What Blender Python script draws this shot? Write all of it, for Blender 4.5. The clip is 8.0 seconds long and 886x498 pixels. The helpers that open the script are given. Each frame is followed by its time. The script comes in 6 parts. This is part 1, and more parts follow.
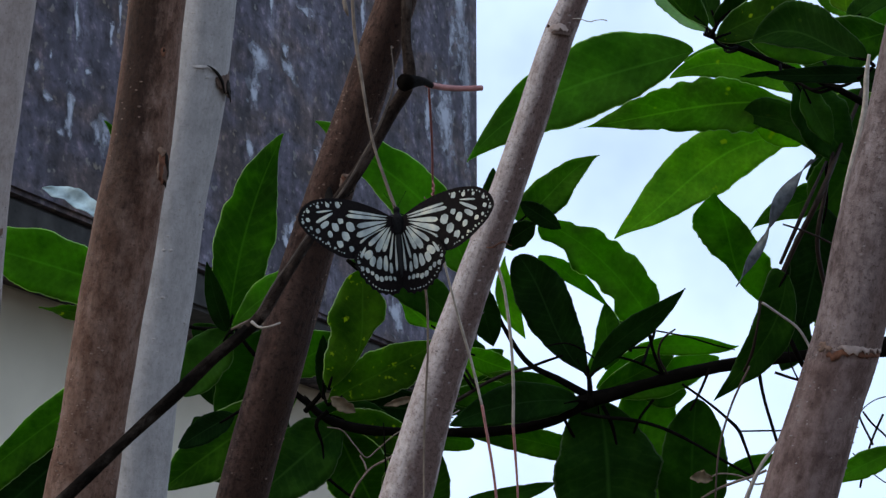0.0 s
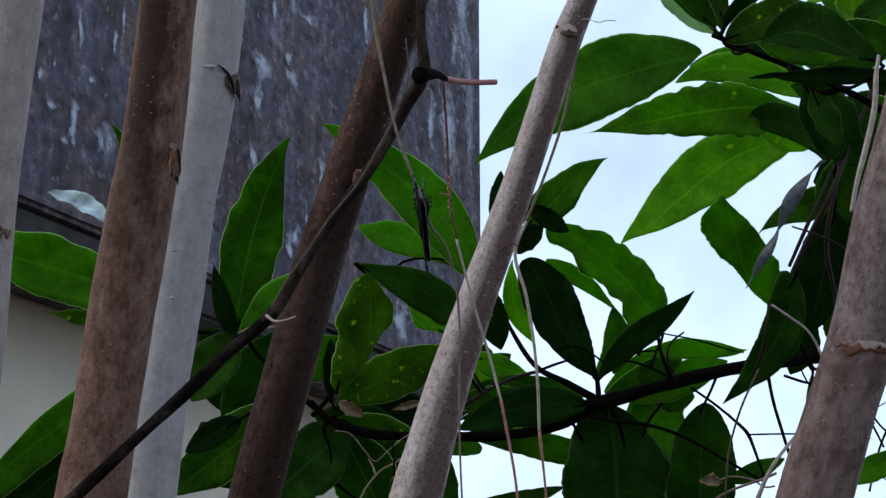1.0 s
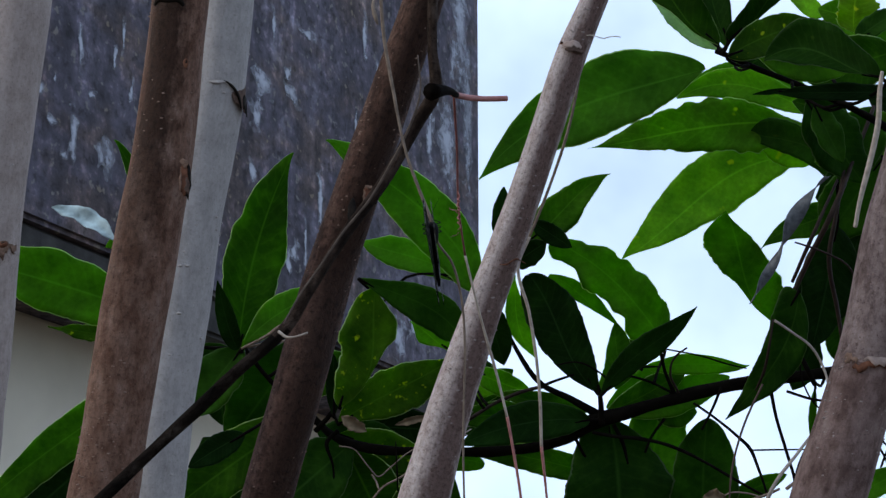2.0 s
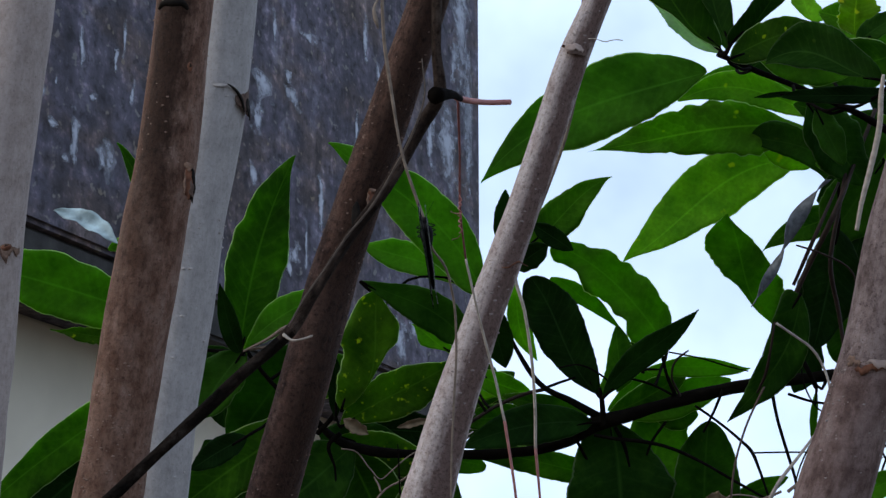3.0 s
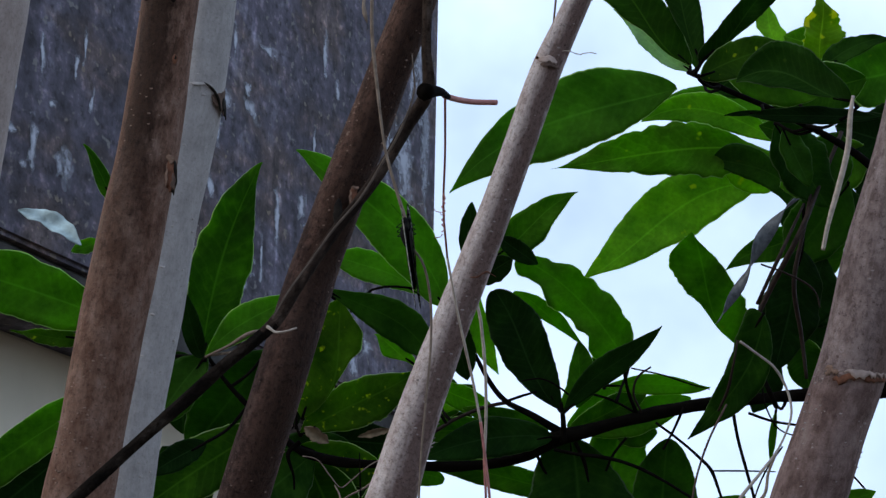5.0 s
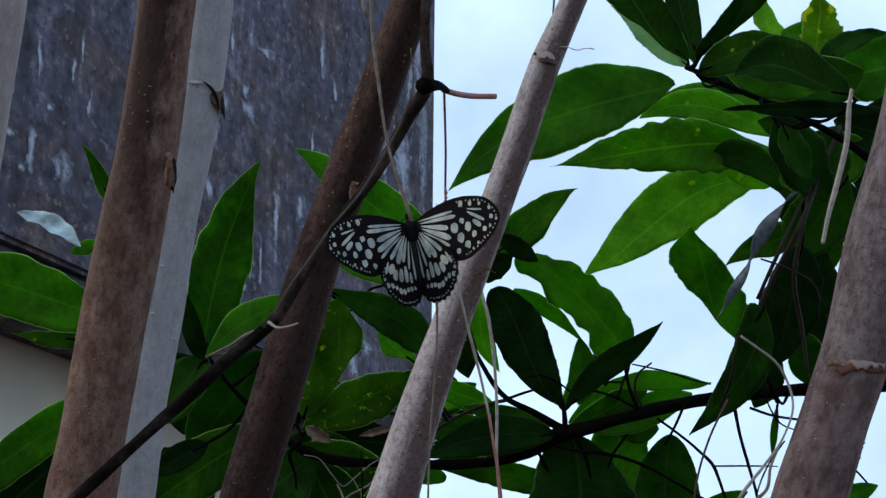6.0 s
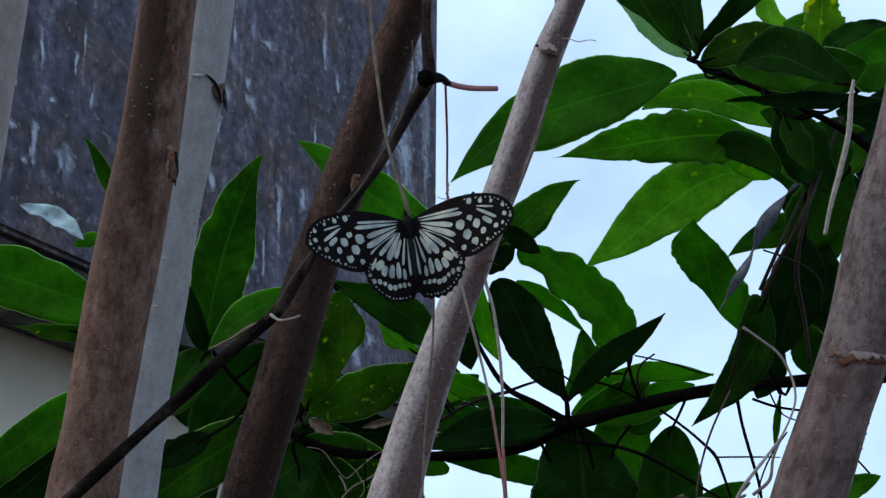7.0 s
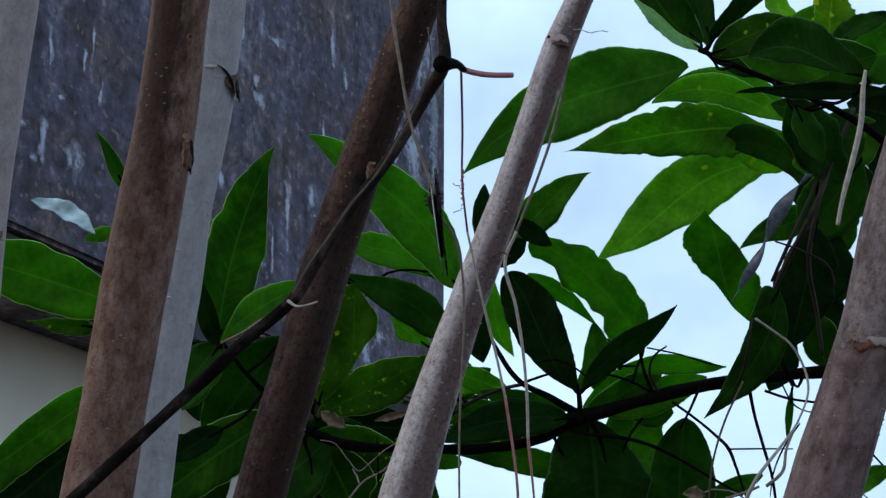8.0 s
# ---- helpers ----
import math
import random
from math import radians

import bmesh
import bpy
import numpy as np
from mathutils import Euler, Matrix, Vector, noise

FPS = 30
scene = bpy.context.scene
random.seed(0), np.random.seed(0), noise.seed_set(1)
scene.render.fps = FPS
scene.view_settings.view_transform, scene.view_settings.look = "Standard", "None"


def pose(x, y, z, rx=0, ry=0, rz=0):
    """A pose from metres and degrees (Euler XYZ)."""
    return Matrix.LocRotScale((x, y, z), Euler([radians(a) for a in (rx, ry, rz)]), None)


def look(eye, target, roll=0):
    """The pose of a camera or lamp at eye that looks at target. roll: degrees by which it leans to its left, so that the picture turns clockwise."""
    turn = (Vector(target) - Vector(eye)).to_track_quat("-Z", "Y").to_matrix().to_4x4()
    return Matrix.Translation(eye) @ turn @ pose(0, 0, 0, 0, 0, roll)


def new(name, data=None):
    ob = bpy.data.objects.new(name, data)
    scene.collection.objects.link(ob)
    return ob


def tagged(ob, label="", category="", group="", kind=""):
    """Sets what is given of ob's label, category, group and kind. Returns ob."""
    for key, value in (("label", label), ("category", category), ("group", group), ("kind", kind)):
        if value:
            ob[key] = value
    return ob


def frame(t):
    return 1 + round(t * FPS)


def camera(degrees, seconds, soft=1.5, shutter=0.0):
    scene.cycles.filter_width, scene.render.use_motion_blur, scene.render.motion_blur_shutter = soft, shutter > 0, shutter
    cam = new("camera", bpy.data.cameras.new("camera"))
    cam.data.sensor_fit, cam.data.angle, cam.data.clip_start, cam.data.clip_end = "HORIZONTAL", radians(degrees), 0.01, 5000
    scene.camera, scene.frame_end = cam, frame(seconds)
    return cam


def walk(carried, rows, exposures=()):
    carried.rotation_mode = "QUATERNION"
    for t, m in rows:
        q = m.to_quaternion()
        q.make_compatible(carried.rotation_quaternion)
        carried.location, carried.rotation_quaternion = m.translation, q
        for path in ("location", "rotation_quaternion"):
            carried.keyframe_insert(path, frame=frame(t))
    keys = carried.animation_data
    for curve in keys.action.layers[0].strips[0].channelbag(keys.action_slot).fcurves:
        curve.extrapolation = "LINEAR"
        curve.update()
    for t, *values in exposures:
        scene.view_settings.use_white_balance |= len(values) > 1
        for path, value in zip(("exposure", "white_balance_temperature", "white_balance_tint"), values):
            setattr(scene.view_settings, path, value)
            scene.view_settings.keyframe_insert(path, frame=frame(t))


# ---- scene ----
# ---------------------------------------------------------------- camera
cam = camera(24, 8.0, soft=1.4)
walk(cam, [
    (0.00, pose(0.0140, 0.0021, 1.5525, 103.266, -0.007, 0.241)),
    (0.50, pose(0.0098, 0.0060, 1.5506, 103.422, 0.100, 0.191)),
    (1.00, pose(0.0091, 0.0079, 1.5476, 103.597, 0.104, 0.288)),
    (1.50, pose(0.0062, 0.0072, 1.5479, 103.844, 0.069, 0.170)),
    (3.00, pose(0.0023, 0.0048, 1.5476, 104.070, 0.077, 0.147)),
    (3.50, pose(0.0030, 0.0013, 1.5502, 103.902, 0.047, 0.159)),
    (4.00, pose(0.0013, -0.0005, 1.5501, 103.902, 0.029, 0.063)),
    (4.50, pose(0.0000, -0.0000, 1.5500, 104.000, 0.000, 0.000)),
    (4.60, pose(-0.0092, 0.0060, 1.5425, 104.656, -1.195, -1.586)),
    (6.00, pose(-0.0108, 0.0097, 1.5370, 104.768, -0.440, -1.512)),
    (6.50, pose(-0.0108, 0.0095, 1.5361, 104.654, -0.400, -1.466)),
    (7.00, pose(-0.0103, 0.0088, 1.5370, 104.534, -0.339, -1.395)),
    (7.50, pose(-0.0125, 0.0100, 1.5349, 104.535, -0.242, -1.314)),
    (8.00, pose(-0.0136, 0.0107, 1.5330, 104.507, -0.158, -1.156)),
], exposures=[(0, 0.06, 6850, 5), (4.7, 0.06, 6850, 5), (5.8, -0.06, 6530, 3), (6.5, -0.08, 6300, 1), (8, -0.08, 6300, 1)])

# ---------------------------------------------------------------- light
world = bpy.data.worlds.new("sky")
scene.world = world
world.use_nodes = True
wn, wl = world.node_tree.nodes, world.node_tree.links
sky = wn.new("ShaderNodeTexSky")
sky.sky_type = "NISHITA"
sky.sun_disc = False
sky.sun_elevation, sky.sun_rotation = radians(30), radians(-98)
sky.air_density, sky.dust_density, sky.ozone_density = 1.0, 1.6, 1.0
# thin high cloud over the blue
wco = wn.new("ShaderNodeTexCoord")
wno = wn.new("ShaderNodeTexNoise")
wno.inputs["Scale"].default_value, wno.inputs["Detail"].default_value, wno.inputs["Roughness"].default_value = 5.0, 5.0, 0.55
wra = wn.new("ShaderNodeValToRGB")
wra.color_ramp.elements[0].position, wra.color_ramp.elements[1].position = 0.40, 0.66
wra.color_ramp.elements[0].color, wra.color_ramp.elements[1].color = (0.50, 0.50, 0.50, 1), (0.95, 0.95, 0.95, 1)
wmx = wn.new("ShaderNodeMix")
wmx.data_type = "RGBA"
wmx.inputs["B"].default_value = (6.3, 8.0, 11.6, 1)
wl.new(wco.outputs["Generated"], wno.inputs["Vector"])
wl.new(wno.outputs["Fac"], wra.inputs["Fac"])
wl.new(wra.outputs["Color"], wmx.inputs["Factor"])
wl.new(sky.outputs["Color"], wmx.inputs["A"])
wl.new(wmx.outputs["Result"], wn["Background"].inputs["Color"])
wn["Background"].inputs["Strength"].default_value = 0.14

sun = new("sun", bpy.data.lights.new("sun", "SUN"))
sun.data.energy, sun.data.angle, sun.data.color = 1.0, radians(22), (1.0, 0.96, 0.9)
sun.matrix_world = look((-6, 0.2, 5.0), (0, 1, 1.5))


# ---------------------------------------------------------------- materials
def material(name):
    m = bpy.data.materials.new(name)
    m.use_nodes = True
    return m, m.node_tree.nodes, m.node_tree.links, m.node_tree.nodes["Principled BSDF"]


def ramp(n, stops):
    r = n.new("ShaderNodeValToRGB")
    while len(r.color_ramp.elements) < len(stops):
        r.color_ramp.elements.new(0.5)
    for e, (p, c) in zip(r.color_ramp.elements, stops):
        e.position, e.color = p, (*c, 1)
    return r


def noise_node(n, l, vector, scale, detail=4.0, rough=0.55):
    t = n.new("ShaderNodeTexNoise")
    t.inputs["Scale"].default_value, t.inputs["Detail"].default_value, t.inputs["Roughness"].default_value = scale, detail, rough
    l.new(vector, t.inputs["Vector"])
    return t


def stretched(n, l, scale, source="Object"):
    c = n.new("ShaderNodeTexCoord")
    m = n.new("ShaderNodeMapping")
    m.inputs["Scale"].default_value = scale
    l.new(c.outputs[source], m.inputs["Vector"])
    return m.outputs["Vector"]


def mixed(n, l, mode, a, b, fac):
    m = n.new("ShaderNodeMix")
    m.data_type, m.blend_type = "RGBA", mode
    for key, v in (("A", a), ("B", b), ("Factor", fac)):
        if isinstance(v, (int, float)):
            m.inputs[key].default_value = v
        elif isinstance(v, tuple):
            m.inputs[key].default_value = (*v, 1)
        else:
            l.new(v, m.inputs[key])
    return m.outputs["Result"]


def bump(n, l, b, height, strength, distance):
    u = n.new("ShaderNodeBump")
    u.inputs["Strength"].default_value, u.inputs["Distance"].default_value = strength, distance
    l.new(height, u.inputs["Height"])
    l.new(u.outputs["Normal"], b.inputs["Normal"])


def bark(name, dark, mid, light, stain_shade=None, seed=0.0, rough=0.8, gloss=0.2):
    """Young bark. UV: metres round and along the stem. stain: (from, to, colour, start, end), a dark run along one flank, in metres round and along."""
    m, n, l, b = material(name)

    def vec(sx, sy):
        c = n.new("ShaderNodeTexCoord")
        k = n.new("ShaderNodeMapping")
        k.inputs["Scale"].default_value, k.inputs["Location"].default_value = (sx, sy, 1), (seed, seed * 1.7, 0)
        l.new(c.outputs["UV"], k.inputs["Vector"])
        return k.outputs["Vector"]

    big = noise_node(n, l, vec(120, 62), 1.0, 6, 0.68)
    mottle = noise_node(n, l, vec(420, 300), 1.0, 6, 0.7)
    grain = noise_node(n, l, vec(700, 60), 1.0, 4, 0.6)
    pits = noise_node(n, l, vec(620, 760), 1.0, 2, 0.5)
    c1 = ramp(n, [(0.30, tuple(0.85 * x for x in dark)), (0.40, dark), (0.54, mid), (0.74, light)])
    l.new(big.outputs["Fac"], c1.inputs["Fac"])
    c2 = ramp(n, [(0.36, (0.42, 0.35, 0.31)), (0.48, (1, 1, 1)), (0.64, (1.28, 1.26, 1.25))])
    l.new(mottle.outputs["Fac"], c2.inputs["Fac"])
    c = mixed(n, l, "MULTIPLY", c1.outputs["Color"], c2.outputs["Color"], rough)
    if stain_shade:
        lo, hi, colour, v0, v1 = stain_shade
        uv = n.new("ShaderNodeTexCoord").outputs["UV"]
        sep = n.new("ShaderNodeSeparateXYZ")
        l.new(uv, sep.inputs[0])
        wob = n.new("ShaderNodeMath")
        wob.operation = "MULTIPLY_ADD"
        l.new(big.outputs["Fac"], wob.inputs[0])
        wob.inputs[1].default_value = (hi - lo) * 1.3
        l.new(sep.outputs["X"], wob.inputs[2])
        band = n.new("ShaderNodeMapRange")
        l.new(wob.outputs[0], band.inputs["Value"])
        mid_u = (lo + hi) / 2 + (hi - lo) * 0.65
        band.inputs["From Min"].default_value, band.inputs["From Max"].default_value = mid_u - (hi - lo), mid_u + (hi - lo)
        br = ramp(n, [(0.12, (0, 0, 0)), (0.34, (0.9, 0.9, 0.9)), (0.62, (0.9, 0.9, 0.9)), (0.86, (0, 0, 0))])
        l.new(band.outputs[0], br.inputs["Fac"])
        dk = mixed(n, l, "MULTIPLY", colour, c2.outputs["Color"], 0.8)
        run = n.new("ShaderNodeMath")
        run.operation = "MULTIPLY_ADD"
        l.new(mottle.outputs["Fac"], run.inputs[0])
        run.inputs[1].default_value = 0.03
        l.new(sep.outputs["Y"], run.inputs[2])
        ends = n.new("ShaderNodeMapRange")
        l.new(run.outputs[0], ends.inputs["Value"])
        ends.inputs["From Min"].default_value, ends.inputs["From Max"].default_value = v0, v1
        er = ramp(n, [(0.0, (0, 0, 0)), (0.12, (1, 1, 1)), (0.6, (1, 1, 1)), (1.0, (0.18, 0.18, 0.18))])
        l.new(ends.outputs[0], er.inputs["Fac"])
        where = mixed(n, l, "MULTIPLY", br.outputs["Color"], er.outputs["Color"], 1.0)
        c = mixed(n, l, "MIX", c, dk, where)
    c3 = ramp(n, [(0.34, (0.80, 0.77, 0.75)), (0.46, (1, 1, 1)), (0.7, (1.12, 1.12, 1.12))])
    l.new(grain.outputs["Fac"], c3.inputs["Fac"])
    c = mixed(n, l, "MULTIPLY", c, c3.outputs["Color"], rough)
    c4 = ramp(n, [(0.30, (0.35, 0.27, 0.23)), (0.38, (1, 1, 1)), (0.64, (1, 1, 1)), (0.72, (1.45, 1.38, 1.32))])
    l.new(pits.outputs["Fac"], c4.inputs["Fac"])
    c = mixed(n, l, "MULTIPLY", c, c4.outputs["Color"], min(0.75, rough + 0.1))
    l.new(c, b.inputs["Base Color"])
    b.inputs["Roughness"].default_value = 0.8
    b.inputs["Specular IOR Level"].default_value = gloss
    h = mixed(n, l, "MIX", mottle.outputs["Fac"], big.outputs["Fac"], 0.35)
    bump(n, l, b, h, 0.35 + 0.55 * rough, 0.0022)
    return m


def plain(name, colour, rough=0.7, scale=300.0, vary=0.35, relief=0.0006, spec=0.15):
    m, n, l, b = material(name)
    c = n.new("ShaderNodeTexCoord")
    t = noise_node(n, l, c.outputs["Object"], scale, 4)
    r = ramp(n, [(0.25, tuple(x * (1 - vary) for x in colour)), (0.75, tuple(min(1, x * (1 + vary)) for x in colour))])
    l.new(t.outputs["Fac"], r.inputs["Fac"])
    l.new(r.outputs["Color"], b.inputs["Base Color"])
    b.inputs["Roughness"].default_value = rough
    b.inputs["Specular IOR Level"].default_value = spec
    bump(n, l, b, t.outputs["Fac"], 0.4, relief)
    return m


def leaf_material(name, deep, fresh, spot, spot_from, thin=0.42, gloss=0.14, spot_scale=55.0, rough=0.5, edge=1.0):
    """A leathery leaf: paler midrib and side veins by UV, blotches, light through the blade."""
    m, n, l, b = material(name)
    uv = n.new("ShaderNodeTexCoord").outputs["UV"]
    info = n.new("ShaderNodeObjectInfo")
    sep = n.new("ShaderNodeSeparateXYZ")
    l.new(uv, sep.inputs[0])

    def calc(op, a, c=None):
        k = n.new("ShaderNodeMath")
        k.operation = op
        for i, v in enumerate((a, c)):
            if v is None:
                continue
            if isinstance(v, (int, float)):
                k.inputs[i].default_value = v
            else:
                l.new(v, k.inputs[i])
        return k.outputs[0]

    across = calc("ABSOLUTE", calc("SUBTRACT", sep.outputs["Y"], 0.5))
    rib = calc("SUBTRACT", 1.0, calc("MINIMUM", calc("MULTIPLY", across, 34.0), 1.0))
    # pale margin imitates bright rim light on the blade, put into the colour
    rim_light = calc("MULTIPLY", calc("MAXIMUM", calc("SUBTRACT", across, 0.482), 0.0), 60.0)
    co = n.new("ShaderNodeTexCoord")
    add = n.new("ShaderNodeVectorMath")
    l.new(co.outputs["Object"], add.inputs[0])
    sc = n.new("ShaderNodeVectorMath")
    sc.operation = "SCALE"
    sc.inputs[0].default_value = (7.0, 3.0, 5.0)
    l.new(info.outputs["Random"], sc.inputs["Scale"])
    l.new(sc.outputs[0], add.inputs[1])
    big = noise_node(n, l, add.outputs[0], 34.0, 4, 0.6)
    fine = noise_node(n, l, add.outputs[0], 260.0, 4, 0.6)
    slant = calc("SUBTRACT", sep.outputs["X"], calc("MULTIPLY", across, 0.28))
    wave = calc("SINE", calc("ADD", calc("MULTIPLY", slant, 88.0), calc("MULTIPLY", big.outputs["Fac"], 14.0)))
    vein = calc("MULTIPLY", calc("POWER", calc("MULTIPLY", calc("ADD", wave, 1.0), 0.5), 9.0), calc("MULTIPLY", big.outputs["Fac"], 0.26))
    lines = calc("MAXIMUM", calc("MULTIPLY", rib, 0.6), vein)
    base = ramp(n, [(0.30, tuple(0.7 * x for x in deep)), (0.45, deep), (0.74, fresh)])
    mixv = calc("ADD", calc("MULTIPLY", big.outputs["Fac"], 0.75), calc("MULTIPLY", info.outputs["Random"], 0.3))
    l.new(mixv, base.inputs["Fac"])
    f2 = ramp(n, [(0.3, (0.78, 0.78, 0.78)), (0.7, (1.15, 1.15, 1.15))])
    l.new(fine.outputs["Fac"], f2.inputs["Fac"])
    c = mixed(n, l, "MULTIPLY", base.outputs["Color"], f2.outputs["Color"], 0.7)
    sp = ramp(n, [(spot_from, (0, 0, 0)), (spot_from + 0.05, (1, 1, 1))])
    blot = noise_node(n, l, add.outputs[0], spot_scale, 2)
    l.new(blot.outputs["Fac"], sp.inputs["Fac"])
    c = mixed(n, l, "MIX", c, spot, sp.outputs["Color"])
    c = mixed(n, l, "MIX", c, tuple(min(1, 1.5 * x + 0.02) for x in fresh), calc("MULTIPLY", lines, 0.55))
    c = mixed(n, l, "MIX", c, (0.54, 0.60, 0.43), calc("MINIMUM", rim_light, calc("MULTIPLY", big.outputs["Fac"], 1.2 * edge)))
    l.new(c, b.inputs["Base Color"])
    b.inputs["Roughness"].default_value = rough
    b.inputs["Specular IOR Level"].default_value = gloss
    bump(n, l, b, calc("SUBTRACT", fine.outputs["Fac"], calc("MULTIPLY", lines, 1.4)), 0.3, 0.0008)
    tr = n.new("ShaderNodeBsdfTranslucent")
    tc = mixed(n, l, "MULTIPLY", c, (1.72, 2.02, 0.85), 1.0)
    l.new(tc, tr.inputs["Color"])
    mx = n.new("ShaderNodeMixShader")
    mx.inputs["Fac"].default_value = thin
    l.new(b.outputs[0], mx.inputs[1])
    l.new(tr.outputs[0], mx.inputs[2])
    l.new(mx.outputs[0], n["Material Output"].inputs["Surface"])
    return m


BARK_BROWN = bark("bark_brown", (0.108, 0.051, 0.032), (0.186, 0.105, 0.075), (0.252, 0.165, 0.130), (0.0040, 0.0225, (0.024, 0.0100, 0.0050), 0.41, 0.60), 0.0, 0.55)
BARK_GREY = bark("bark_grey", (0.300, 0.276, 0.268), (0.352, 0.324, 0.316), (0.400, 0.370, 0.360), None, 3.0, 0.2)
BARK_ASH = bark("bark_ash", (0.305, 0.248, 0.228), (0.36, 0.298, 0.277), (0.415, 0.352, 0.33), None, 2.0, 0.24)
# right-flank run: redder brown bark, with the flank's shade put into the colour
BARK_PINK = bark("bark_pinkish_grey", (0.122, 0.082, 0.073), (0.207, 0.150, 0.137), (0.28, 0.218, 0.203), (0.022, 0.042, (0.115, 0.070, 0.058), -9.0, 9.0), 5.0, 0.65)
BARK_RUSSET = bark("bark_russet", (0.092, 0.054, 0.046), (0.168, 0.110, 0.097), (0.235, 0.170, 0.154), None, 6.0, 0.35)
# right-flank run: brown streak and painted flank shade in one colour
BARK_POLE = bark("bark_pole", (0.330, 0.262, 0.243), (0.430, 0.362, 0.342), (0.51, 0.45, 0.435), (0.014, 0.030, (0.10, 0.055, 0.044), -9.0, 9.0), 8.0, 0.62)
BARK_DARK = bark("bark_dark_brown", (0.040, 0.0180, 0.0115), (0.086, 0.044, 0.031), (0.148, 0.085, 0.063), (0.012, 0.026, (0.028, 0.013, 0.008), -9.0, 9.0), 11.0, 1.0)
BARK_SHRUB = bark("bark_shrub_blackish", (0.004, 0.003, 0.0022), (0.011, 0.0075, 0.0055), (0.046, 0.035, 0.028), None, 14.0, 1.0, 0.03)
BARK_TWIG = bark("bark_shrub_brown", (0.012, 0.0075, 0.0055), (0.031, 0.020, 0.0148), (0.078, 0.057, 0.046), None, 17.0, 0.9, 0.05)
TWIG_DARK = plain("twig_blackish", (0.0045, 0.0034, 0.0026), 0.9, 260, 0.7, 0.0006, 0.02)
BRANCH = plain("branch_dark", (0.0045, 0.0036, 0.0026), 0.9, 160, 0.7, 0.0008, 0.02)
TWIG_PALE = plain("twig_pale", (0.28, 0.235, 0.20), 0.7, 240, 0.25)
TWIG_RUST = plain("twig_rusty", (0.019, 0.0105, 0.007), 0.7, 240, 0.35)
ROOT_TAN = plain("rootlet_tan", (0.38, 0.315, 0.26), 0.75, 300, 0.3)
ROOT_DARK = plain("rootlet_dark", (0.085, 0.063, 0.05), 0.85, 300, 0.4)
ROOT_DULL = plain("rootlet_dull_brown", (0.17, 0.125, 0.095), 0.8, 300, 0.35)
ROOT_DIM = plain("rootlet_dim_brown", (0.075, 0.048, 0.040), 0.8, 300, 0.35)
ROOT_RUST = plain("rootlet_rusty", (0.15, 0.052, 0.045), 0.7, 300, 0.3)
ROOT_RED = plain("rootlet_red", (0.34, 0.14, 0.125), 0.6, 300, 0.3)
DOT_BROWN = plain("bark_dot_brown", (0.205, 0.135, 0.105), 0.85, 400, 0.3)
DOT_PINK = plain("bark_dot_pinkish", (0.24, 0.195, 0.18), 0.85, 400, 0.3)
DOT_GREY = plain("bark_dot_grey", (0.36, 0.32, 0.30), 0.85, 400, 0.3)
SCAR = plain("scar_brown", (0.115, 0.046, 0.026), 0.8, 400, 0.5)
STUB_DARK = plain("stub_blackened", (0.010, 0.007, 0.005), 0.9, 300, 0.6)
SCAR_DULL = plain("scar_dull", (0.095, 0.060, 0.047), 0.9, 350, 0.4)
SCAR_LIP = plain("scar_lip_tan", (0.155, 0.094, 0.067), 0.85, 500, 0.5)
PLATE_PALE = plain("bark_plate_pale", (0.33, 0.245, 0.21), 0.85, 260, 0.3)
FRESH_WOOD = plain("peeled_wood", (0.40, 0.33, 0.275), 0.75, 350, 0.3)
DRY_BROWN = plain("dry_leaf_brown", (0.13, 0.092, 0.055), 0.7, 200, 0.4)
DRY_LEAF = plain("dry_leaf_grey", (0.075, 0.078, 0.083), 0.45, 200, 0.7)
PALE_SCRAP = plain("pale_dry_leaf", (0.34, 0.41, 0.41), 0.45, 70, 0.75)
LEAF = leaf_material("leaf_green", (0.036, 0.102, 0.007), (0.106, 0.240, 0.016), (0.16, 0.23, 0.015), 0.735, 0.72, 0.04, edge=1.7)
LEAF_FRESH = leaf_material("leaf_fresh_green", (0.062, 0.158, 0.014), (0.126, 0.272, 0.026), (0.2, 0.3, 0.02), 0.74, 0.72, 0.04, edge=1.7)
LEAF_YOUNG = leaf_material("leaf_light_green", (0.115, 0.250, 0.018), (0.225, 0.390, 0.030), (0.38, 0.42, 0.02), 0.69, 0.72, 0.04)
LEAF_SPOTTED = leaf_material("leaf_spotted", (0.034, 0.084, 0.007), (0.092, 0.182, 0.012), (0.34, 0.38, 0.02), 0.65, 0.68, 0.04, 170.0, edge=1.3)
LEAF_YELLOW = leaf_material("leaf_yellowing", (0.16, 0.27, 0.014), (0.32, 0.40, 0.02), (0.45, 0.42, 0.03), 0.6, 0.65, 0.07, 90.0)
# deeper copy of the green, shade put into the colour of dimly lit leaves
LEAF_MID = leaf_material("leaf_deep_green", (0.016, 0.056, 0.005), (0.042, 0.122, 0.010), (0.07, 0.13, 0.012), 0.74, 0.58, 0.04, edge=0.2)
LEAF_PALE = leaf_material("leaf_pale_underside", (0.22, 0.36, 0.20), (0.33, 0.47, 0.28), (0.3, 0.42, 0.2), 0.76, 0.45, 0.3)
# near-black copy of the green: dark leaves, and shade painted on inner ones
LEAF_DARK_SHADED = leaf_material("leaf_dark_green", (0.006, 0.023, 0.003), (0.016, 0.056, 0.006), (0.04, 0.07, 0.012), 0.75, 0.48, 0.03, edge=0.08)


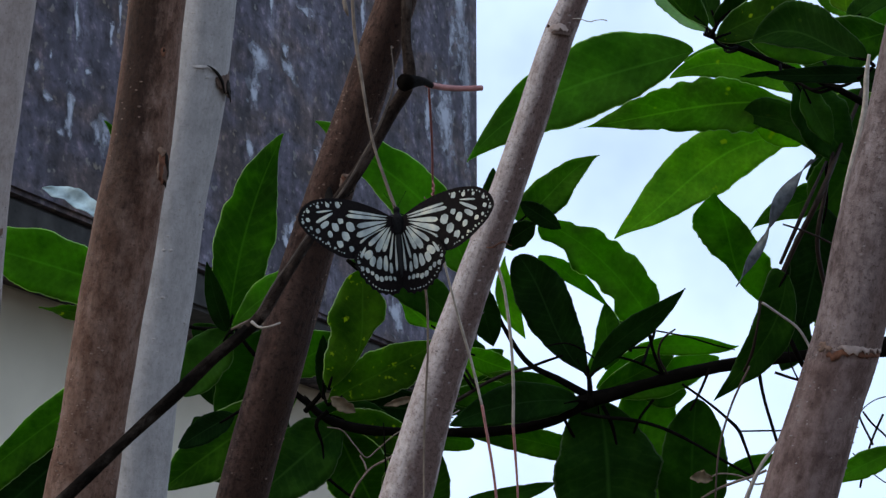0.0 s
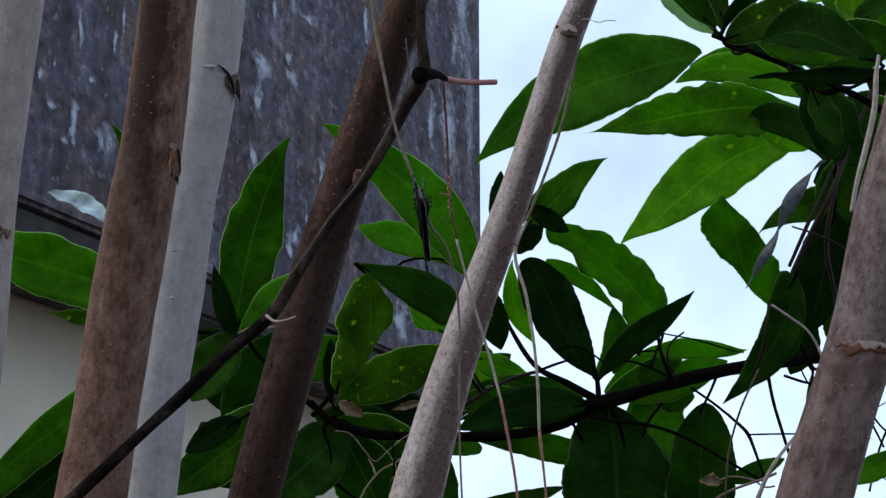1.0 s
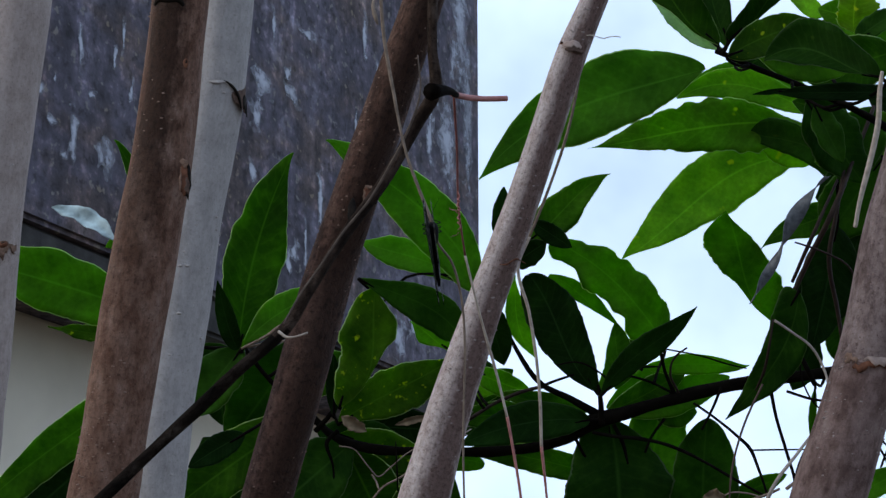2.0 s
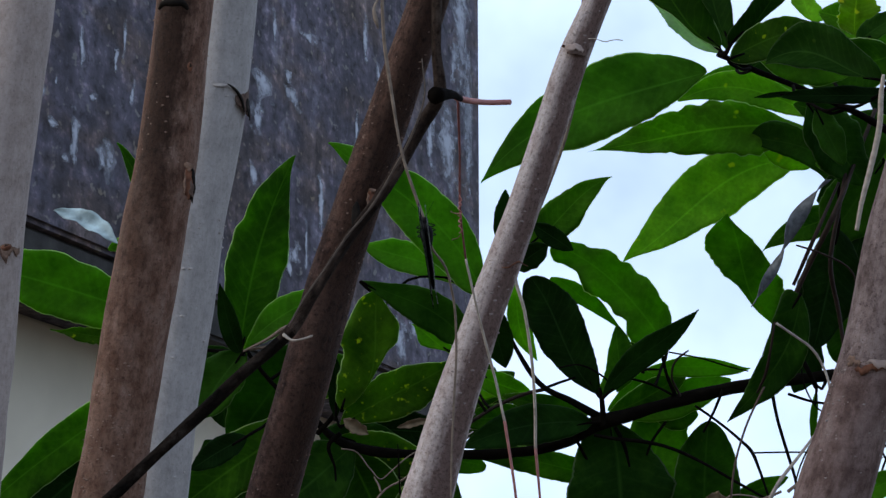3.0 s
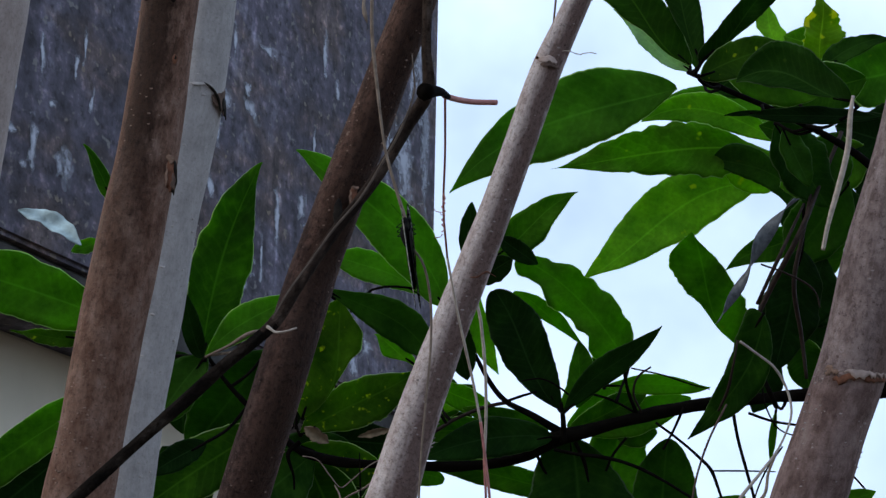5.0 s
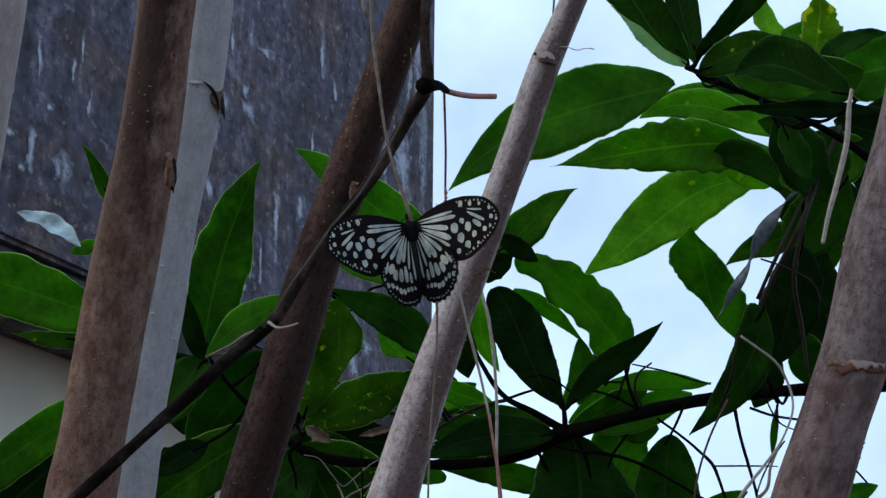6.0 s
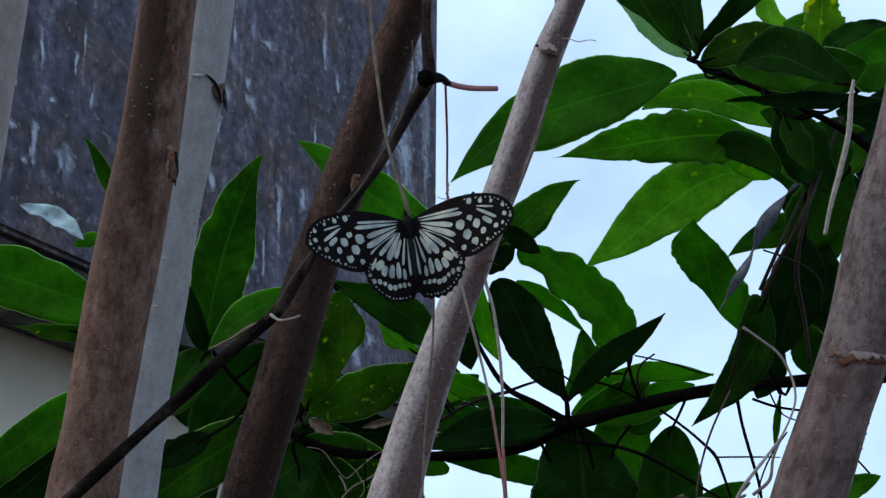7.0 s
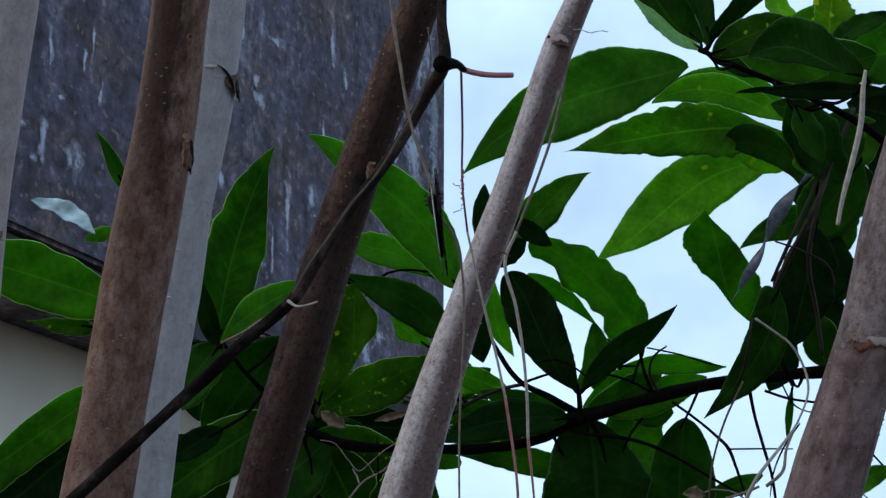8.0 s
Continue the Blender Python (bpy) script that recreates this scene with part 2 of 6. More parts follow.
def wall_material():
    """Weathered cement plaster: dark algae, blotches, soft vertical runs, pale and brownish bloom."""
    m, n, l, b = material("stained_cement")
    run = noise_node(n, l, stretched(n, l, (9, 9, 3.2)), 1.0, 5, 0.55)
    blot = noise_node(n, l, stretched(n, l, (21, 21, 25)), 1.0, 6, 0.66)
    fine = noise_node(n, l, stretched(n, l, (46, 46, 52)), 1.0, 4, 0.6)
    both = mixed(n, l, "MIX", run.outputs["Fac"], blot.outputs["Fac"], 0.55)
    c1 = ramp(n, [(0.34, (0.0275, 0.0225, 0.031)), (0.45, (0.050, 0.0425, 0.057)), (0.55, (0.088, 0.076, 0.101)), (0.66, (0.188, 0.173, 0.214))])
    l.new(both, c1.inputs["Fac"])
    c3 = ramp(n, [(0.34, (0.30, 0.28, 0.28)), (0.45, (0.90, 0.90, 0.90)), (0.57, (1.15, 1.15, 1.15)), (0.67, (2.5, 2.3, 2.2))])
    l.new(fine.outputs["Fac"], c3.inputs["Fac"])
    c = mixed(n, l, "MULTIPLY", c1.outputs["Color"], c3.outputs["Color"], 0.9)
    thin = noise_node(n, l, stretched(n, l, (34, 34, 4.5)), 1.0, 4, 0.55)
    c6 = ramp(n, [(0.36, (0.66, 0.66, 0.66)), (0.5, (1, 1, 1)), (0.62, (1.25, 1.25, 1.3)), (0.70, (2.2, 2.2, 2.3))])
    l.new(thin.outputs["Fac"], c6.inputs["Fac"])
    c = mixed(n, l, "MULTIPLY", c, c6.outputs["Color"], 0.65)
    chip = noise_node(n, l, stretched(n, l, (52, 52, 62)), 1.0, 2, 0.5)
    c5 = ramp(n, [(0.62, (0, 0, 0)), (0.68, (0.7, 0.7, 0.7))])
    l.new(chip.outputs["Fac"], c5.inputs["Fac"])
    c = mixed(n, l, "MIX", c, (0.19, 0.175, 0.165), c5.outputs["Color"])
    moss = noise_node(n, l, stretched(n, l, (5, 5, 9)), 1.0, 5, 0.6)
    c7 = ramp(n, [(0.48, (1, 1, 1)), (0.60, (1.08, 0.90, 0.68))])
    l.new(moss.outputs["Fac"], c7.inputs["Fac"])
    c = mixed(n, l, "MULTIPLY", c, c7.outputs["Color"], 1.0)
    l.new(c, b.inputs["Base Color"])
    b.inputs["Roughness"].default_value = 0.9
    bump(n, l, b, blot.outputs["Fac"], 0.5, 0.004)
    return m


def lime_material():
    """A thin pale lime bloom, worn away at its edges. UV: across and along the run."""
    m, n, l, b = material("lime_bloom")
    b.inputs["Base Color"].default_value = (0.42, 0.43, 0.49, 1)
    b.inputs["Roughness"].default_value = 0.9
    sep = n.new("ShaderNodeSeparateXYZ")
    l.new(n.new("ShaderNodeTexCoord").outputs["UV"], sep.inputs[0])
    sides = []
    for axis in "XY":
        d = n.new("ShaderNodeMath")
        d.operation = "PINGPONG"
        d.inputs[1].default_value = 0.5
        l.new(sep.outputs[axis], d.inputs[0])
        sides.append(d)
    both = n.new("ShaderNodeMath")
    both.operation = "MULTIPLY"
    l.new(sides[0].outputs[0], both.inputs[0])
    l.new(sides[1].outputs[0], both.inputs[1])
    t = noise_node(n, l, stretched(n, l, (48, 48, 55)), 1.0, 5, 0.6)
    k = n.new("ShaderNodeMath")
    k.operation = "MULTIPLY_ADD"
    k.inputs[1].default_value, k.inputs[2].default_value = 1.1, -0.2
    l.new(t.outputs["Fac"], k.inputs[0])
    s = n.new("ShaderNodeMath")
    s.operation = "MULTIPLY_ADD"
    s.inputs[1].default_value = 2.2
    l.new(both.outputs[0], s.inputs[0])
    l.new(k.outputs[0], s.inputs[2])
    r = ramp(n, [(0.42, (0, 0, 0)), (0.60, (0.42, 0.42, 0.42)), (0.82, (0.95, 0.95, 0.95))])
    l.new(s.outputs[0], r.inputs["Fac"])
    l.new(r.outputs["Color"], b.inputs["Alpha"])
    return m


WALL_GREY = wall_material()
# shadow line under the wall put into the ledge colour; also the dark roof
LEDGE_DARK = plain("ledge_shade_roof", (0.045, 0.042, 0.04), 0.9, 30, 0.5, 0.003)
CREAM = plain("cream_paint", (0.64, 0.565, 0.45), 0.8, 6, 0.10, 0.001)
LIME = lime_material()
SOIL = plain("soil", (0.11, 0.085, 0.06), 0.95, 12, 0.5, 0.02)
WING_BLACK = plain("wing_black", (0.0085, 0.0062, 0.0060), 0.8, 900, 0.4, 0.0001, 0.04)
WING_PALE, wpn, wpl, wpb = material("wing_pale")
# pale tones raised: light through the wing is put into the colour
wpc = ramp(wpn, [(0.36, (0.26, 0.275, 0.26)), (0.5, (0.42, 0.43, 0.385)), (0.64, (0.60, 0.56, 0.44))])
wpl.new(noise_node(wpn, wpl, wpn.new("ShaderNodeTexCoord").outputs["Object"], 130.0, 4, 0.6).outputs["Fac"], wpc.inputs["Fac"])
wpl.new(wpc.outputs["Color"], wpb.inputs["Base Color"])
wpb.inputs["Roughness"].default_value, wpb.inputs["Specular IOR Level"].default_value = 0.75, 0.1
INSECT_BODY = plain("insect_body", (0.009, 0.008, 0.008), 0.8, 1500, 0.6, 0.0002, 0.05)
INSECT_GREY = plain("insect_grey", (0.011, 0.010, 0.009), 0.7, 900, 0.3, 0.0002)


# ---------------------------------------------------------------- building blocks
def part(name, bm, mat, parent=None, label=""):
    me = bpy.data.meshes.new(name)
    bm.normal_update()
    bm.to_mesh(me)
    bm.free()
    for p in me.polygons:
        p.use_smooth = True
    me.materials.append(mat)
    ob = new(name, me)
    ob.parent = parent
    if label:
        ob["label"] = label
    return ob


def thing(name, at, label, category, group="", kind=""):
    e = new(name)
    e.empty_display_size = 0.02
    e.location = at
    tagged(e, label, category, group, kind)
    return e


def spline(points, per=8):
    """A smooth line through (x, y, z, r) rows, by chord length, so that uneven spacing makes no loops."""
    p = [np.array(q, float) for q in points]
    h = [max(float(np.linalg.norm(b[:3] - a[:3])), 1e-6) for a, b in zip(p, p[1:])]
    slope = [(b - a) / k for a, b, k in zip(p, p[1:], h)]
    tan = [slope[0]] + [(slope[i - 1] * h[i] + slope[i] * h[i - 1]) / (h[i - 1] + h[i]) for i in range(1, len(slope))] + [slope[-1]]
    out = []
    for i, k in enumerate(h):
        for j in range(per):
            t = j / per
            a, b = 2 * t ** 3 - 3 * t * t + 1, t ** 3 - 2 * t * t + t
            out.append(a * p[i] + b * k * tan[i] + (1 - a) * p[i + 1] + (t ** 3 - t * t) * k * tan[i + 1])
    out.append(p[-1])
    return out


def tube(bm, points, sides=10, per=6, rough=0.0, lump=0.0, seed=0.0, origin=(0, 0, 0)):
    """A stem of round, slightly uneven section along (point, radius) rows, with UV in metres."""
    rows = spline([(*p, r) for p, r in points], per)
    uv = bm.loops.layers.uv.verify()
    o = np.array(origin)
    rings, along, girth = [], 0.0, points[len(points) // 2][1]
    ref = Vector((0.3, -1, 0.2)).normalized()
    for i, q in enumerate(rows):
        a, c = rows[max(i - 1, 0)][:3], rows[min(i + 1, len(rows) - 1)][:3]
        d = Vector(c - a).normalized()
        if i:
            along += float(np.linalg.norm(q[:3] - rows[i - 1][:3]))
        s = d.cross(ref).normalized()
        t = s.cross(d)
        ring = []
        for k in range(sides):
            w = 2 * math.pi * k / sides
            r = max(q[3], 0.00006)
            if rough:
                r *= 1 + rough * noise.noise(Vector((math.cos(w) * 1.5 + seed, math.sin(w) * 1.5, along * 40))) + lump * noise.noise(Vector((seed * 3, 1.7, along * 14)))
            ring.append(bm.verts.new(Vector(q[:3] - o) + (s * math.cos(w) + t * math.sin(w)) * r))
        rings.append((ring, along, max(q[3], 0.0005)))
    for (ra, la, wa), (rb, lb, wb) in zip(rings, rings[1:]):
        for k in range(sides):
            j = (k + 1) % sides
            fc = bm.faces.new((ra[k], ra[j], rb[j], rb[k]))
            for lp, (u, v) in zip(fc.loops, ((k, la), (k + 1, la), (k + 1, lb), (k, lb))):
                lp[uv].uv = (u / sides * 2 * math.pi * girth, v)
    bm.faces.new(list(reversed(rings[0][0])))
    bm.faces.new(rings[-1][0])
    return rows


def stem(name, points, mat, parent, label="", sides=10, per=6, rough=0.08, lump=0.1, seed=0.0):
    bm = bmesh.new()
    tube(bm, points, sides, per, rough, lump, seed, parent.location if parent else (0, 0, 0))
    return part(name, bm, mat, parent, label)


def blob(bm, at, size, squash=(1, 1, 1), seed=0.0, rough=0.25, sub=2):
    m = Matrix.Translation(at) @ Matrix.Diagonal((*squash, 1))
    made = bmesh.ops.create_icosphere(bm, subdivisions=sub, radius=size, matrix=m)["verts"]
    c = Vector(at)
    for v in made:
        d = v.co - c
        v.co = c + d * (1 + rough * noise.noise(d * (1.6 / size) + Vector((seed, seed, 0))))


def box(bm, lo, hi, m=Matrix()):
    made = bmesh.ops.create_cube(bm, size=1, matrix=m @ Matrix.Translation((Vector(lo) + Vector(hi)) / 2) @ Matrix.Diagonal((*(Vector(hi) - Vector(lo)), 1)))
    return made["verts"]


# ---------------------------------------------------------------- setting
gb = bmesh.new()
bmesh.ops.create_grid(gb, x_segments=80, y_segments=80, size=1)
for v in gb.verts:
    r = max(abs(v.co.x), abs(v.co.y))
    v.co *= 4 if r < 0.5 else 4 + (r - 0.5) ** 2 * 3200
    v.co.z = -0.02 + 0.02 * noise.noise(v.co * 0.8)
ground = part("ground", gb, SOIL)
tagged(ground, "bare brown garden soil under the trees", "ground", kind="structure")

WALL_A, WALL_DIR = Vector((-0.49821, 2.51421, 0)), Vector((0.38908, 0.92120, 0))
WALL_M = Matrix.Translation(WALL_A) @ Matrix(((WALL_DIR.x, -WALL_DIR.y, 0, 0), (WALL_DIR.y, WALL_DIR.x, 0, 0), (0, 0, 1, 0), (0, 0, 0, 1)))
# in the wall's own space: x along it to the corner, y into the building, z up
CORNER = 1.447


def slab(name, lo, hi, mat, label, bevel=0.006, cuts=0):
    bm = bmesh.new()
    box(bm, lo, hi)
    bmesh.ops.bevel(bm, geom=bm.edges[:], offset=bevel, segments=2, affect="EDGES")
    ob = part(name, bm, mat)
    for p in ob.data.polygons:
        p.use_smooth = False
    ob.matrix_world = WALL_M
    tagged(ob, label, "wall", kind="structure")
    return ob


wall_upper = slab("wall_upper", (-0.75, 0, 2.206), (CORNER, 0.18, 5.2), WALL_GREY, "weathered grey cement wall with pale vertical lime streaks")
# dark strip stands for the shadow line below the grey wall
slab("wall_ledge", (-0.75, 0.012, 2.150), (CORNER - 0.01, 0.09, 2.206), LEDGE_DARK, "dark ledge under the grey wall, its shadow line put into the colour")
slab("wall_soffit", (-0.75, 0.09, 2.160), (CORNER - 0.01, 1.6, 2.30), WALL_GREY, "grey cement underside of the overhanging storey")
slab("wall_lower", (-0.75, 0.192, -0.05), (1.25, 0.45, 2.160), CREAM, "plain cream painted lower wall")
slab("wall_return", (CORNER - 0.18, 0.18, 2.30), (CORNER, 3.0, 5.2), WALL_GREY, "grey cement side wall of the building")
slab("wall_back", (-0.75, 2.9, -0.05), (CORNER - 0.2, 3.05, 5.2), CREAM, "plain cream rear wall of the building")
slab("wall_end", (-0.75, 0.45, -0.05), (-0.60, 2.9, 5.2), CREAM, "plain cream end wall of the building")
slab("wall_side", (1.10, 0.45, -0.05), (1.25, 2.9, 2.16), CREAM, "plain cream side wall under the overhang")
slab("roof", (-0.75, 0.0, 5.2), (CORNER, 3.05, 5.35), LEDGE_DARK, "flat dark cement roof slab")


def streak(at_x, top, length, width, seed):
    """A pale lime run on the grey wall, a thin worn skin."""
    bm = bmesh.new()
    uv = bm.loops.layers.uv.verify()
    rnd = random.Random(seed)
    n = 10
    rows, drift = [], 0.0
    width *= 1.5
    top, length = top + length * 0.12, length * 1.25
    for i in range(n + 1):
        s = i / n
        drift += rnd.uniform(-0.07, 0.07) * width
        w = width * rnd.uniform(0.75, 1.15) * (1 - 0.35 * s)
        rows.append([(bm.verts.new((at_x + drift + (k / 4 - 0.5) * w, -0.002, top - length * s)), (k / 4, s)) for k in range(5)])
    for p, q in zip(rows, rows[1:]):
        for k in range(4):
            cells = (p[k], q[k], q[k + 1], p[k + 1])
            fc = bm.faces.new([c[0] for c in cells])
            for lp, c in zip(fc.loops, cells):
                lp[uv].uv = c[1]
    return part("lime_streak", bm, LIME, wall_upper)


streak(0.5507, 2.5889, 0.0518, 0.0666, 0)
streak(0.5404, 2.5359, 0.0530, 0.0400, 1)
streak(0.6383, 2.6166, 0.0276, 0.0231, 2)
streak(0.6625, 2.5961, 0.0415, 0.0511, 3)
streak(0.0553, 2.3744, 0.0706, 0.0210, 4)
streak(0.1145, 2.3453, 0.0340, 0.0245, 5)
streak(0.1387, 2.3559, 0.0534, 0.0306, 6)
streak(0.1917, 2.4590, 0.0410, 0.0130, 7)
streak(0.0932, 2.4088, 0.0114, 0.0189, 8)
streak(0.0365, 2.3122, 0.0161, 0.0206, 9)
streak(1.2697, 2.7503, 0.1632, 0.0935, 10)
streak(1.2037, 2.7197, 0.1177, 0.0367, 11)
streak(0.8930, 2.6224, 0.0688, 0.0133, 12)
streak(0.8569, 2.4946, 0.0479, 0.0433, 13)
streak(0.8647, 2.4473, 0.0134, 0.0172, 14)
streak(0.5252, 2.4380, 0.0434, 0.0285, 15)
streak(0.6801, 2.3430, 0.0358, 0.0271, 16)
streak(0.7114, 2.3962, 0.0907, 0.0158, 17)
streak(0.9817, 2.7305, 0.0357, 0.0281, 18)
streak(-0.0233, 2.3846, 0.0182, 0.0174, 19)
streak(-0.0014, 2.3501, 0.0146, 0.0252, 20)
streak(0.0066, 2.4090, 0.0221, 0.0101, 21)
streak(0.0593, 2.4954, 0.0682, 0.0132, 22)
streak(0.1430, 2.4917, 0.0390, 0.0112, 23)
streak(0.7206, 2.7003, 0.0190, 0.0532, 24)
streak(0.5865, 2.4099, 0.0440, 0.0147, 25)
streak(0.6557, 2.3284, 0.0532, 0.0228, 26)
streak(1.3811, 2.9435, 0.3280, 0.0289, 27)
streak(1.3245, 2.9016, 0.1014, 0.0337, 28)
streak(1.0710, 2.3038, 0.0788, 0.0723, 29)
streak(1.1311, 2.3107, 0.0351, 0.0494, 30)
streak(1.3704, 3.0672, 0.2871, 0.0761, 31)
streak(1.3865, 2.8879, 0.2709, 0.0581, 32)
streak(0.7586, 2.4828, 0.1114, 0.0204, 33)
streak(0.1619, 2.5302, 0.0473, 0.0114, 34)
streak(0.5928, 2.6949, 0.0641, 0.0151, 35)
streak(0.9226, 2.7983, 0.0810, 0.0228, 36)

# ---------------------------------------------------------------- trees
def bumps(parent, rows, count, seed, size, mat):
    """Small raised dots on the bark."""
    rnd = random.Random(seed)
    bm = bmesh.new()
    o = Vector(parent.location)
    for _ in range(count):
        i = int(rnd.random() * (len(rows) - 1))
        q = rows[i] + (rows[i + 1] - rows[i]) * rnd.random()
        d = Vector(rows[i + 1][:3] - rows[i][:3]).normalized()
        w = rnd.uniform(math.pi * 1.0, math.pi * 2.0)
        out = Vector((math.cos(w), math.sin(w), 0))
        p = Vector(q[:3]) + (out - d * out.dot(d)).normalized() * q[3] * 0.97
        k = size * rnd.uniform(0.5, 1.2)
        bmesh.ops.create_icosphere(bm, subdivisions=1, radius=k, matrix=Matrix.Translation(p - o) @ Matrix.Diagonal((1.5, 0.8, 0.75, 1)))
    ob = part("bark_dots", bm, mat, parent, "tiny raised pale bark dots")
    ob["kind"] = "stuff"


def sapling(label, points, mat, seed, dots=0, dot_size=0.0006, dot_mat=None, lump=0.10, sides=28, lower=None):
    base = points[-1][0]
    t = thing("sapling_tree", (base[0], base[1], 0), label, "tree", "slender saplings")
    bm = bmesh.new()
    rows = tube(bm, points, sides, 14, 0.045, lump, seed, t.location)
    trunk = part("trunk", bm, mat, t)
    if lower:
        # other bark below a peeling node
        trunk.data.materials.append(lower[1])
        for p in trunk.data.polygons:
            if p.center.z < lower[0] + 0.002 * noise.noise(p.center * 300):
                p.material_index = 1
    if dots:
        near = [q for q in rows if 1.35 < q[2] < 2.05]
        bumps(t, near, dots, seed, dot_size, dot_mat or FRESH_WOOD)
    return t


def knot(parent, at, wide, tall, seed, heart=None, lip=True):
    """A sunken brown bark scar with a ragged paler lip over its top and one flank."""
    rnd = random.Random(seed)
    o = Vector(parent.location)
    c = Vector(at) - o
    ring = []
    for k in range(11):
        w = math.pi * (-0.35 + 1.25 * k / 10)
        j = 1 + 0.12 * math.sin(3 * w + seed) + 0.1 * rnd.uniform(-1, 1)
        ring.append((c + Vector((math.cos(w) * wide * j, wide * 0.25 + abs(math.cos(w)) ** 2 * wide * 0.4, math.sin(w) * tall * j)), wide * rnd.uniform(0.05, 0.20) * (0.2 + math.sin(math.pi * k / 10))))
    if lip:
        bm = bmesh.new()
        tube(bm, ring, 7, 3, 0.6, 0.5, seed)
        part("scar_lip", bm, SCAR_LIP, parent, "ragged lip of a bark scar")
    bm = bmesh.new()
    blob(bm, c + Vector((0, wide * 0.55, 0)), 1.0, (wide, wide * 0.5, tall), seed, 0.0, 3)
    for v in bm.verts:
        v.co.y += wide * 0.35 * noise.noise(v.co * (1.6 / wide) + Vector((seed, 0, 0)))
        v.co.x += wide * 0.2 * noise.noise(v.co * (1.1 / wide) + Vector((0, seed, 0)))
    part("scar_heart", bm, heart or SCAR, parent, "dark brown sunken heart of a bark scar")
    # solid near-black blob: the shade of a hollow put into the colour
    bm = bmesh.new()
    blob(bm, c + Vector((wide * 0.15, wide * 0.2, tall * 0.1)), 1.0, (wide * 0.42, wide * 0.2, tall * 0.62), seed + 1, 0.0, 3)
    for v in bm.verts:
        e = v.co - c
        v.co.x += wide * 0.3 * noise.noise(Vector((e.z / wide * 1.4, seed, 0)))
    part("scar_hollow_shade", bm, STUB_DARK, parent, "blackish blob with a hollow's shade in a bark scar")


def torn_scar(parent, at, wide, tall, seed):
    """A torn bark scar: overlapping ragged slivers of dark pit, red-brown old wood and paler curled bark."""
    c = Vector(at) - Vector(parent.location)
    rnd = random.Random(seed)
    for name, mat, label, dx, dz, w, h, out in (
            # first sliver is solid, its black stands for shade in a pit
            ("scar_hollow_shade", STUB_DARK, "blackish blob with a hollow's shade in a bark scar", 0.18, -0.05, 0.62, 0.92, 0.30),
            ("scar_heart", SCAR, "red-brown old wood in a bark scar", -0.20, 0.05, 0.58, 0.86, 0.16),
            ("scar_heart", SCAR_DULL, "", 0.32, -0.42, 0.30, 0.44, 0.08),
            ("scar_lip", SCAR_LIP, "ragged pale lip of a bark scar", -0.15, 0.80, 0.52, 0.22, 0.05),
            ("scar_lip", SCAR_LIP, "", -0.72, -0.05, 0.16, 0.62, 0.10)):
        bm = bmesh.new()
        q = c + Vector((dx * wide, out * wide, dz * tall))
        blob(bm, q, 1.0, (w * wide, 0.17 * wide, h * tall), seed, 0.0, 3)
        k = rnd.uniform(0, 50)
        for v in bm.verts:
            e = v.co - q
            v.co += Vector((e.x, 0, e.z)) * 0.55 * noise.noise(e * (2.2 / wide) + Vector((k, 0, 0)))
            v.co.x += wide * 0.22 * noise.noise(Vector((e.z / wide * 1.7, k, 0)))
            v.co.y += wide * 0.16 * noise.noise(e * (3.1 / wide) + Vector((0, k, 0)))
        part(name, bm, mat, parent, label)


def cut_stub(parent, at, wide):
    """A cut side branch: a ragged dark collar of bark with a pale crescent of wood on it."""
    c = Vector(at) - Vector(parent.location)
    bm = bmesh.new()
    tube(bm, [(c + Vector((-wide * 0.7, wide * 0.25, wide * 0.05)), wide * 0.06), (c + Vector((-wide * 0.35, -wide * 0.02, wide * 0.16)), wide * 0.16), (c + Vector((wide * 0.15, -wide * 0.06, wide * 0.12)), wide * 0.13), (c + Vector((wide * 0.75, wide * 0.25, wide * 0.02)), wide * 0.05)], 9, 6, 0.5, 0.3, 1.0)
    part("cut_face", bm, FRESH_WOOD, parent, "pale crescent of cut wood")
    bm = bmesh.new()
    tube(bm, [(c + Vector((-wide * 0.95, wide * 0.45, -wide * 0.35)), wide * 0.1), (c + Vector((-wide * 0.6, wide * 0.12, -wide * 0.12)), wide * 0.2), (c + Vector((0, wide * 0.0, -wide * 0.14)), wide * 0.24), (c + Vector((wide * 0.6, wide * 0.14, -wide * 0.1)), wide * 0.2), (c + Vector((wide * 0.95, wide * 0.45, -wide * 0.4)), wide * 0.1)], 9, 7, 0.7, 0.3, 3.0)
    part("stub", bm, STUB_DARK, parent, "dark ragged collar of a cut branch")


def bark_fold(parent, a, b, r):
    """A shallow ring-shaped wrinkle across the bark."""
    o = Vector(parent.location)
    a, b = Vector(a) - o, Vector(b) - o
    n = 7
    pts = []
    for i in range(n):
        s = i / (n - 1)
        bulge = math.sin(math.pi * s)
        pts.append((a.lerp(b, s) + Vector((0, -bulge * (b - a).length * 0.36, 0.0012 * math.sin(9 * s + r * 4000))), r * (0.35 + 0.65 * bulge) * (0.7 + 0.5 * abs(math.sin(7 * s)))))
    bm = bmesh.new()
    tube(bm, pts, 7, 4, 0.4, 0.4, r * 900)
    part("bark_fold", bm, SCAR, parent)


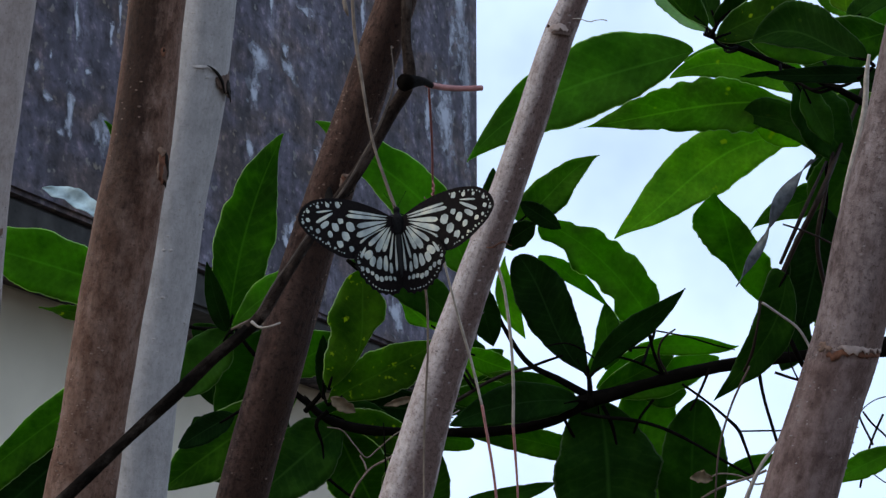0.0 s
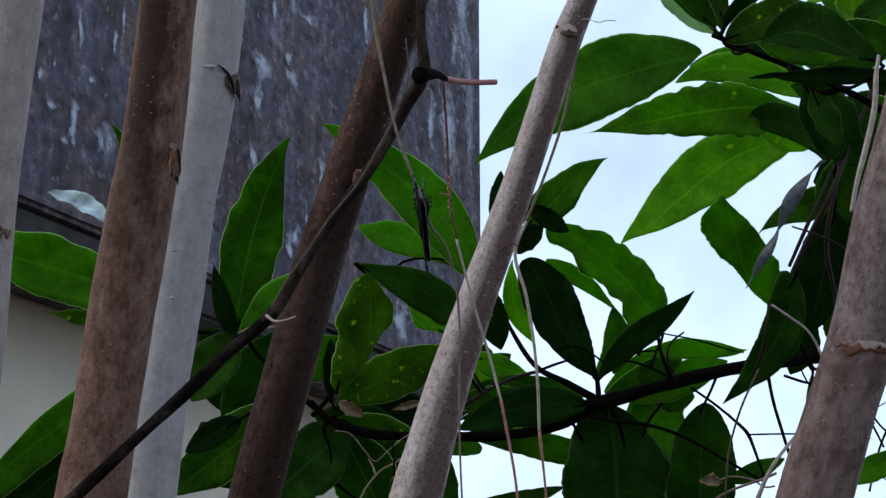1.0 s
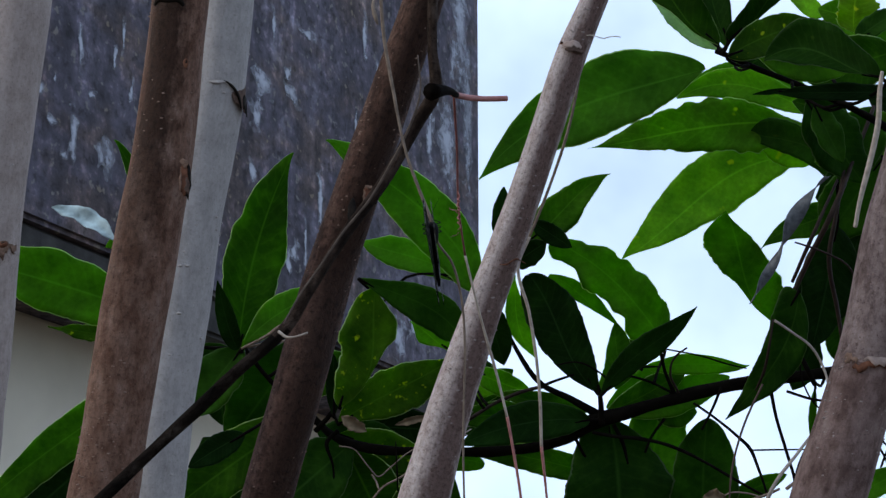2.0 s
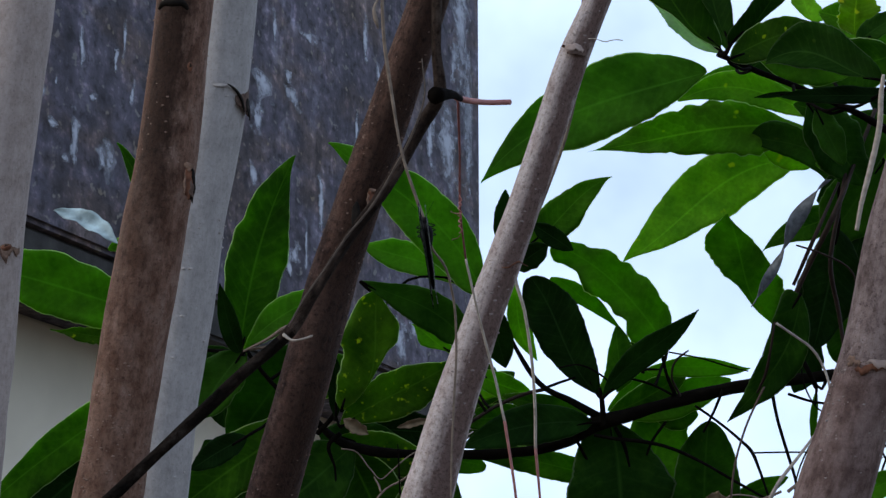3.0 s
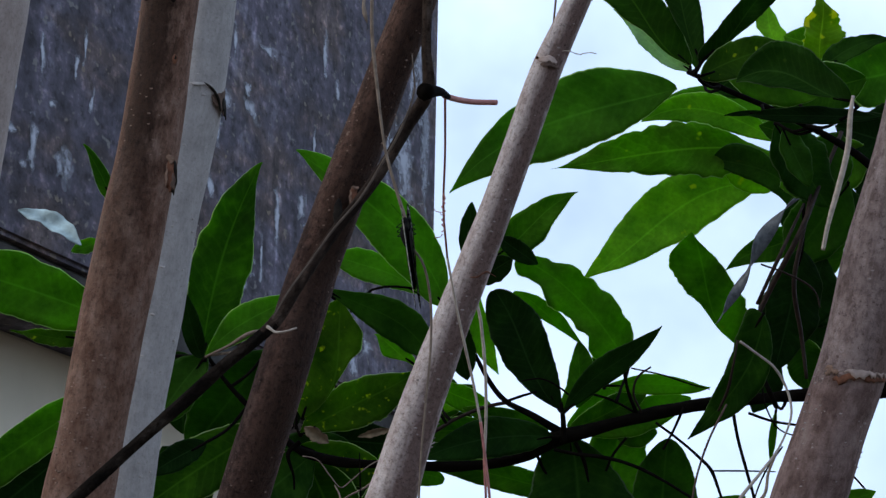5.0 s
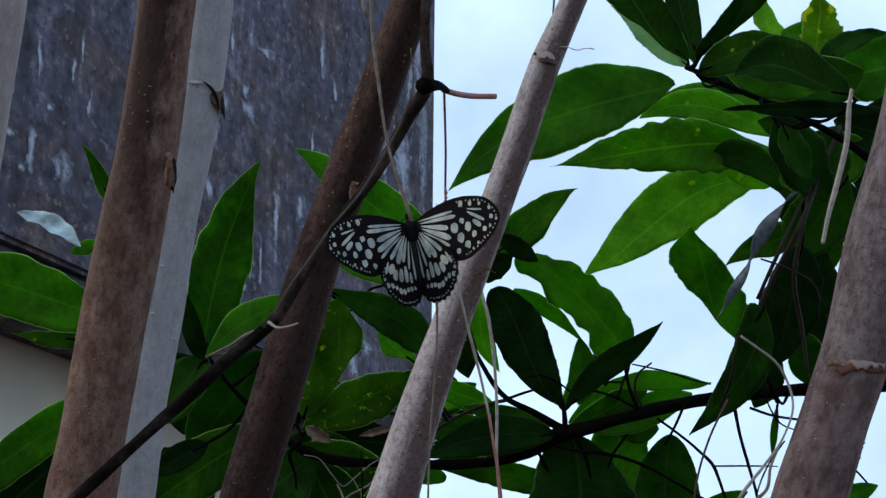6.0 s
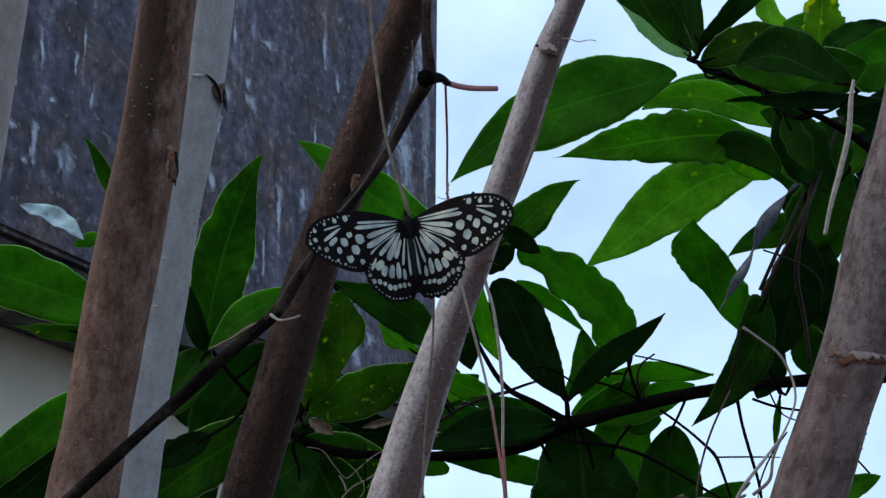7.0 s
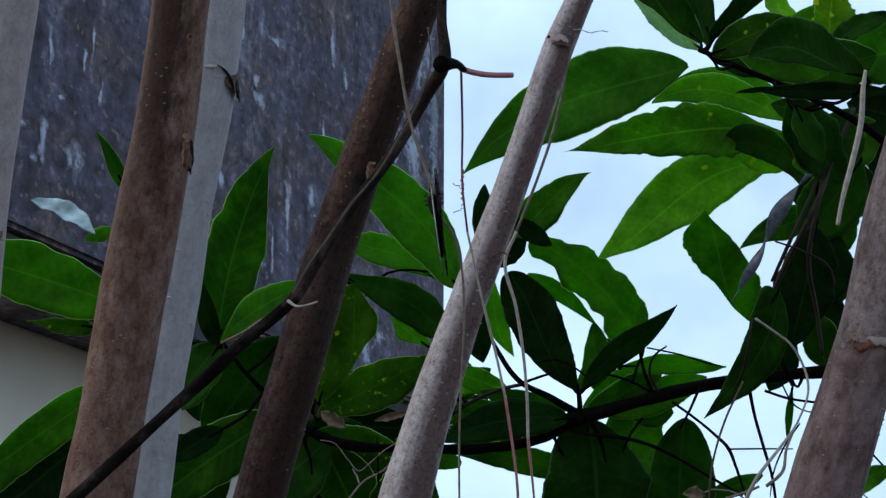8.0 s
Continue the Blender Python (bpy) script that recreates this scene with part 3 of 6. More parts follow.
def bark_plate(parent, at, radius, tall, a0, a1, mat, seed):
    """A ragged plate of bark round part of the stem, a0 to a1 degrees from its left flank."""
    c = Vector(at) - Vector(parent.location)
    rnd = random.Random(seed)
    bm = bmesh.new()
    rows = []
    n, k = 30, 4
    for i in range(n + 1):
        s = i / n
        w = radians(a0 + (a1 - a0) * s)
        out = Vector((-math.cos(w), -math.sin(w), 0))
        ends = min(1.0, 5 * s, 5 * (1 - s))
        up = tall * (0.5 + 0.3 * noise.noise(Vector((s * 5, seed, 0)))) * (0.3 + 0.7 * ends)
        down = tall * (0.5 + 0.5 * noise.noise(Vector((s * 7, seed, 4))) + 0.12 * rnd.uniform(-1, 1)) * (0.3 + 0.7 * ends)
        row = []
        for j in range(k + 1):
            q = j / k
            lift = radius * (0.006 + 0.055 * q * q * ends * (0.6 + 0.4 * noise.noise(Vector((s * 9, q, seed)))))
            row.append(bm.verts.new(c + out * (radius + lift) + Vector((0, 0, up - (up + down) * q))))
        rows.append(row)
    for p, q in zip(rows, rows[1:]):
        for j in range(k):
            bm.faces.new((p[j], p[j + 1], q[j + 1], q[j]))
    ex = bmesh.ops.extrude_face_region(bm, geom=bm.faces[:])
    for v in (g for g in ex["geom"] if isinstance(g, bmesh.types.BMVert)):
        v.co += (Vector((c.x, c.y, v.co.z)) - v.co).normalized() * radius * 0.03
    bmesh.ops.recalc_face_normals(bm, faces=bm.faces[:])
    part("bark_plate", bm, mat, parent, "ragged plate of peeling bark")


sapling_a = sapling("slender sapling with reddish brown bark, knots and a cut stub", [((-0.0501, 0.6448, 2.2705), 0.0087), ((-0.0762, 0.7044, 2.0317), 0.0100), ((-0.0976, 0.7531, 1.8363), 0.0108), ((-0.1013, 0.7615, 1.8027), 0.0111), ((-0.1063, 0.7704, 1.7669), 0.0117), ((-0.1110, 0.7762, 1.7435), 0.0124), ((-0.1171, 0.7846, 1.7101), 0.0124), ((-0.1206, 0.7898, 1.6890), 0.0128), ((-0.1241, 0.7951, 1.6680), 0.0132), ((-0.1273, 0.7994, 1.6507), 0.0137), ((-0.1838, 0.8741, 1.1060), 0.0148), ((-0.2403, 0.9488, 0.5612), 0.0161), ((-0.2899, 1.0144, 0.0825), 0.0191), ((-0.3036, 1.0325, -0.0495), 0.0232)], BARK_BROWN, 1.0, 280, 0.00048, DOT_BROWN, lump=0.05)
torn_scar(sapling_a, (-0.0944, 0.7565, 1.7622), 0.0027, 0.0074, 3)
knot(sapling_a, (-0.0941, 0.7457, 1.8041), 0.0010, 0.0019, 4, None, False)
cut_stub(sapling_a, (-0.1005, 0.7398, 1.8277), 0.0057)
bark_fold(sapling_a, (-0.1132, 0.7688, 1.7732), (-0.0985, 0.7692, 1.7719), 0.0010)
bark_fold(sapling_a, (-0.1119, 0.7684, 1.7749), (-0.1028, 0.7685, 1.7745), 0.0007)
sapling_b = sapling("slender sapling with pale grey bark", [((-0.0550, 0.8614, 2.3527), 0.0109), ((-0.0822, 0.9209, 2.1140), 0.0126), ((-0.1044, 0.9696, 1.9187), 0.0137), ((-0.1103, 0.9824, 1.8672), 0.0140), ((-0.1206, 0.9960, 1.8130), 0.0142), ((-0.1240, 1.0014, 1.7913), 0.0142), ((-0.1285, 1.0095, 1.7588), 0.0142), ((-0.1346, 1.0176, 1.7263), 0.0142), ((-0.1374, 1.0237, 1.7019), 0.0142), ((-0.1402, 1.0292, 1.6797), 0.0142), ((-0.1785, 1.1052, 1.1254), 0.0154), ((-0.2168, 1.1812, 0.5711), 0.0168), ((-0.2505, 1.2480, 0.0840), 0.0199), ((-0.2598, 1.2664, -0.0504), 0.0242)], BARK_GREY, 7.0, 90, 0.0008, DOT_GREY, lump=0.05)
stem("bark_crack", [((-0.1120, 0.9690, 1.8742), 0.0002), ((-0.1060, 0.9680, 1.8725), 0.0004), ((-0.1015, 0.9690, 1.8700), 0.0006), ((-0.0982, 0.9720, 1.8660), 0.0007), ((-0.0967, 0.9750, 1.8600), 0.0004)], STUB_DARK, sapling_b, "dark edge of a curl of peeling bark", 7, 5, 0.5, 0.4, 3.0)
bark_fold(sapling_b, (-0.1128, 0.9807, 1.8742), (-0.0961, 0.9808, 1.8737), 0.0004)
bark_plate(sapling_b, (-0.1097, 0.9823, 1.8672), 0.0142, 0.0125, 128, 184, SCAR_DULL, 21)
bark_plate(sapling_b, (-0.1103, 0.9823, 1.8640), 0.0152, 0.0075, 158, 188, STUB_DARK, 24)
bark_plate(sapling_b, (-0.1092, 0.9812, 1.8721), 0.0140, 0.0034, 75, 140, DOT_GREY, 22)
sapling_z = sapling("slender sapling with pinkish grey bark and a scar ring", [((-0.1667, 0.9653, 2.3907), 0.0129), ((-0.2001, 1.0246, 2.1527), 0.0148), ((-0.2275, 1.0732, 1.9580), 0.0161), ((-0.2368, 1.0896, 1.8921), 0.0161), ((-0.2454, 1.1061, 1.8261), 0.0164), ((-0.2516, 1.1210, 1.7661), 0.0167), ((-0.2593, 1.1391, 1.6935), 0.0170), ((-0.2920, 1.2157, 1.1347), 0.0184), ((-0.3248, 1.2924, 0.5758), 0.0201), ((-0.3535, 1.3597, 0.0847), 0.0238), ((-0.3615, 1.3783, -0.0508), 0.0289)], BARK_ASH, 11.0, 170, 0.0007, DOT_GREY, lump=0.05)
knot(sapling_z, (-0.2334, 1.0820, 1.8192), 0.0027, 0.0018, 6)
bark_plate(sapling_z, (-0.2460, 1.1070, 1.8225), 0.0164, 0.0105, 60, 165, SCAR_LIP, 7)
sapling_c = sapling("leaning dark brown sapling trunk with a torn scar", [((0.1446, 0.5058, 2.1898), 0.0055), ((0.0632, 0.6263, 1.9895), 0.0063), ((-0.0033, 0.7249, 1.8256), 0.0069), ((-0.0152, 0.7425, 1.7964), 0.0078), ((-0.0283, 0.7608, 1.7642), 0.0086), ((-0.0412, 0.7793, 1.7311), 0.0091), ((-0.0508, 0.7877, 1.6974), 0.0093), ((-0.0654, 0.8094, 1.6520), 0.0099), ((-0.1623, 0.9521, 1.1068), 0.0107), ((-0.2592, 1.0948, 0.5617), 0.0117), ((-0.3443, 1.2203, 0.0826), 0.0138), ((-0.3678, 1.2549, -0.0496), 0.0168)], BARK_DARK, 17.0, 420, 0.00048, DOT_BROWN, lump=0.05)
torn_scar(sapling_c, (-0.0250, 0.7530, 1.7545), 0.0030, 0.0040, 8)
knot(sapling_c, (-0.0317, 0.7537, 1.7473), 0.0017, 0.0067, 9, STUB_DARK, False)
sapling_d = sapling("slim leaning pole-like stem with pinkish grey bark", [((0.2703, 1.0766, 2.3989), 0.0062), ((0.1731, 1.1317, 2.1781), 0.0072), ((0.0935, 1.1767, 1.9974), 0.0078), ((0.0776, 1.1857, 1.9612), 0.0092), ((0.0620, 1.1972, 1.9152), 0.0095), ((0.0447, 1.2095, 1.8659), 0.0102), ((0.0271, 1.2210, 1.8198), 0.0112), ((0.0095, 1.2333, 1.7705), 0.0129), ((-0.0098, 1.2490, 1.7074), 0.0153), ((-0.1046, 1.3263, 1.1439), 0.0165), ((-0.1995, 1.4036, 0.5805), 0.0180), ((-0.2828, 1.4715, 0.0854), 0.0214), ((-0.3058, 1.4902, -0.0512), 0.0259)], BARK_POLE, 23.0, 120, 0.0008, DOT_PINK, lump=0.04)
knot(sapling_d, (0.0712, 1.1722, 1.9640), 0.0011, 0.0011, 10, SCAR, False)
bark_plate(sapling_d, (0.0775, 1.1822, 1.9640), 0.0079, 0.0040, 45, 150, PLATE_PALE, 41)
bark_plate(sapling_d, (0.0772, 1.1823, 1.9608), 0.0079, 0.0034, 60, 170, SCAR_DULL, 42)
bark_fold(sapling_d, (0.0336, 1.2065, 1.8366), (0.0498, 1.2059, 1.8392), 0.0005)
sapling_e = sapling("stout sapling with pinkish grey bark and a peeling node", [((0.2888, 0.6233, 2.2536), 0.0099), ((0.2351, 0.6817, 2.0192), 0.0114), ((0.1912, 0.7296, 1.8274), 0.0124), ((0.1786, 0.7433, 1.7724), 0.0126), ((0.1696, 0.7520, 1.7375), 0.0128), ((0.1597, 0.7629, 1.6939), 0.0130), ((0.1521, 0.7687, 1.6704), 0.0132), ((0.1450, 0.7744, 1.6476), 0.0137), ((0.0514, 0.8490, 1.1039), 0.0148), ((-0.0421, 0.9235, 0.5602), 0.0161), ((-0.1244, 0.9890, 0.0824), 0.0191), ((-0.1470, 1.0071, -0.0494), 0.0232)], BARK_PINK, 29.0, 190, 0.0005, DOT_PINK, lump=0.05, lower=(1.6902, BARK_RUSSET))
knot(sapling_e, (0.1582, 0.7500, 1.6942), 0.0013, 0.0008, 11, SCAR, False)
bark_plate(sapling_e, (0.1600, 0.7632, 1.6938), 0.0131, 0.0075, 62, 158, PLATE_PALE, 12)
bark_plate(sapling_e, (0.1597, 0.7634, 1.6912), 0.0130, 0.0055, 34, 156, SCAR, 15)
bark_plate(sapling_e, (0.1597, 0.7634, 1.6930), 0.0131, 0.0035, 30, 64, SCAR_LIP, 31)

# ---------------------------------------------------------------- leafy tree
def leaf_blade(length, half, bow, sweep, cup, droop, ragged, teeth, seed, peaks, tips):
    """A lance-shaped leathery blade from (0,0,0) along +x, face to +z, 0.5 mm thick. half, peaks, tips: width, widest place and taper of its two sides."""
    bm = bmesh.new()
    uv = bm.loops.layers.uv.verify()
    nu, nv = 56, 8
    ph = random.Random(seed).uniform(0, 6)

    def side(s, k):
        p, b = peaks[k], tips[k]
        return half[k] * (s / p) ** (b * p / (1 - p)) * ((1 - s) / (1 - p)) ** b

    def make(dz):
        grid = []
        for i in range(nu + 1):
            s = min(max(i / nu, 0.004), 0.996)
            row = []
            for j in range(nv + 1):
                v = 2 * j / nv - 1
                k = 0 if v > 0 else 1
                edge = v * v
                lobes = ragged * (0.24 * noise.noise(Vector((s * 7, ph * 3 + k * 5, 0))) + 0.14 * noise.noise(Vector((s * 14, ph * 5 + k * 3, 2)))) + (0.015 + 0.10 * teeth) * noise.noise(Vector((s * 38, ph + k, 4)))
                w = max(side(s, k), 0.0004)
                ww = w * (1 + edge * lobes)
                y = v * ww + bow * 4 * s * (1 - s) + sweep * 10.4 * s * (1 - s) * (1 - 2 * s)
                z = cup * ww * abs(v) ** 1.3 + droop * s * s + (0.3 + ragged) * half[k] * 0.16 * edge * math.sin(s * 17 + ph + 1.3 * k) + dz
                row.append((bm.verts.new((length * s, y, z)), s, j / nv))
            grid.append(row)
        return grid

    a, b = make(0.0), make(-0.0005)

    def quad(cells):
        fc = bm.faces.new([c[0] for c in cells])
        for lp, c in zip(fc.loops, cells):
            lp[uv].uv = (c[1], c[2])

    for i in range(nu):
        for j in range(nv):
            quad((a[i][j], a[i + 1][j], a[i + 1][j + 1], a[i][j + 1]))
            quad((b[i][j], b[i][j + 1], b[i + 1][j + 1], b[i + 1][j]))
        for j in (0, nv):
            q = (a[i][j], b[i][j], b[i + 1][j], a[i + 1][j])
            quad(q if j == 0 else q[::-1])
    for i in (0, nu):
        for j in range(nv):
            q = (a[i][j], a[i][j + 1], b[i][j + 1], b[i][j])
            quad(q if i == 0 else q[::-1])
    return bm


TOWARDS = Vector((0.0, -0.97, -0.24))
count_leaf = [0]


def leaf(parent, base, tip, half, mat, bow=0.0, roll=0.0, cup=0.18, droop=0.0, ragged=0.35, teeth=0.25, joint=None, peak=0.5, label="", sweep=0.0, peaks=None, tips=(0.85, 0.85)):
    """One leaf from its base to its tip. roll turns the blade about its midrib; joint: where its stalk meets the twig."""
    count_leaf[0] += 1
    base, tip = Vector(base), Vector(tip)
    x = (tip - base).normalized()
    z = (TOWARDS - x * TOWARDS.dot(x)).normalized()
    z = Matrix.Rotation(radians(roll), 3, x) @ z
    y = z.cross(x)
    if isinstance(half, float):
        half = (half, half)
    bm = leaf_blade((tip - base).length, half, bow, sweep, cup, droop, ragged, teeth, count_leaf[0], peaks or (peak, peak), tips)
    ob = part("leaf", bm, mat, parent, label)
    m = Matrix((x, y, z)).transposed().to_4x4()
    m.translation = base - Vector(parent.location)
    ob.matrix_basis = m
    if joint:
        j = Vector(joint)
        mid = (j + base) / 2 + Vector((0, 0, -0.08 * (j - base).length))
        sb = bmesh.new()
        tube(sb, [(j, 0.0014), (mid, 0.0011), (base, 0.0011), (base + x * 0.012, 0.0007)], 6, 4, origin=parent.location)
        part("leaf_stalk", sb, TWIG_DARK if mat is LEAF_DARK_SHADED else BRANCH, parent)
    return ob


mango_tree = thing("leafy_tree", (0.7800, 1.5000, 0.0000), "leafy tree with long dark green leathery leaves on thin dark branches", "tree")
stem("trunk", [((0.78, 1.5, -0.03), 0.06), ((0.77, 1.49, 0.6), 0.05), ((0.7039, 1.4731, 1.5422), 0.04), ((0.6739, 1.4931, 1.8422), 0.032), ((0.80, 1.62, 2.6), 0.02)], BARK_DARK, mango_tree, "", 16, 8)
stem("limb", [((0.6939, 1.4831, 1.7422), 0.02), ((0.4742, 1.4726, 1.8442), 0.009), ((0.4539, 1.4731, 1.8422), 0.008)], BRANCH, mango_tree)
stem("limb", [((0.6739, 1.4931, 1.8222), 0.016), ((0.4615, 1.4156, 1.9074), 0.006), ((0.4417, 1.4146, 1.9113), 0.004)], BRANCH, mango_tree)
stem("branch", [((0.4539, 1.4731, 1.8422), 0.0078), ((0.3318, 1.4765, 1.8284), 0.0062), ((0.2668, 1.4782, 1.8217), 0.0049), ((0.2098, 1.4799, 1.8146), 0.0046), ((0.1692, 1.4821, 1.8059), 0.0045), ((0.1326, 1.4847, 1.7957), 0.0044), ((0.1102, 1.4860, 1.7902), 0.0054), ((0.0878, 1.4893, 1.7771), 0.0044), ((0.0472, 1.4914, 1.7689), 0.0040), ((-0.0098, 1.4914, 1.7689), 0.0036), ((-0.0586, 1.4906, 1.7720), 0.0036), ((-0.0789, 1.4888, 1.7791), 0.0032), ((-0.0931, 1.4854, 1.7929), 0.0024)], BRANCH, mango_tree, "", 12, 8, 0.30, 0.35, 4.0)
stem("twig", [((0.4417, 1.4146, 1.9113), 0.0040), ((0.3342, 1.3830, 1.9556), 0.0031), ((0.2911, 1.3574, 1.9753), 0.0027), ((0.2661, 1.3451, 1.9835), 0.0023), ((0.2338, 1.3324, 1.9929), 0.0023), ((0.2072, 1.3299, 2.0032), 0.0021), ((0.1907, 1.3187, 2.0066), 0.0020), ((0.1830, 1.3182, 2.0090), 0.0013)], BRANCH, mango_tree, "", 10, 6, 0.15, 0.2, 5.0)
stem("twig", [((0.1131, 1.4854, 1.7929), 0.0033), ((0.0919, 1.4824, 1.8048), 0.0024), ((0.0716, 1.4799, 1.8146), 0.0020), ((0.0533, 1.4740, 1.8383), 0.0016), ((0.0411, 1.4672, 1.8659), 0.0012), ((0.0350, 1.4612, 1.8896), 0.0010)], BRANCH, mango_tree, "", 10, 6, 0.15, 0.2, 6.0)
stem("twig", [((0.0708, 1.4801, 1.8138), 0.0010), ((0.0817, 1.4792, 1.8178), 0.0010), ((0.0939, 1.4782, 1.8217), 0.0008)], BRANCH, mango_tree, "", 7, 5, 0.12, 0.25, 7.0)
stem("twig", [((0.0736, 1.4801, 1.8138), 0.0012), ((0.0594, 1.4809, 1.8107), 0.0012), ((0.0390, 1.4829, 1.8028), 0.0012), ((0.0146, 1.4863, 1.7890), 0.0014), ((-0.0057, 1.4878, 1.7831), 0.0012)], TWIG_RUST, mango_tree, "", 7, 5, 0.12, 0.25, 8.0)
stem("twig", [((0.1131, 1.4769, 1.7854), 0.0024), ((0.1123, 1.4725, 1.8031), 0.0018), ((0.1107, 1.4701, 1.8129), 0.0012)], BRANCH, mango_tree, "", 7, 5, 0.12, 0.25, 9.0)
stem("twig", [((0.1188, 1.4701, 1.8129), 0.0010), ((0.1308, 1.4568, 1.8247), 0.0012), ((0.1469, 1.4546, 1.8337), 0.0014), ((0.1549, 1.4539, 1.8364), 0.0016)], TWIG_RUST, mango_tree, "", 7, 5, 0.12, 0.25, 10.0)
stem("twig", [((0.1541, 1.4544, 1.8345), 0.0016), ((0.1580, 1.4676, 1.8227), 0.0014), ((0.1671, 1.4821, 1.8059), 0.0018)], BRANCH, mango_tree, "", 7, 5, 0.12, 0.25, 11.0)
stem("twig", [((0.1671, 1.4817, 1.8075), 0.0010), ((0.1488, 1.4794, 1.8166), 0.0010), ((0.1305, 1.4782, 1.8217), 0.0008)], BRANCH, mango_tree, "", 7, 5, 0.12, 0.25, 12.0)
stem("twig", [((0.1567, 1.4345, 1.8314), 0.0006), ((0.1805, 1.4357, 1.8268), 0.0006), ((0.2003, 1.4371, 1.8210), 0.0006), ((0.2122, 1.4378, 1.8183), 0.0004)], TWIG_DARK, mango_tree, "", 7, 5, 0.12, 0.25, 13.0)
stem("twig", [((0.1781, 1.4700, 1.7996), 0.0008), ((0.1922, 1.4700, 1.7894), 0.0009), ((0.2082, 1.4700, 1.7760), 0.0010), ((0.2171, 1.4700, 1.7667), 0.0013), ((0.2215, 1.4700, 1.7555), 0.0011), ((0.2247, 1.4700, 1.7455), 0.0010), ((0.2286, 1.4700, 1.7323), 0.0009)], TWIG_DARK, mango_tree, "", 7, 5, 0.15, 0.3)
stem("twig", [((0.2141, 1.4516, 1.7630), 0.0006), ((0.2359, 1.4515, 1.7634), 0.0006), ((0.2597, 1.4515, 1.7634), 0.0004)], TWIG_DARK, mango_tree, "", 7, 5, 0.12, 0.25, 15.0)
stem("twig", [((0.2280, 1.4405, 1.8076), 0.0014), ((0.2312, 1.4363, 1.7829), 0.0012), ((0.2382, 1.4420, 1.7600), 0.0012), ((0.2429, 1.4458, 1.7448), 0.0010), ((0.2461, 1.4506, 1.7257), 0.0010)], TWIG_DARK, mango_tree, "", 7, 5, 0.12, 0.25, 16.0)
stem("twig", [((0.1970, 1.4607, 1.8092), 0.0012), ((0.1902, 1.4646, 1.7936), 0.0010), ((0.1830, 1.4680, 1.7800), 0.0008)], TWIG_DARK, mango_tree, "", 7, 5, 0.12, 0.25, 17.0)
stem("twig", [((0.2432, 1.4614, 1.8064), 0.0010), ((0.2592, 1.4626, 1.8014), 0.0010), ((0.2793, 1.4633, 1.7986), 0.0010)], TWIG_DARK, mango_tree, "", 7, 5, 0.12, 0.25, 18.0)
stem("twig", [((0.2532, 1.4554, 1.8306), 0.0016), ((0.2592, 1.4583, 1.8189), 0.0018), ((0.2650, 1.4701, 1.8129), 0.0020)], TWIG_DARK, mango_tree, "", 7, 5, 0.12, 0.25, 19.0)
stem("twig", [((0.3095, 1.4317, 2.0080), 0.0014), ((0.2913, 1.4214, 1.9668), 0.0016), ((0.2678, 1.3924, 1.9177), 0.0020), ((0.2500, 1.4116, 1.8821), 0.0020), ((0.2363, 1.4192, 1.8516), 0.0018), ((0.2280, 1.4357, 1.8268), 0.0016), ((0.2236, 1.4503, 1.8093), 0.0014)], TWIG_RUST, mango_tree, "", 7, 5, 0.12, 0.25, 20.0)
stem("twig", [((0.2912, 1.4386, 1.9804), 0.0012), ((0.2736, 1.4011, 1.9241), 0.0014), ((0.2677, 1.4097, 1.8897), 0.0016), ((0.2755, 1.4280, 1.8575), 0.0016), ((0.2802, 1.4357, 1.8268), 0.0014)], TWIG_RUST, mango_tree, "", 7, 5, 0.12, 0.25, 21.0)
stem("twig", [((0.2793, 1.4253, 1.9513), 0.0010), ((0.2543, 1.3856, 1.9038), 0.0014), ((0.2405, 1.4037, 1.8722), 0.0012)], TWIG_RUST, mango_tree, "", 7, 5, 0.12, 0.25, 22.0)
stem("twig", [((0.2391, 1.3777, 1.8939), 0.0006), ((0.2564, 1.3791, 1.8883), 0.0008), ((0.2776, 1.3824, 1.8752), 0.0008), ((0.2803, 1.3847, 1.8659), 0.0006)], TWIG_RUST, mango_tree, "", 7, 5, 0.12, 0.25, 23.0)
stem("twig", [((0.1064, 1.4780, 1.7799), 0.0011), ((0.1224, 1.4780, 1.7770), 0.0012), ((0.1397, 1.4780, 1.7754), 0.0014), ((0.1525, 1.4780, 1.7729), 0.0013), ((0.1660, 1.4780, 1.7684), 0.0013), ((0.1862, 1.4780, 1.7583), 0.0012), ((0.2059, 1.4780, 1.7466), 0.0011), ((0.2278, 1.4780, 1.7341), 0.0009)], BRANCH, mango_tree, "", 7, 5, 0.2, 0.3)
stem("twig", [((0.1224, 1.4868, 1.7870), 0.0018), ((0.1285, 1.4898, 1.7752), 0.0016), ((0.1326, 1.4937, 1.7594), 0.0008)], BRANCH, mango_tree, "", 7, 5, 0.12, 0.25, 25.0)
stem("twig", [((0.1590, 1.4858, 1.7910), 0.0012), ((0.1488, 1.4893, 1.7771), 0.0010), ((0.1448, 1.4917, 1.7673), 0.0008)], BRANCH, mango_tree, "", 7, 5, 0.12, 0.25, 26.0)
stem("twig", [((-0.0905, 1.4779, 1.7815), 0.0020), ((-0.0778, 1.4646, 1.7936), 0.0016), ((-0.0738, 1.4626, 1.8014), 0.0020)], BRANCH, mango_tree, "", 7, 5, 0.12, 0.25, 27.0)
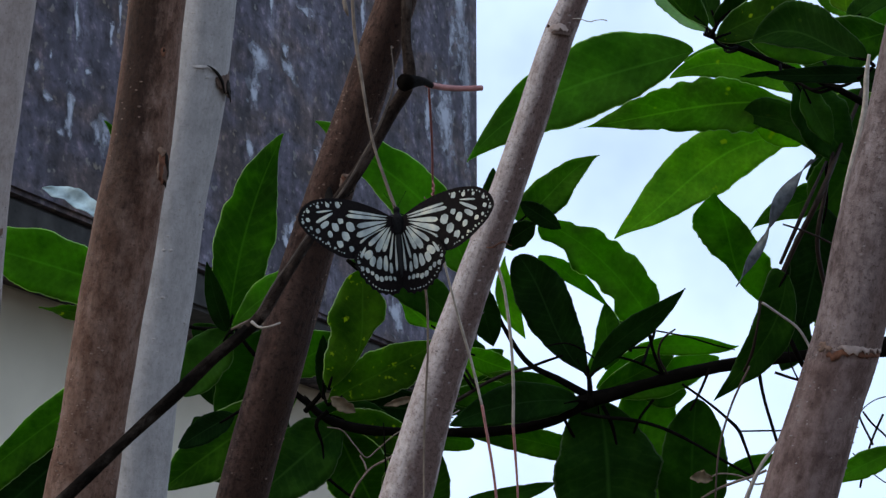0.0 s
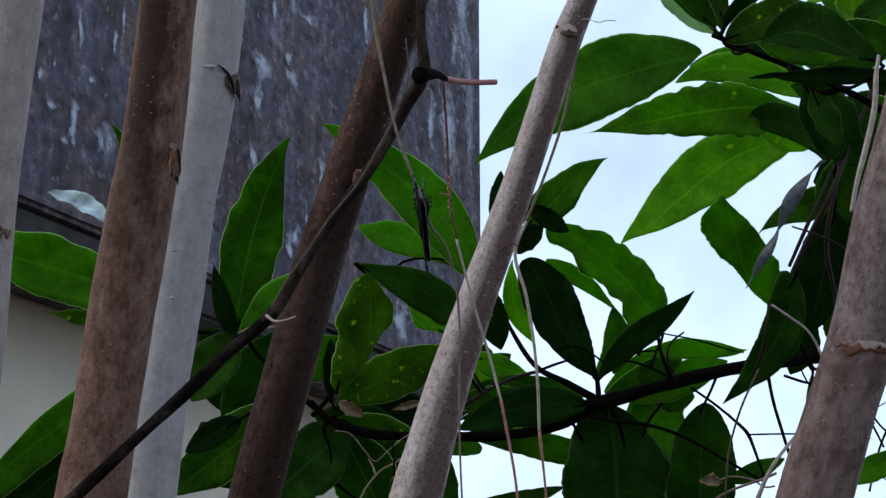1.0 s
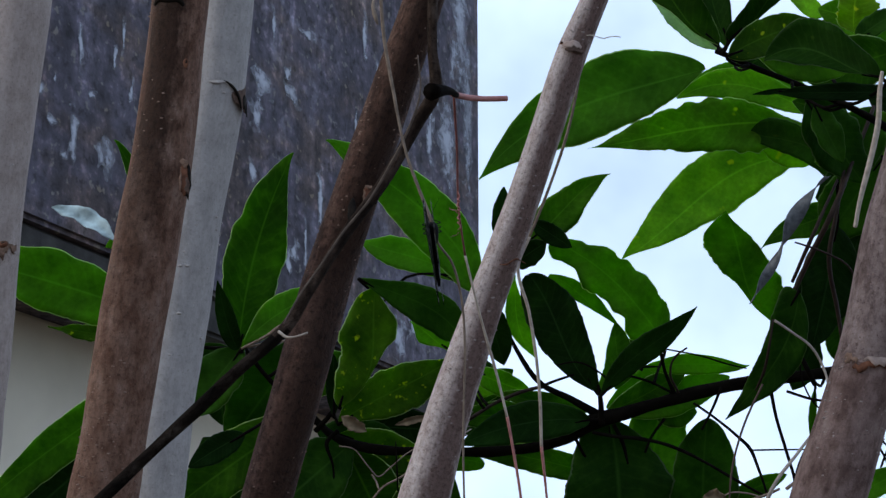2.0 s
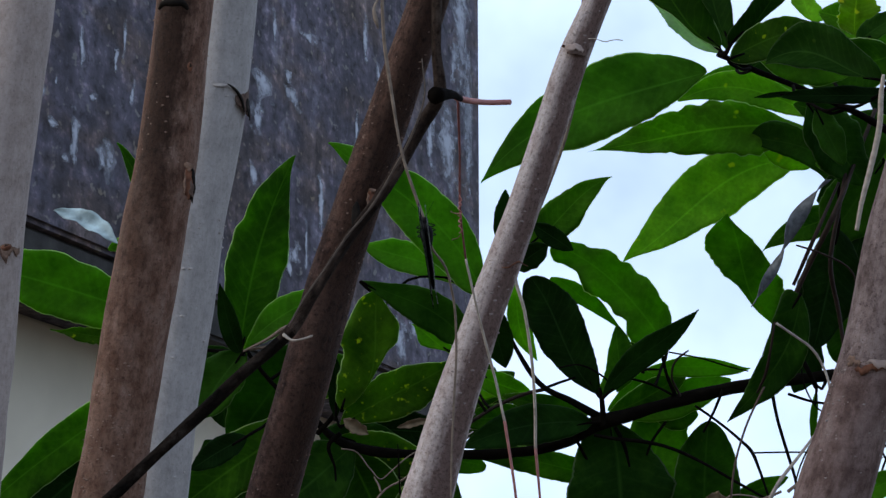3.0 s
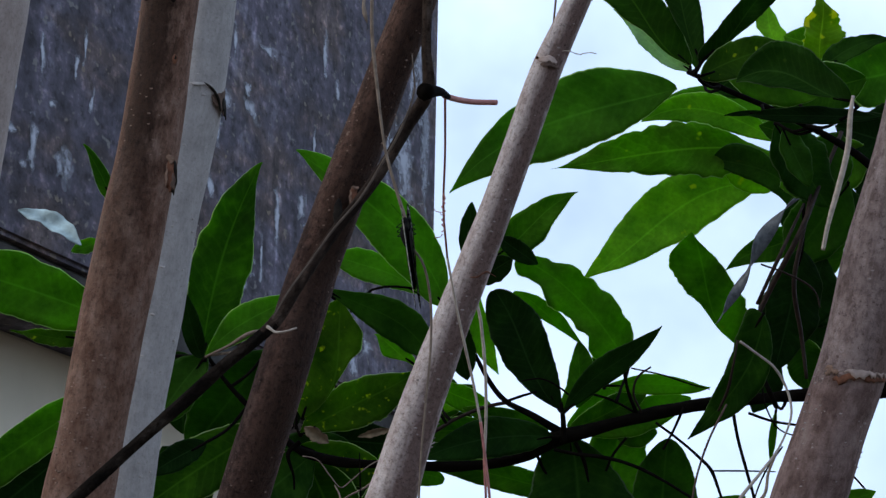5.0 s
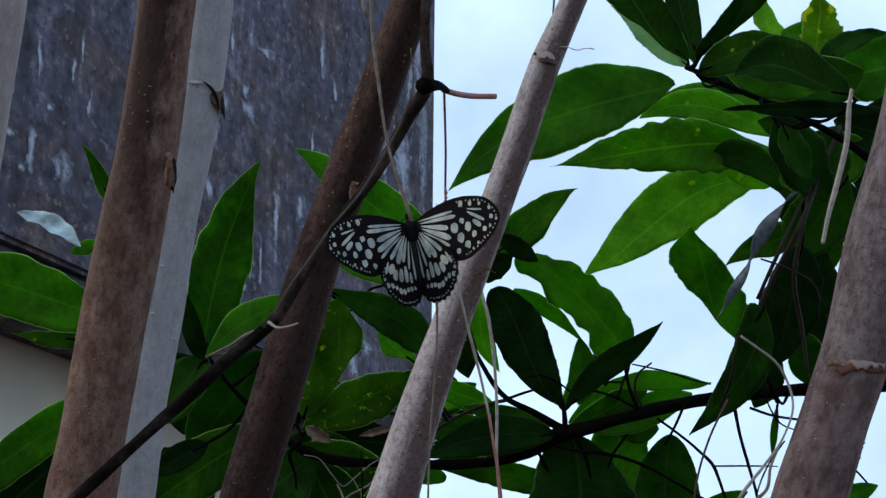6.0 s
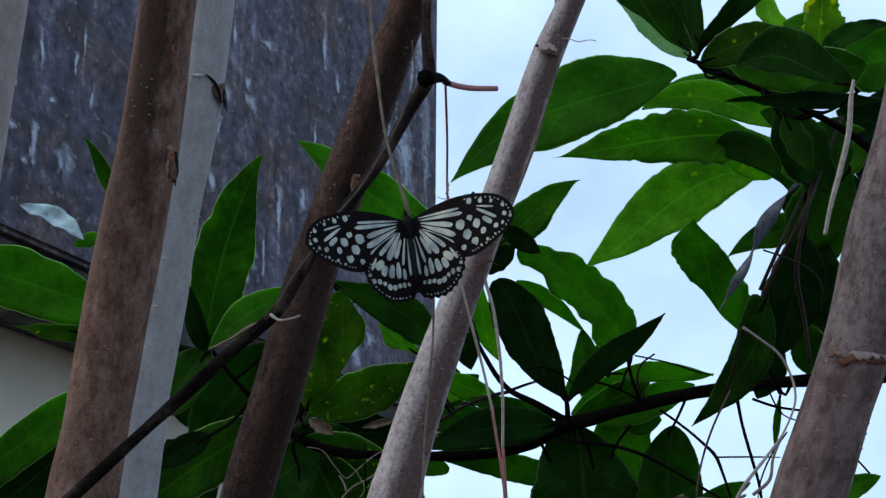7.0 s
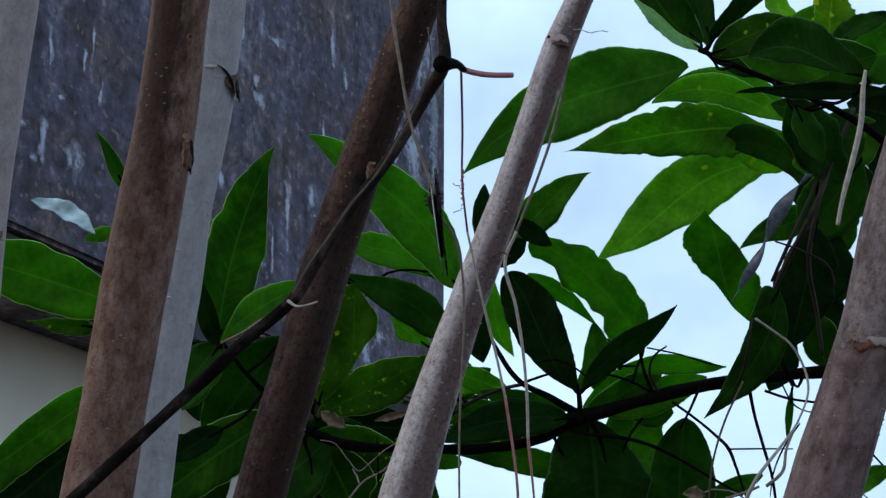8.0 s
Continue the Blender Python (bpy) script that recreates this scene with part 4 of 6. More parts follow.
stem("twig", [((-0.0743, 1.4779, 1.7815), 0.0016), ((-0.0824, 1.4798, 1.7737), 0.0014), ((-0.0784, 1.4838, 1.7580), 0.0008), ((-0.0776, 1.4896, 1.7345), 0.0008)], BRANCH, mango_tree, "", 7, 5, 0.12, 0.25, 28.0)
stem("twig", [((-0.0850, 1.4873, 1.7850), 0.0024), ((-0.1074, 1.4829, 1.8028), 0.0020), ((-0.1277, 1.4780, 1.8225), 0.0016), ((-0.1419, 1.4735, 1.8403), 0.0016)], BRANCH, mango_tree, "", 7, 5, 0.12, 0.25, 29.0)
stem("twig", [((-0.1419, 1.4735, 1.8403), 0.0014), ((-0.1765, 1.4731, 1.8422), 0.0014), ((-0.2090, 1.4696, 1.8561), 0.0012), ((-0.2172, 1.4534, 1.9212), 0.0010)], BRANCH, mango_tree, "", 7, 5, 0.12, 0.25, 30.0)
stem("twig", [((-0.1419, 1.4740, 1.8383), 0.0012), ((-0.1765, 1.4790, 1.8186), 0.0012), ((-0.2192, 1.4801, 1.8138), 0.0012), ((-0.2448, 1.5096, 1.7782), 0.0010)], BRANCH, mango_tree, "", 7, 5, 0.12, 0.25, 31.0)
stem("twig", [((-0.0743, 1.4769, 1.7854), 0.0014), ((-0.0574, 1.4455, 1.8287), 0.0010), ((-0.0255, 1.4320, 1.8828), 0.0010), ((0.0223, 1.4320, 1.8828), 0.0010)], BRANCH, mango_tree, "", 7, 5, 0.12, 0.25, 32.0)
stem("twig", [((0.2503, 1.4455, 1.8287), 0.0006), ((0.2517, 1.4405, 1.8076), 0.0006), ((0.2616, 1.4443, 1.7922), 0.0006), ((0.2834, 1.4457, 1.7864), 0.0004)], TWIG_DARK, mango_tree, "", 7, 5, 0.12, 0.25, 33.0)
stem("twig", [((0.2260, 1.4001, 1.8455), 0.0008), ((0.2233, 1.4043, 1.8286), 0.0008), ((0.2210, 1.4187, 1.8124), 0.0010), ((0.2170, 1.4316, 1.8020), 0.0008)], TWIG_RUST, mango_tree, "", 7, 5, 0.12, 0.25, 35.0)
stem("twig", [((0.2644, 1.4472, 1.7807), 0.0006), ((0.2537, 1.4510, 1.7653), 0.0006), ((0.2458, 1.4558, 1.7461), 0.0006), ((0.2438, 1.4596, 1.7308), 0.0004)], TWIG_DARK, mango_tree, "", 7, 5, 0.12, 0.25, 36.0)
stem("twig", [((0.1208, 1.4602, 1.8111), 0.0008), ((0.1107, 1.4581, 1.8197), 0.0008), ((0.0947, 1.4563, 1.8267), 0.0006), ((0.0807, 1.4568, 1.8247), 0.0006)], TWIG_DARK, mango_tree, "", 7, 5, 0.12, 0.25, 37.0)
stem("twig", [((0.1658, 1.4518, 1.8035), 0.0010), ((0.1587, 1.4386, 1.8153), 0.0010), ((0.1616, 1.4259, 1.8249), 0.0008), ((0.1694, 1.4244, 1.8306), 0.0006)], TWIG_RUST, mango_tree, "", 7, 5, 0.12, 0.25, 38.0)
stem("twig", [((0.2735, 1.2835, 1.7759), 0.0007), ((0.2665, 1.2886, 1.7554), 0.0007), ((0.2763, 1.2946, 1.7315), 0.0007)], TWIG_DARK, mango_tree, "", 7, 5, 0.12, 0.25, 39.0)
stem("twig", [((0.6900, 1.4931, 1.9000), 0.0080), ((0.5000, 1.7000, 2.0200), 0.0050), ((0.3900, 1.8600, 2.0700), 0.0036), ((0.3720, 1.9300, 2.1200), 0.0030), ((0.3640, 1.9250, 2.1500), 0.0022), ((0.3530, 1.9050, 2.1900), 0.0014)], BRANCH, mango_tree, "", 8, 6, 0.15, 0.2, 41.0)
leaf(mango_tree, (0.1955, 1.3700, 2.0309), (0.1832, 1.3700, 2.0996), 0.0095, LEAF_MID, roll=5)
leaf(mango_tree, (0.3620, 1.9700, 2.1980), (0.2440, 1.9700, 2.2080), 0.0215, LEAF_FRESH, bow=-0.004, roll=6)
leaf(mango_tree, (0.1744, 1.3100, 1.9949), (0.0234, 1.2900, 1.9130), (0.0248, 0.0261), LEAF_FRESH, bow=-0.0141, sweep=0.0028, peaks=(0.48, 0.34), tips=(1.24, 1.22), ragged=0.25, roll=8)
leaf(mango_tree, (0.3589, 1.8900, 2.1331), (0.1321, 1.8600, 2.1054), (0.0278, 0.0286), LEAF_YOUNG, bow=-0.0111, sweep=-0.0030, peaks=(0.30, 0.53), tips=(1.52, 1.81), ragged=0.9, teeth=1.0, roll=-8)
leaf(mango_tree, (0.3525, 1.9500, 2.1234), (0.1660, 1.9000, 2.0090), (0.0297, 0.0307), LEAF_YOUNG, bow=-0.0171, sweep=-0.0069, peaks=(0.40, 0.49), tips=(1.65, 0.89), ragged=0.35, roll=12)
leaf(mango_tree, (0.3534, 1.9000, 2.1514), (0.2194, 1.8800, 2.1603), (0.0153, 0.0162), LEAF_YOUNG, bow=-0.0194, sweep=0.0024, peaks=(0.48, 0.53), tips=(0.89, 0.66), ragged=0.3)
leaf(mango_tree, (0.0622, 1.4749, 1.9191), (0.1208, 1.4432, 1.9614), (0.0144, 0.0147), LEAF, bow=0.0025, sweep=-0.0020, peaks=(0.26, 0.42), tips=(0.97, 1.43), ragged=0.3, roll=-15, joint=(0.0357, 1.4620, 1.8866))
leaf(mango_tree, (0.1851, 1.3266, 2.0167), (0.1177, 1.3298, 2.0860), (0.0176, 0.0190), LEAF, bow=-0.0026, sweep=0.0049, peaks=(0.76, 0.39), tips=(0.86, 1.05), ragged=0.3, roll=15, joint=(0.1824, 1.3181, 2.0091))
leaf(mango_tree, (0.1897, 1.3169, 2.0140), (0.1703, 1.3167, 2.1020), (0.0117, 0.0122), LEAF_MID, bow=0.0019, sweep=0.0008, peaks=(0.70, 0.44), tips=(0.94, 0.89), ragged=0.25, roll=-12, joint=(0.1836, 1.3182, 2.0088))
leaf(mango_tree, (0.2013, 1.4200, 2.0456), (0.1434, 1.4200, 2.0932), (0.0060, 0.0056), LEAF_PALE, bow=0.0027, sweep=0.0018, peaks=(0.48, 0.36), tips=(1.25, 1.01), ragged=0.8, teeth=1.0, roll=-20, joint=(0.2072, 1.3299, 2.0032))
leaf(mango_tree, (0.1898, 1.3071, 2.0128), (0.2372, 1.2861, 2.0620), (0.0112, 0.0095), LEAF_MID, bow=-0.0006, sweep=-0.0024, peaks=(0.32, 0.80), tips=(0.59, 0.62), ragged=0.25, roll=15, joint=(0.1860, 1.3184, 2.0080))
leaf(mango_tree, (0.3526, 1.8800, 2.2395), (0.3439, 1.9000, 2.3000), (0.0129, 0.0129), LEAF_YOUNG, bow=0.0032, sweep=0.0013, peaks=(0.47, 0.15), tips=(1.50, 1.32), ragged=0.3)
leaf(mango_tree, (0.3621, 1.7400, 2.1747), (0.3594, 1.7200, 2.2334), (0.0190, 0.0207), LEAF_YELLOW, bow=-0.0015, sweep=0.0018, peaks=(0.39, 0.39), tips=(1.14, 2.20), ragged=0.8, teeth=1.0, roll=10)
leaf(mango_tree, (0.3346, 1.6000, 2.1192), (0.3903, 1.6000, 2.1455), (0.0100, 0.0096), LEAF_MID, bow=0.0055, sweep=-0.0005, peaks=(0.26, 0.36), tips=(0.95, 0.81), ragged=0.6, roll=-20, joint=(0.2499, 1.3388, 1.9882))
leaf(mango_tree, (0.2733, 1.2400, 1.9650), (0.2056, 1.2700, 1.9865), (0.0153, 0.0182), LEAF_MID, bow=-0.0100, sweep=0.0046, peaks=(0.68, 0.58), tips=(1.14, 0.35), ragged=0.2, cup=0.5, roll=20, joint=(0.2661, 1.3451, 1.9835))
leaf(mango_tree, (0.1858, 1.2900, 1.9966), (0.2486, 1.3100, 2.0274), 0.0126, LEAF_SPOTTED, bow=0.0030, peak=0.45, joint=(0.2052, 1.3285, 2.0036))
leaf(mango_tree, (0.2176, 1.3933, 2.0383), (0.2854, 1.3973, 2.0220), 0.0167, LEAF, bow=0.0016)
leaf(mango_tree, (0.2444, 1.4180, 2.0632), (0.2912, 1.4229, 2.0435), 0.0122, LEAF)
leaf(mango_tree, (0.2985, 1.2700, 1.9653), (0.2141, 1.2800, 1.9678), 0.0063, LEAF_DARK_SHADED, bow=-0.0002, roll=20)
leaf(mango_tree, (0.2280, 1.2800, 1.9702), (0.1996, 1.2800, 1.9671), 0.0018, LEAF_DARK_SHADED, bow=-0.0004, joint=(0.2338, 1.3324, 1.9929))
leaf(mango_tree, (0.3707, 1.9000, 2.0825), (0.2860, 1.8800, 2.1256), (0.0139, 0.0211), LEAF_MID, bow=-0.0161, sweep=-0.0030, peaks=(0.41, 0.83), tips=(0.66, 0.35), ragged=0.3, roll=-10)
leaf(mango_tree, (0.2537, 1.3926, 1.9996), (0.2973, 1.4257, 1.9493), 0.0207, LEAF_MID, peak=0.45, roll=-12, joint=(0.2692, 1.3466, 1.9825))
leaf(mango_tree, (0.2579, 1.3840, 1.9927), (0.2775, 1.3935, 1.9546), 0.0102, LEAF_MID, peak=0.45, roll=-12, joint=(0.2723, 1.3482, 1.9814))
# filler leaves added behind the cluster to block sky light
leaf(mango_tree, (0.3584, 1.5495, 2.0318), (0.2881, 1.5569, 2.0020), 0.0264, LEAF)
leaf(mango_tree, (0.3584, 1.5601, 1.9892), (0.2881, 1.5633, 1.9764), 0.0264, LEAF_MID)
leaf(mango_tree, (0.3408, 1.5781, 1.9168), (0.2881, 1.5760, 1.9253), 0.0264, LEAF_DARK_SHADED)
leaf(mango_tree, (0.3320, 1.5866, 1.8827), (0.2837, 1.5845, 1.8912), 0.0242, LEAF_DARK_SHADED, bow=-0.0022)
leaf(mango_tree, (0.3627, 1.5736, 2.1005), (0.2862, 1.5790, 2.0787), 0.0225, LEAF)
leaf(mango_tree, (0.2862, 1.5692, 2.1180), (0.2412, 1.5768, 2.0874), 0.0225, LEAF_MID)
leaf(mango_tree, (0.3095, 1.4317, 2.0080), (0.2830, 1.4445, 1.9567), 0.0203, LEAF_MID)
leaf(mango_tree, (0.4292, 1.8000, 2.1635), (0.3795, 1.8000, 2.1770), 0.0174, LEAF_YOUNG, bow=-0.0011, roll=10)
leaf(mango_tree, (0.3496, 1.9200, 2.1074), (0.2959, 1.9000, 2.1295), 0.0146, LEAF_YOUNG, bow=-0.0005)
leaf(mango_tree, (0.2493, 1.5000, 1.8594), (0.2030, 1.4500, 1.9358), (0.0244, 0.0251), LEAF, bow=0.0089, sweep=0.0039, peaks=(0.84, 0.37), tips=(0.64, 1.69), ragged=0.45, teeth=0.4, roll=-12, joint=(0.2532, 1.4554, 1.8306))
leaf(mango_tree, (0.3162, 1.6200, 1.9833), (0.2496, 1.6000, 1.9434), (0.0131, 0.0128), LEAF, bow=-0.0029, sweep=0.0022, peaks=(0.42, 0.26), tips=(1.71, 1.46), ragged=0.3, roll=15, joint=(0.2890, 1.4339, 1.9733))
leaf(mango_tree, (0.2443, 1.4000, 1.8649), (0.1976, 1.4500, 1.7843), (0.0153, 0.0153), LEAF_MID, bow=0.0098, sweep=0.0011, peaks=(0.40, 0.20), tips=(1.19, 1.05), ragged=0.5, roll=12, joint=(0.2414, 1.4163, 1.8630))
leaf(mango_tree, (0.0258, 1.5000, 1.7223), (0.0895, 1.5000, 1.7331), 0.0058, LEAF_MID, bow=-0.0030, ragged=0.4)
leaf(mango_tree, (0.2830, 1.4524, 1.9251), (0.2647, 1.4735, 1.8403), 0.0216, LEAF_DARK_SHADED, bow=0.0012, peak=0.45, roll=-10, joint=(0.2793, 1.4253, 1.9513))
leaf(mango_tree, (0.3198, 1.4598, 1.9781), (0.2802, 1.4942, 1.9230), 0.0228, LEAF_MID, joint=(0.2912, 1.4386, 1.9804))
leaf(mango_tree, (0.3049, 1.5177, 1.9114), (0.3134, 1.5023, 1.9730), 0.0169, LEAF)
leaf(mango_tree, (0.3073, 1.4921, 1.9311), (0.2906, 1.5063, 1.8744), 0.0184, LEAF_DARK_SHADED)
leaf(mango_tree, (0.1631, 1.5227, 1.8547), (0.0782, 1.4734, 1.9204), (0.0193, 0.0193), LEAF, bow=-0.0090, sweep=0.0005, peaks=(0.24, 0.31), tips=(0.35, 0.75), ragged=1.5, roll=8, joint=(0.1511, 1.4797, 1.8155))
leaf(mango_tree, (0.1101, 1.4813, 1.8091), (0.0621, 1.4797, 1.8965), (0.0186, 0.0195), LEAF_DARK_SHADED, bow=0.0015, sweep=0.0025, peaks=(0.67, 0.52), tips=(0.55, 0.60), ragged=0.4, roll=-8, joint=(0.1117, 1.4716, 1.8067))
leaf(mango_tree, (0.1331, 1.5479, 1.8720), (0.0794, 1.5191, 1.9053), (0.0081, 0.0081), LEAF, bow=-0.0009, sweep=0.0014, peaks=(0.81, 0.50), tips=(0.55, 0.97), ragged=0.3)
leaf(mango_tree, (0.1092, 1.4426, 1.7992), (0.1753, 1.4077, 1.8563), (0.0101, 0.0095), LEAF_DARK_SHADED, bow=0.0028, sweep=0.0023, peaks=(0.51, 0.44), tips=(1.26, 1.18), ragged=0.2, roll=10, joint=(0.1183, 1.4597, 1.8132))
leaf(mango_tree, (0.1183, 1.5407, 1.8191), (0.1301, 1.5470, 1.8753), (0.0115, 0.0118), LEAF, bow=-0.0073, sweep=-0.0027, peaks=(0.31, 0.73), tips=(1.24, 1.04), ragged=0.2, roll=10)
leaf(mango_tree, (0.1489, 1.5200, 1.8354), (0.2338, 1.5700, 1.8456), (0.0082, 0.0080), LEAF, bow=0.0016, sweep=0.0003, peaks=(0.41, 0.45), tips=(1.46, 0.71), ragged=0.3, roll=12, joint=(0.1388, 1.4557, 1.8292))
leaf(mango_tree, (0.1311, 1.5641, 1.8080), (0.2168, 1.5573, 1.8350), 0.0137, LEAF_FRESH, bow=-0.0017)
leaf(mango_tree, (0.0540, 1.5185, 1.9047), (0.0692, 1.5334, 1.8444), (0.0085, 0.0084), LEAF_YOUNG, bow=-0.0068, sweep=0.0011, peaks=(0.61, 0.43), tips=(1.04, 1.26), ragged=0.2, roll=-10)
leaf(mango_tree, (0.0390, 1.4553, 1.9133), (0.0443, 1.4455, 1.9527), 0.0067, LEAF_DARK_SHADED, bow=-0.0002, roll=15, joint=(0.0357, 1.4620, 1.8866))
leaf(mango_tree, (0.0502, 1.4885, 1.9044), (0.0748, 1.4551, 1.9141), 0.0094, LEAF_DARK_SHADED, bow=0.0004, joint=(0.0357, 1.4620, 1.8866))
leaf(mango_tree, (0.0313, 1.4452, 1.8714), (0.0443, 1.4765, 1.8284), 0.0113, LEAF_DARK_SHADED, bow=-0.0008, joint=(0.0380, 1.4642, 1.8778))
leaf(mango_tree, (0.1197, 1.5037, 1.7955), (0.1303, 1.5114, 1.6859), (0.0382, 0.0390), LEAF_MID, bow=0.0020, sweep=0.0013, peaks=(0.53, 0.49), tips=(0.81, 0.62), ragged=0.4, roll=-8, joint=(0.1214, 1.4854, 1.7929))
leaf(mango_tree, (0.1949, 1.5800, 1.6920), (0.1950, 1.5300, 1.7989), (0.0258, 0.0261), LEAF_MID, bow=0.0020, sweep=-0.0001, peaks=(0.45, 0.52), tips=(0.51, 0.59), ragged=0.25)
leaf(mango_tree, (0.1565, 1.6100, 1.7141), (0.1686, 1.6000, 1.8334), (0.0255, 0.0262), LEAF, bow=0.0020, sweep=0.0010, peaks=(0.5, 0.52), tips=(0.6, 0.6), ragged=0.4, roll=-6)
leaf(mango_tree, (0.1588, 1.5833, 1.8133), (0.1943, 1.5836, 1.8121), 0.0134, LEAF, bow=0.0004)
leaf(mango_tree, (0.1054, 1.4761, 1.7886), (0.0124, 1.4605, 1.7687), 0.0144, LEAF_DARK_SHADED, bow=-0.0064, peak=0.45, roll=12, joint=(0.1129, 1.4758, 1.7898))
leaf(mango_tree, (0.1118, 1.5250, 1.8041), (0.0420, 1.5200, 1.8164), (0.0078, 0.0085), LEAF, bow=0.0020, ragged=0.4, roll=8, joint=(0.1102, 1.4860, 1.7902))
leaf(mango_tree, (0.1226, 1.5538, 1.8076), (0.1835, 1.5454, 1.8414), 0.0111, LEAF, bow=-0.0034)
leaf(mango_tree, (0.0927, 1.4561, 1.9101), (0.0626, 1.4514, 1.9291), 0.0073, LEAF_DARK_SHADED)
leaf(mango_tree, (0.0202, 1.5264, 1.8349), (0.0656, 1.5306, 1.8181), 0.0097, LEAF_YOUNG, bow=-0.0013, roll=10, joint=(0.0329, 1.4838, 1.7993))
leaf(mango_tree, (0.0770, 1.5539, 1.8072), (0.0068, 1.5550, 1.8030), 0.0106, LEAF, bow=-0.0004)
leaf(mango_tree, (0.0004, 1.5502, 1.8220), (0.0472, 1.5490, 1.8270), 0.0081, LEAF_YOUNG, bow=0.0004)
leaf(mango_tree, (-0.0199, 1.5099, 1.6943), (0.0016, 1.4935, 1.7602), 0.0142, LEAF, bow=-0.0077)
leaf(mango_tree, (0.0364, 1.5448, 1.8026), (0.0977, 1.5473, 1.7924), 0.0114, LEAF_YOUNG, bow=0.0004)
leaf(mango_tree, (0.1148, 1.5206, 1.7557), (0.0114, 1.5234, 1.7736), (0.0104, 0.0109), LEAF, bow=-0.0037, sweep=0.0010, peaks=(0.38, 0.31), tips=(0.82, 0.88), ragged=0.3, joint=(0.0934, 1.4885, 1.7804))
leaf(mango_tree, (0.0261, 1.4223, 1.8701), (-0.0806, 1.3835, 1.9690), (0.0205, 0.0193), LEAF_FRESH, bow=-0.0124, sweep=-0.0025, peaks=(0.35, 0.47), tips=(1.34, 0.74), ragged=0.35, roll=-8, joint=(0.0163, 1.4320, 1.8828))
leaf(mango_tree, (0.0085, 1.4617, 1.8873), (-0.0586, 1.4551, 1.9159), (0.0116, 0.0119), LEAF_FRESH, bow=-0.0034, sweep=-0.0020, peaks=(0.51, 0.61), tips=(0.80, 1.37), ragged=0.3, roll=8, joint=(0.0357, 1.4620, 1.8866))
leaf(mango_tree, (-0.0562, 1.3831, 1.8704), (0.0148, 1.4146, 1.8316), (0.0144, 0.0137), LEAF_MID, bow=0.0078, sweep=-0.0020, peaks=(0.65, 0.63), tips=(0.49, 0.78), ragged=0.3, roll=10, joint=(-0.0335, 1.4354, 1.8693))
leaf(mango_tree, (-0.0715, 1.4320, 1.7899), (-0.0454, 1.3938, 1.8673), (0.0237, 0.0188), LEAF_SPOTTED, bow=-0.0116, sweep=-0.0037, peaks=(0.45, 0.76), tips=(0.79, 1.76), ragged=0.5, roll=-10, joint=(-0.0637, 1.4573, 1.8125))
leaf(mango_tree, (-0.0735, 1.4568, 1.7832), (0.0087, 1.4558, 1.8308), (0.0171, 0.0178), LEAF_SPOTTED, bow=0.0003, sweep=0.0011, peaks=(0.43, 0.52), tips=(1.09, 1.10), ragged=0.5, roll=8, joint=(-0.0778, 1.4646, 1.7936))
leaf(mango_tree, (-0.1464, 1.4723, 1.8390), (-0.1073, 1.4491, 1.9799), (0.0211, 0.0215), LEAF, bow=0.0072, sweep=-0.0001, peaks=(0.47, 0.41), tips=(0.81, 1.50), ragged=0.6, roll=10, joint=(-0.1463, 1.4735, 1.8405))
leaf(mango_tree, (-0.1430, 1.4542, 1.8347), (-0.0774, 1.4333, 1.8788), (0.0120, 0.0123), LEAF_FRESH, bow=0.0051, sweep=0.0013, peaks=(0.53, 0.50), tips=(1.16, 1.15), ragged=0.3, roll=-10, joint=(-0.1419, 1.4735, 1.8403))
leaf(mango_tree, (-0.1406, 1.4143, 1.8276), (-0.1523, 1.3822, 1.8691), (0.0070, 0.0070), LEAF_DARK_SHADED, bow=0.0018, sweep=0.0003, peaks=(0.35, 0.39), tips=(0.84, 1.10), ragged=0.2, roll=8)
leaf(mango_tree, (-0.1422, 1.4634, 1.8395), (-0.1773, 1.4754, 1.7913), 0.0182, LEAF_MID, bow=-0.0020, roll=14, joint=(-0.1419, 1.4735, 1.8403))
leaf(mango_tree, (-0.1006, 1.4917, 1.8501), (-0.1572, 1.5201, 1.7777), 0.0256, LEAF_MID, roll=-8, joint=(-0.1252, 1.4786, 1.8201))
leaf(mango_tree, (-0.1381, 1.4486, 1.7749), (-0.1765, 1.4444, 1.7505), 0.0095, LEAF_DARK_SHADED, bow=-0.0008, peak=0.45, roll=10, joint=(-0.1124, 1.4817, 1.8077))
leaf(mango_tree, (-0.0972, 1.4851, 1.7941), (-0.1948, 1.5016, 1.7278), 0.0207, LEAF, bow=-0.0020, roll=10)
leaf(mango_tree, (-0.2069, 1.4098, 1.9357), (-0.2288, 1.3988, 1.9742), (0.0058, 0.0053), LEAF, bow=-0.0009, sweep=-0.0000, peaks=(0.29, 0.41), tips=(1.73, 0.61), ragged=0.2, roll=8, joint=(-0.2161, 1.4554, 1.9130))
leaf(mango_tree, (-0.2046, 1.4493, 1.8599), (-0.3198, 1.4173, 1.8895), (0.0215, 0.0222), LEAF, bow=-0.0015, sweep=0.0002, peaks=(0.49, 0.63), tips=(0.59, 0.46), ragged=0.35, roll=6, joint=(-0.2090, 1.4696, 1.8561))
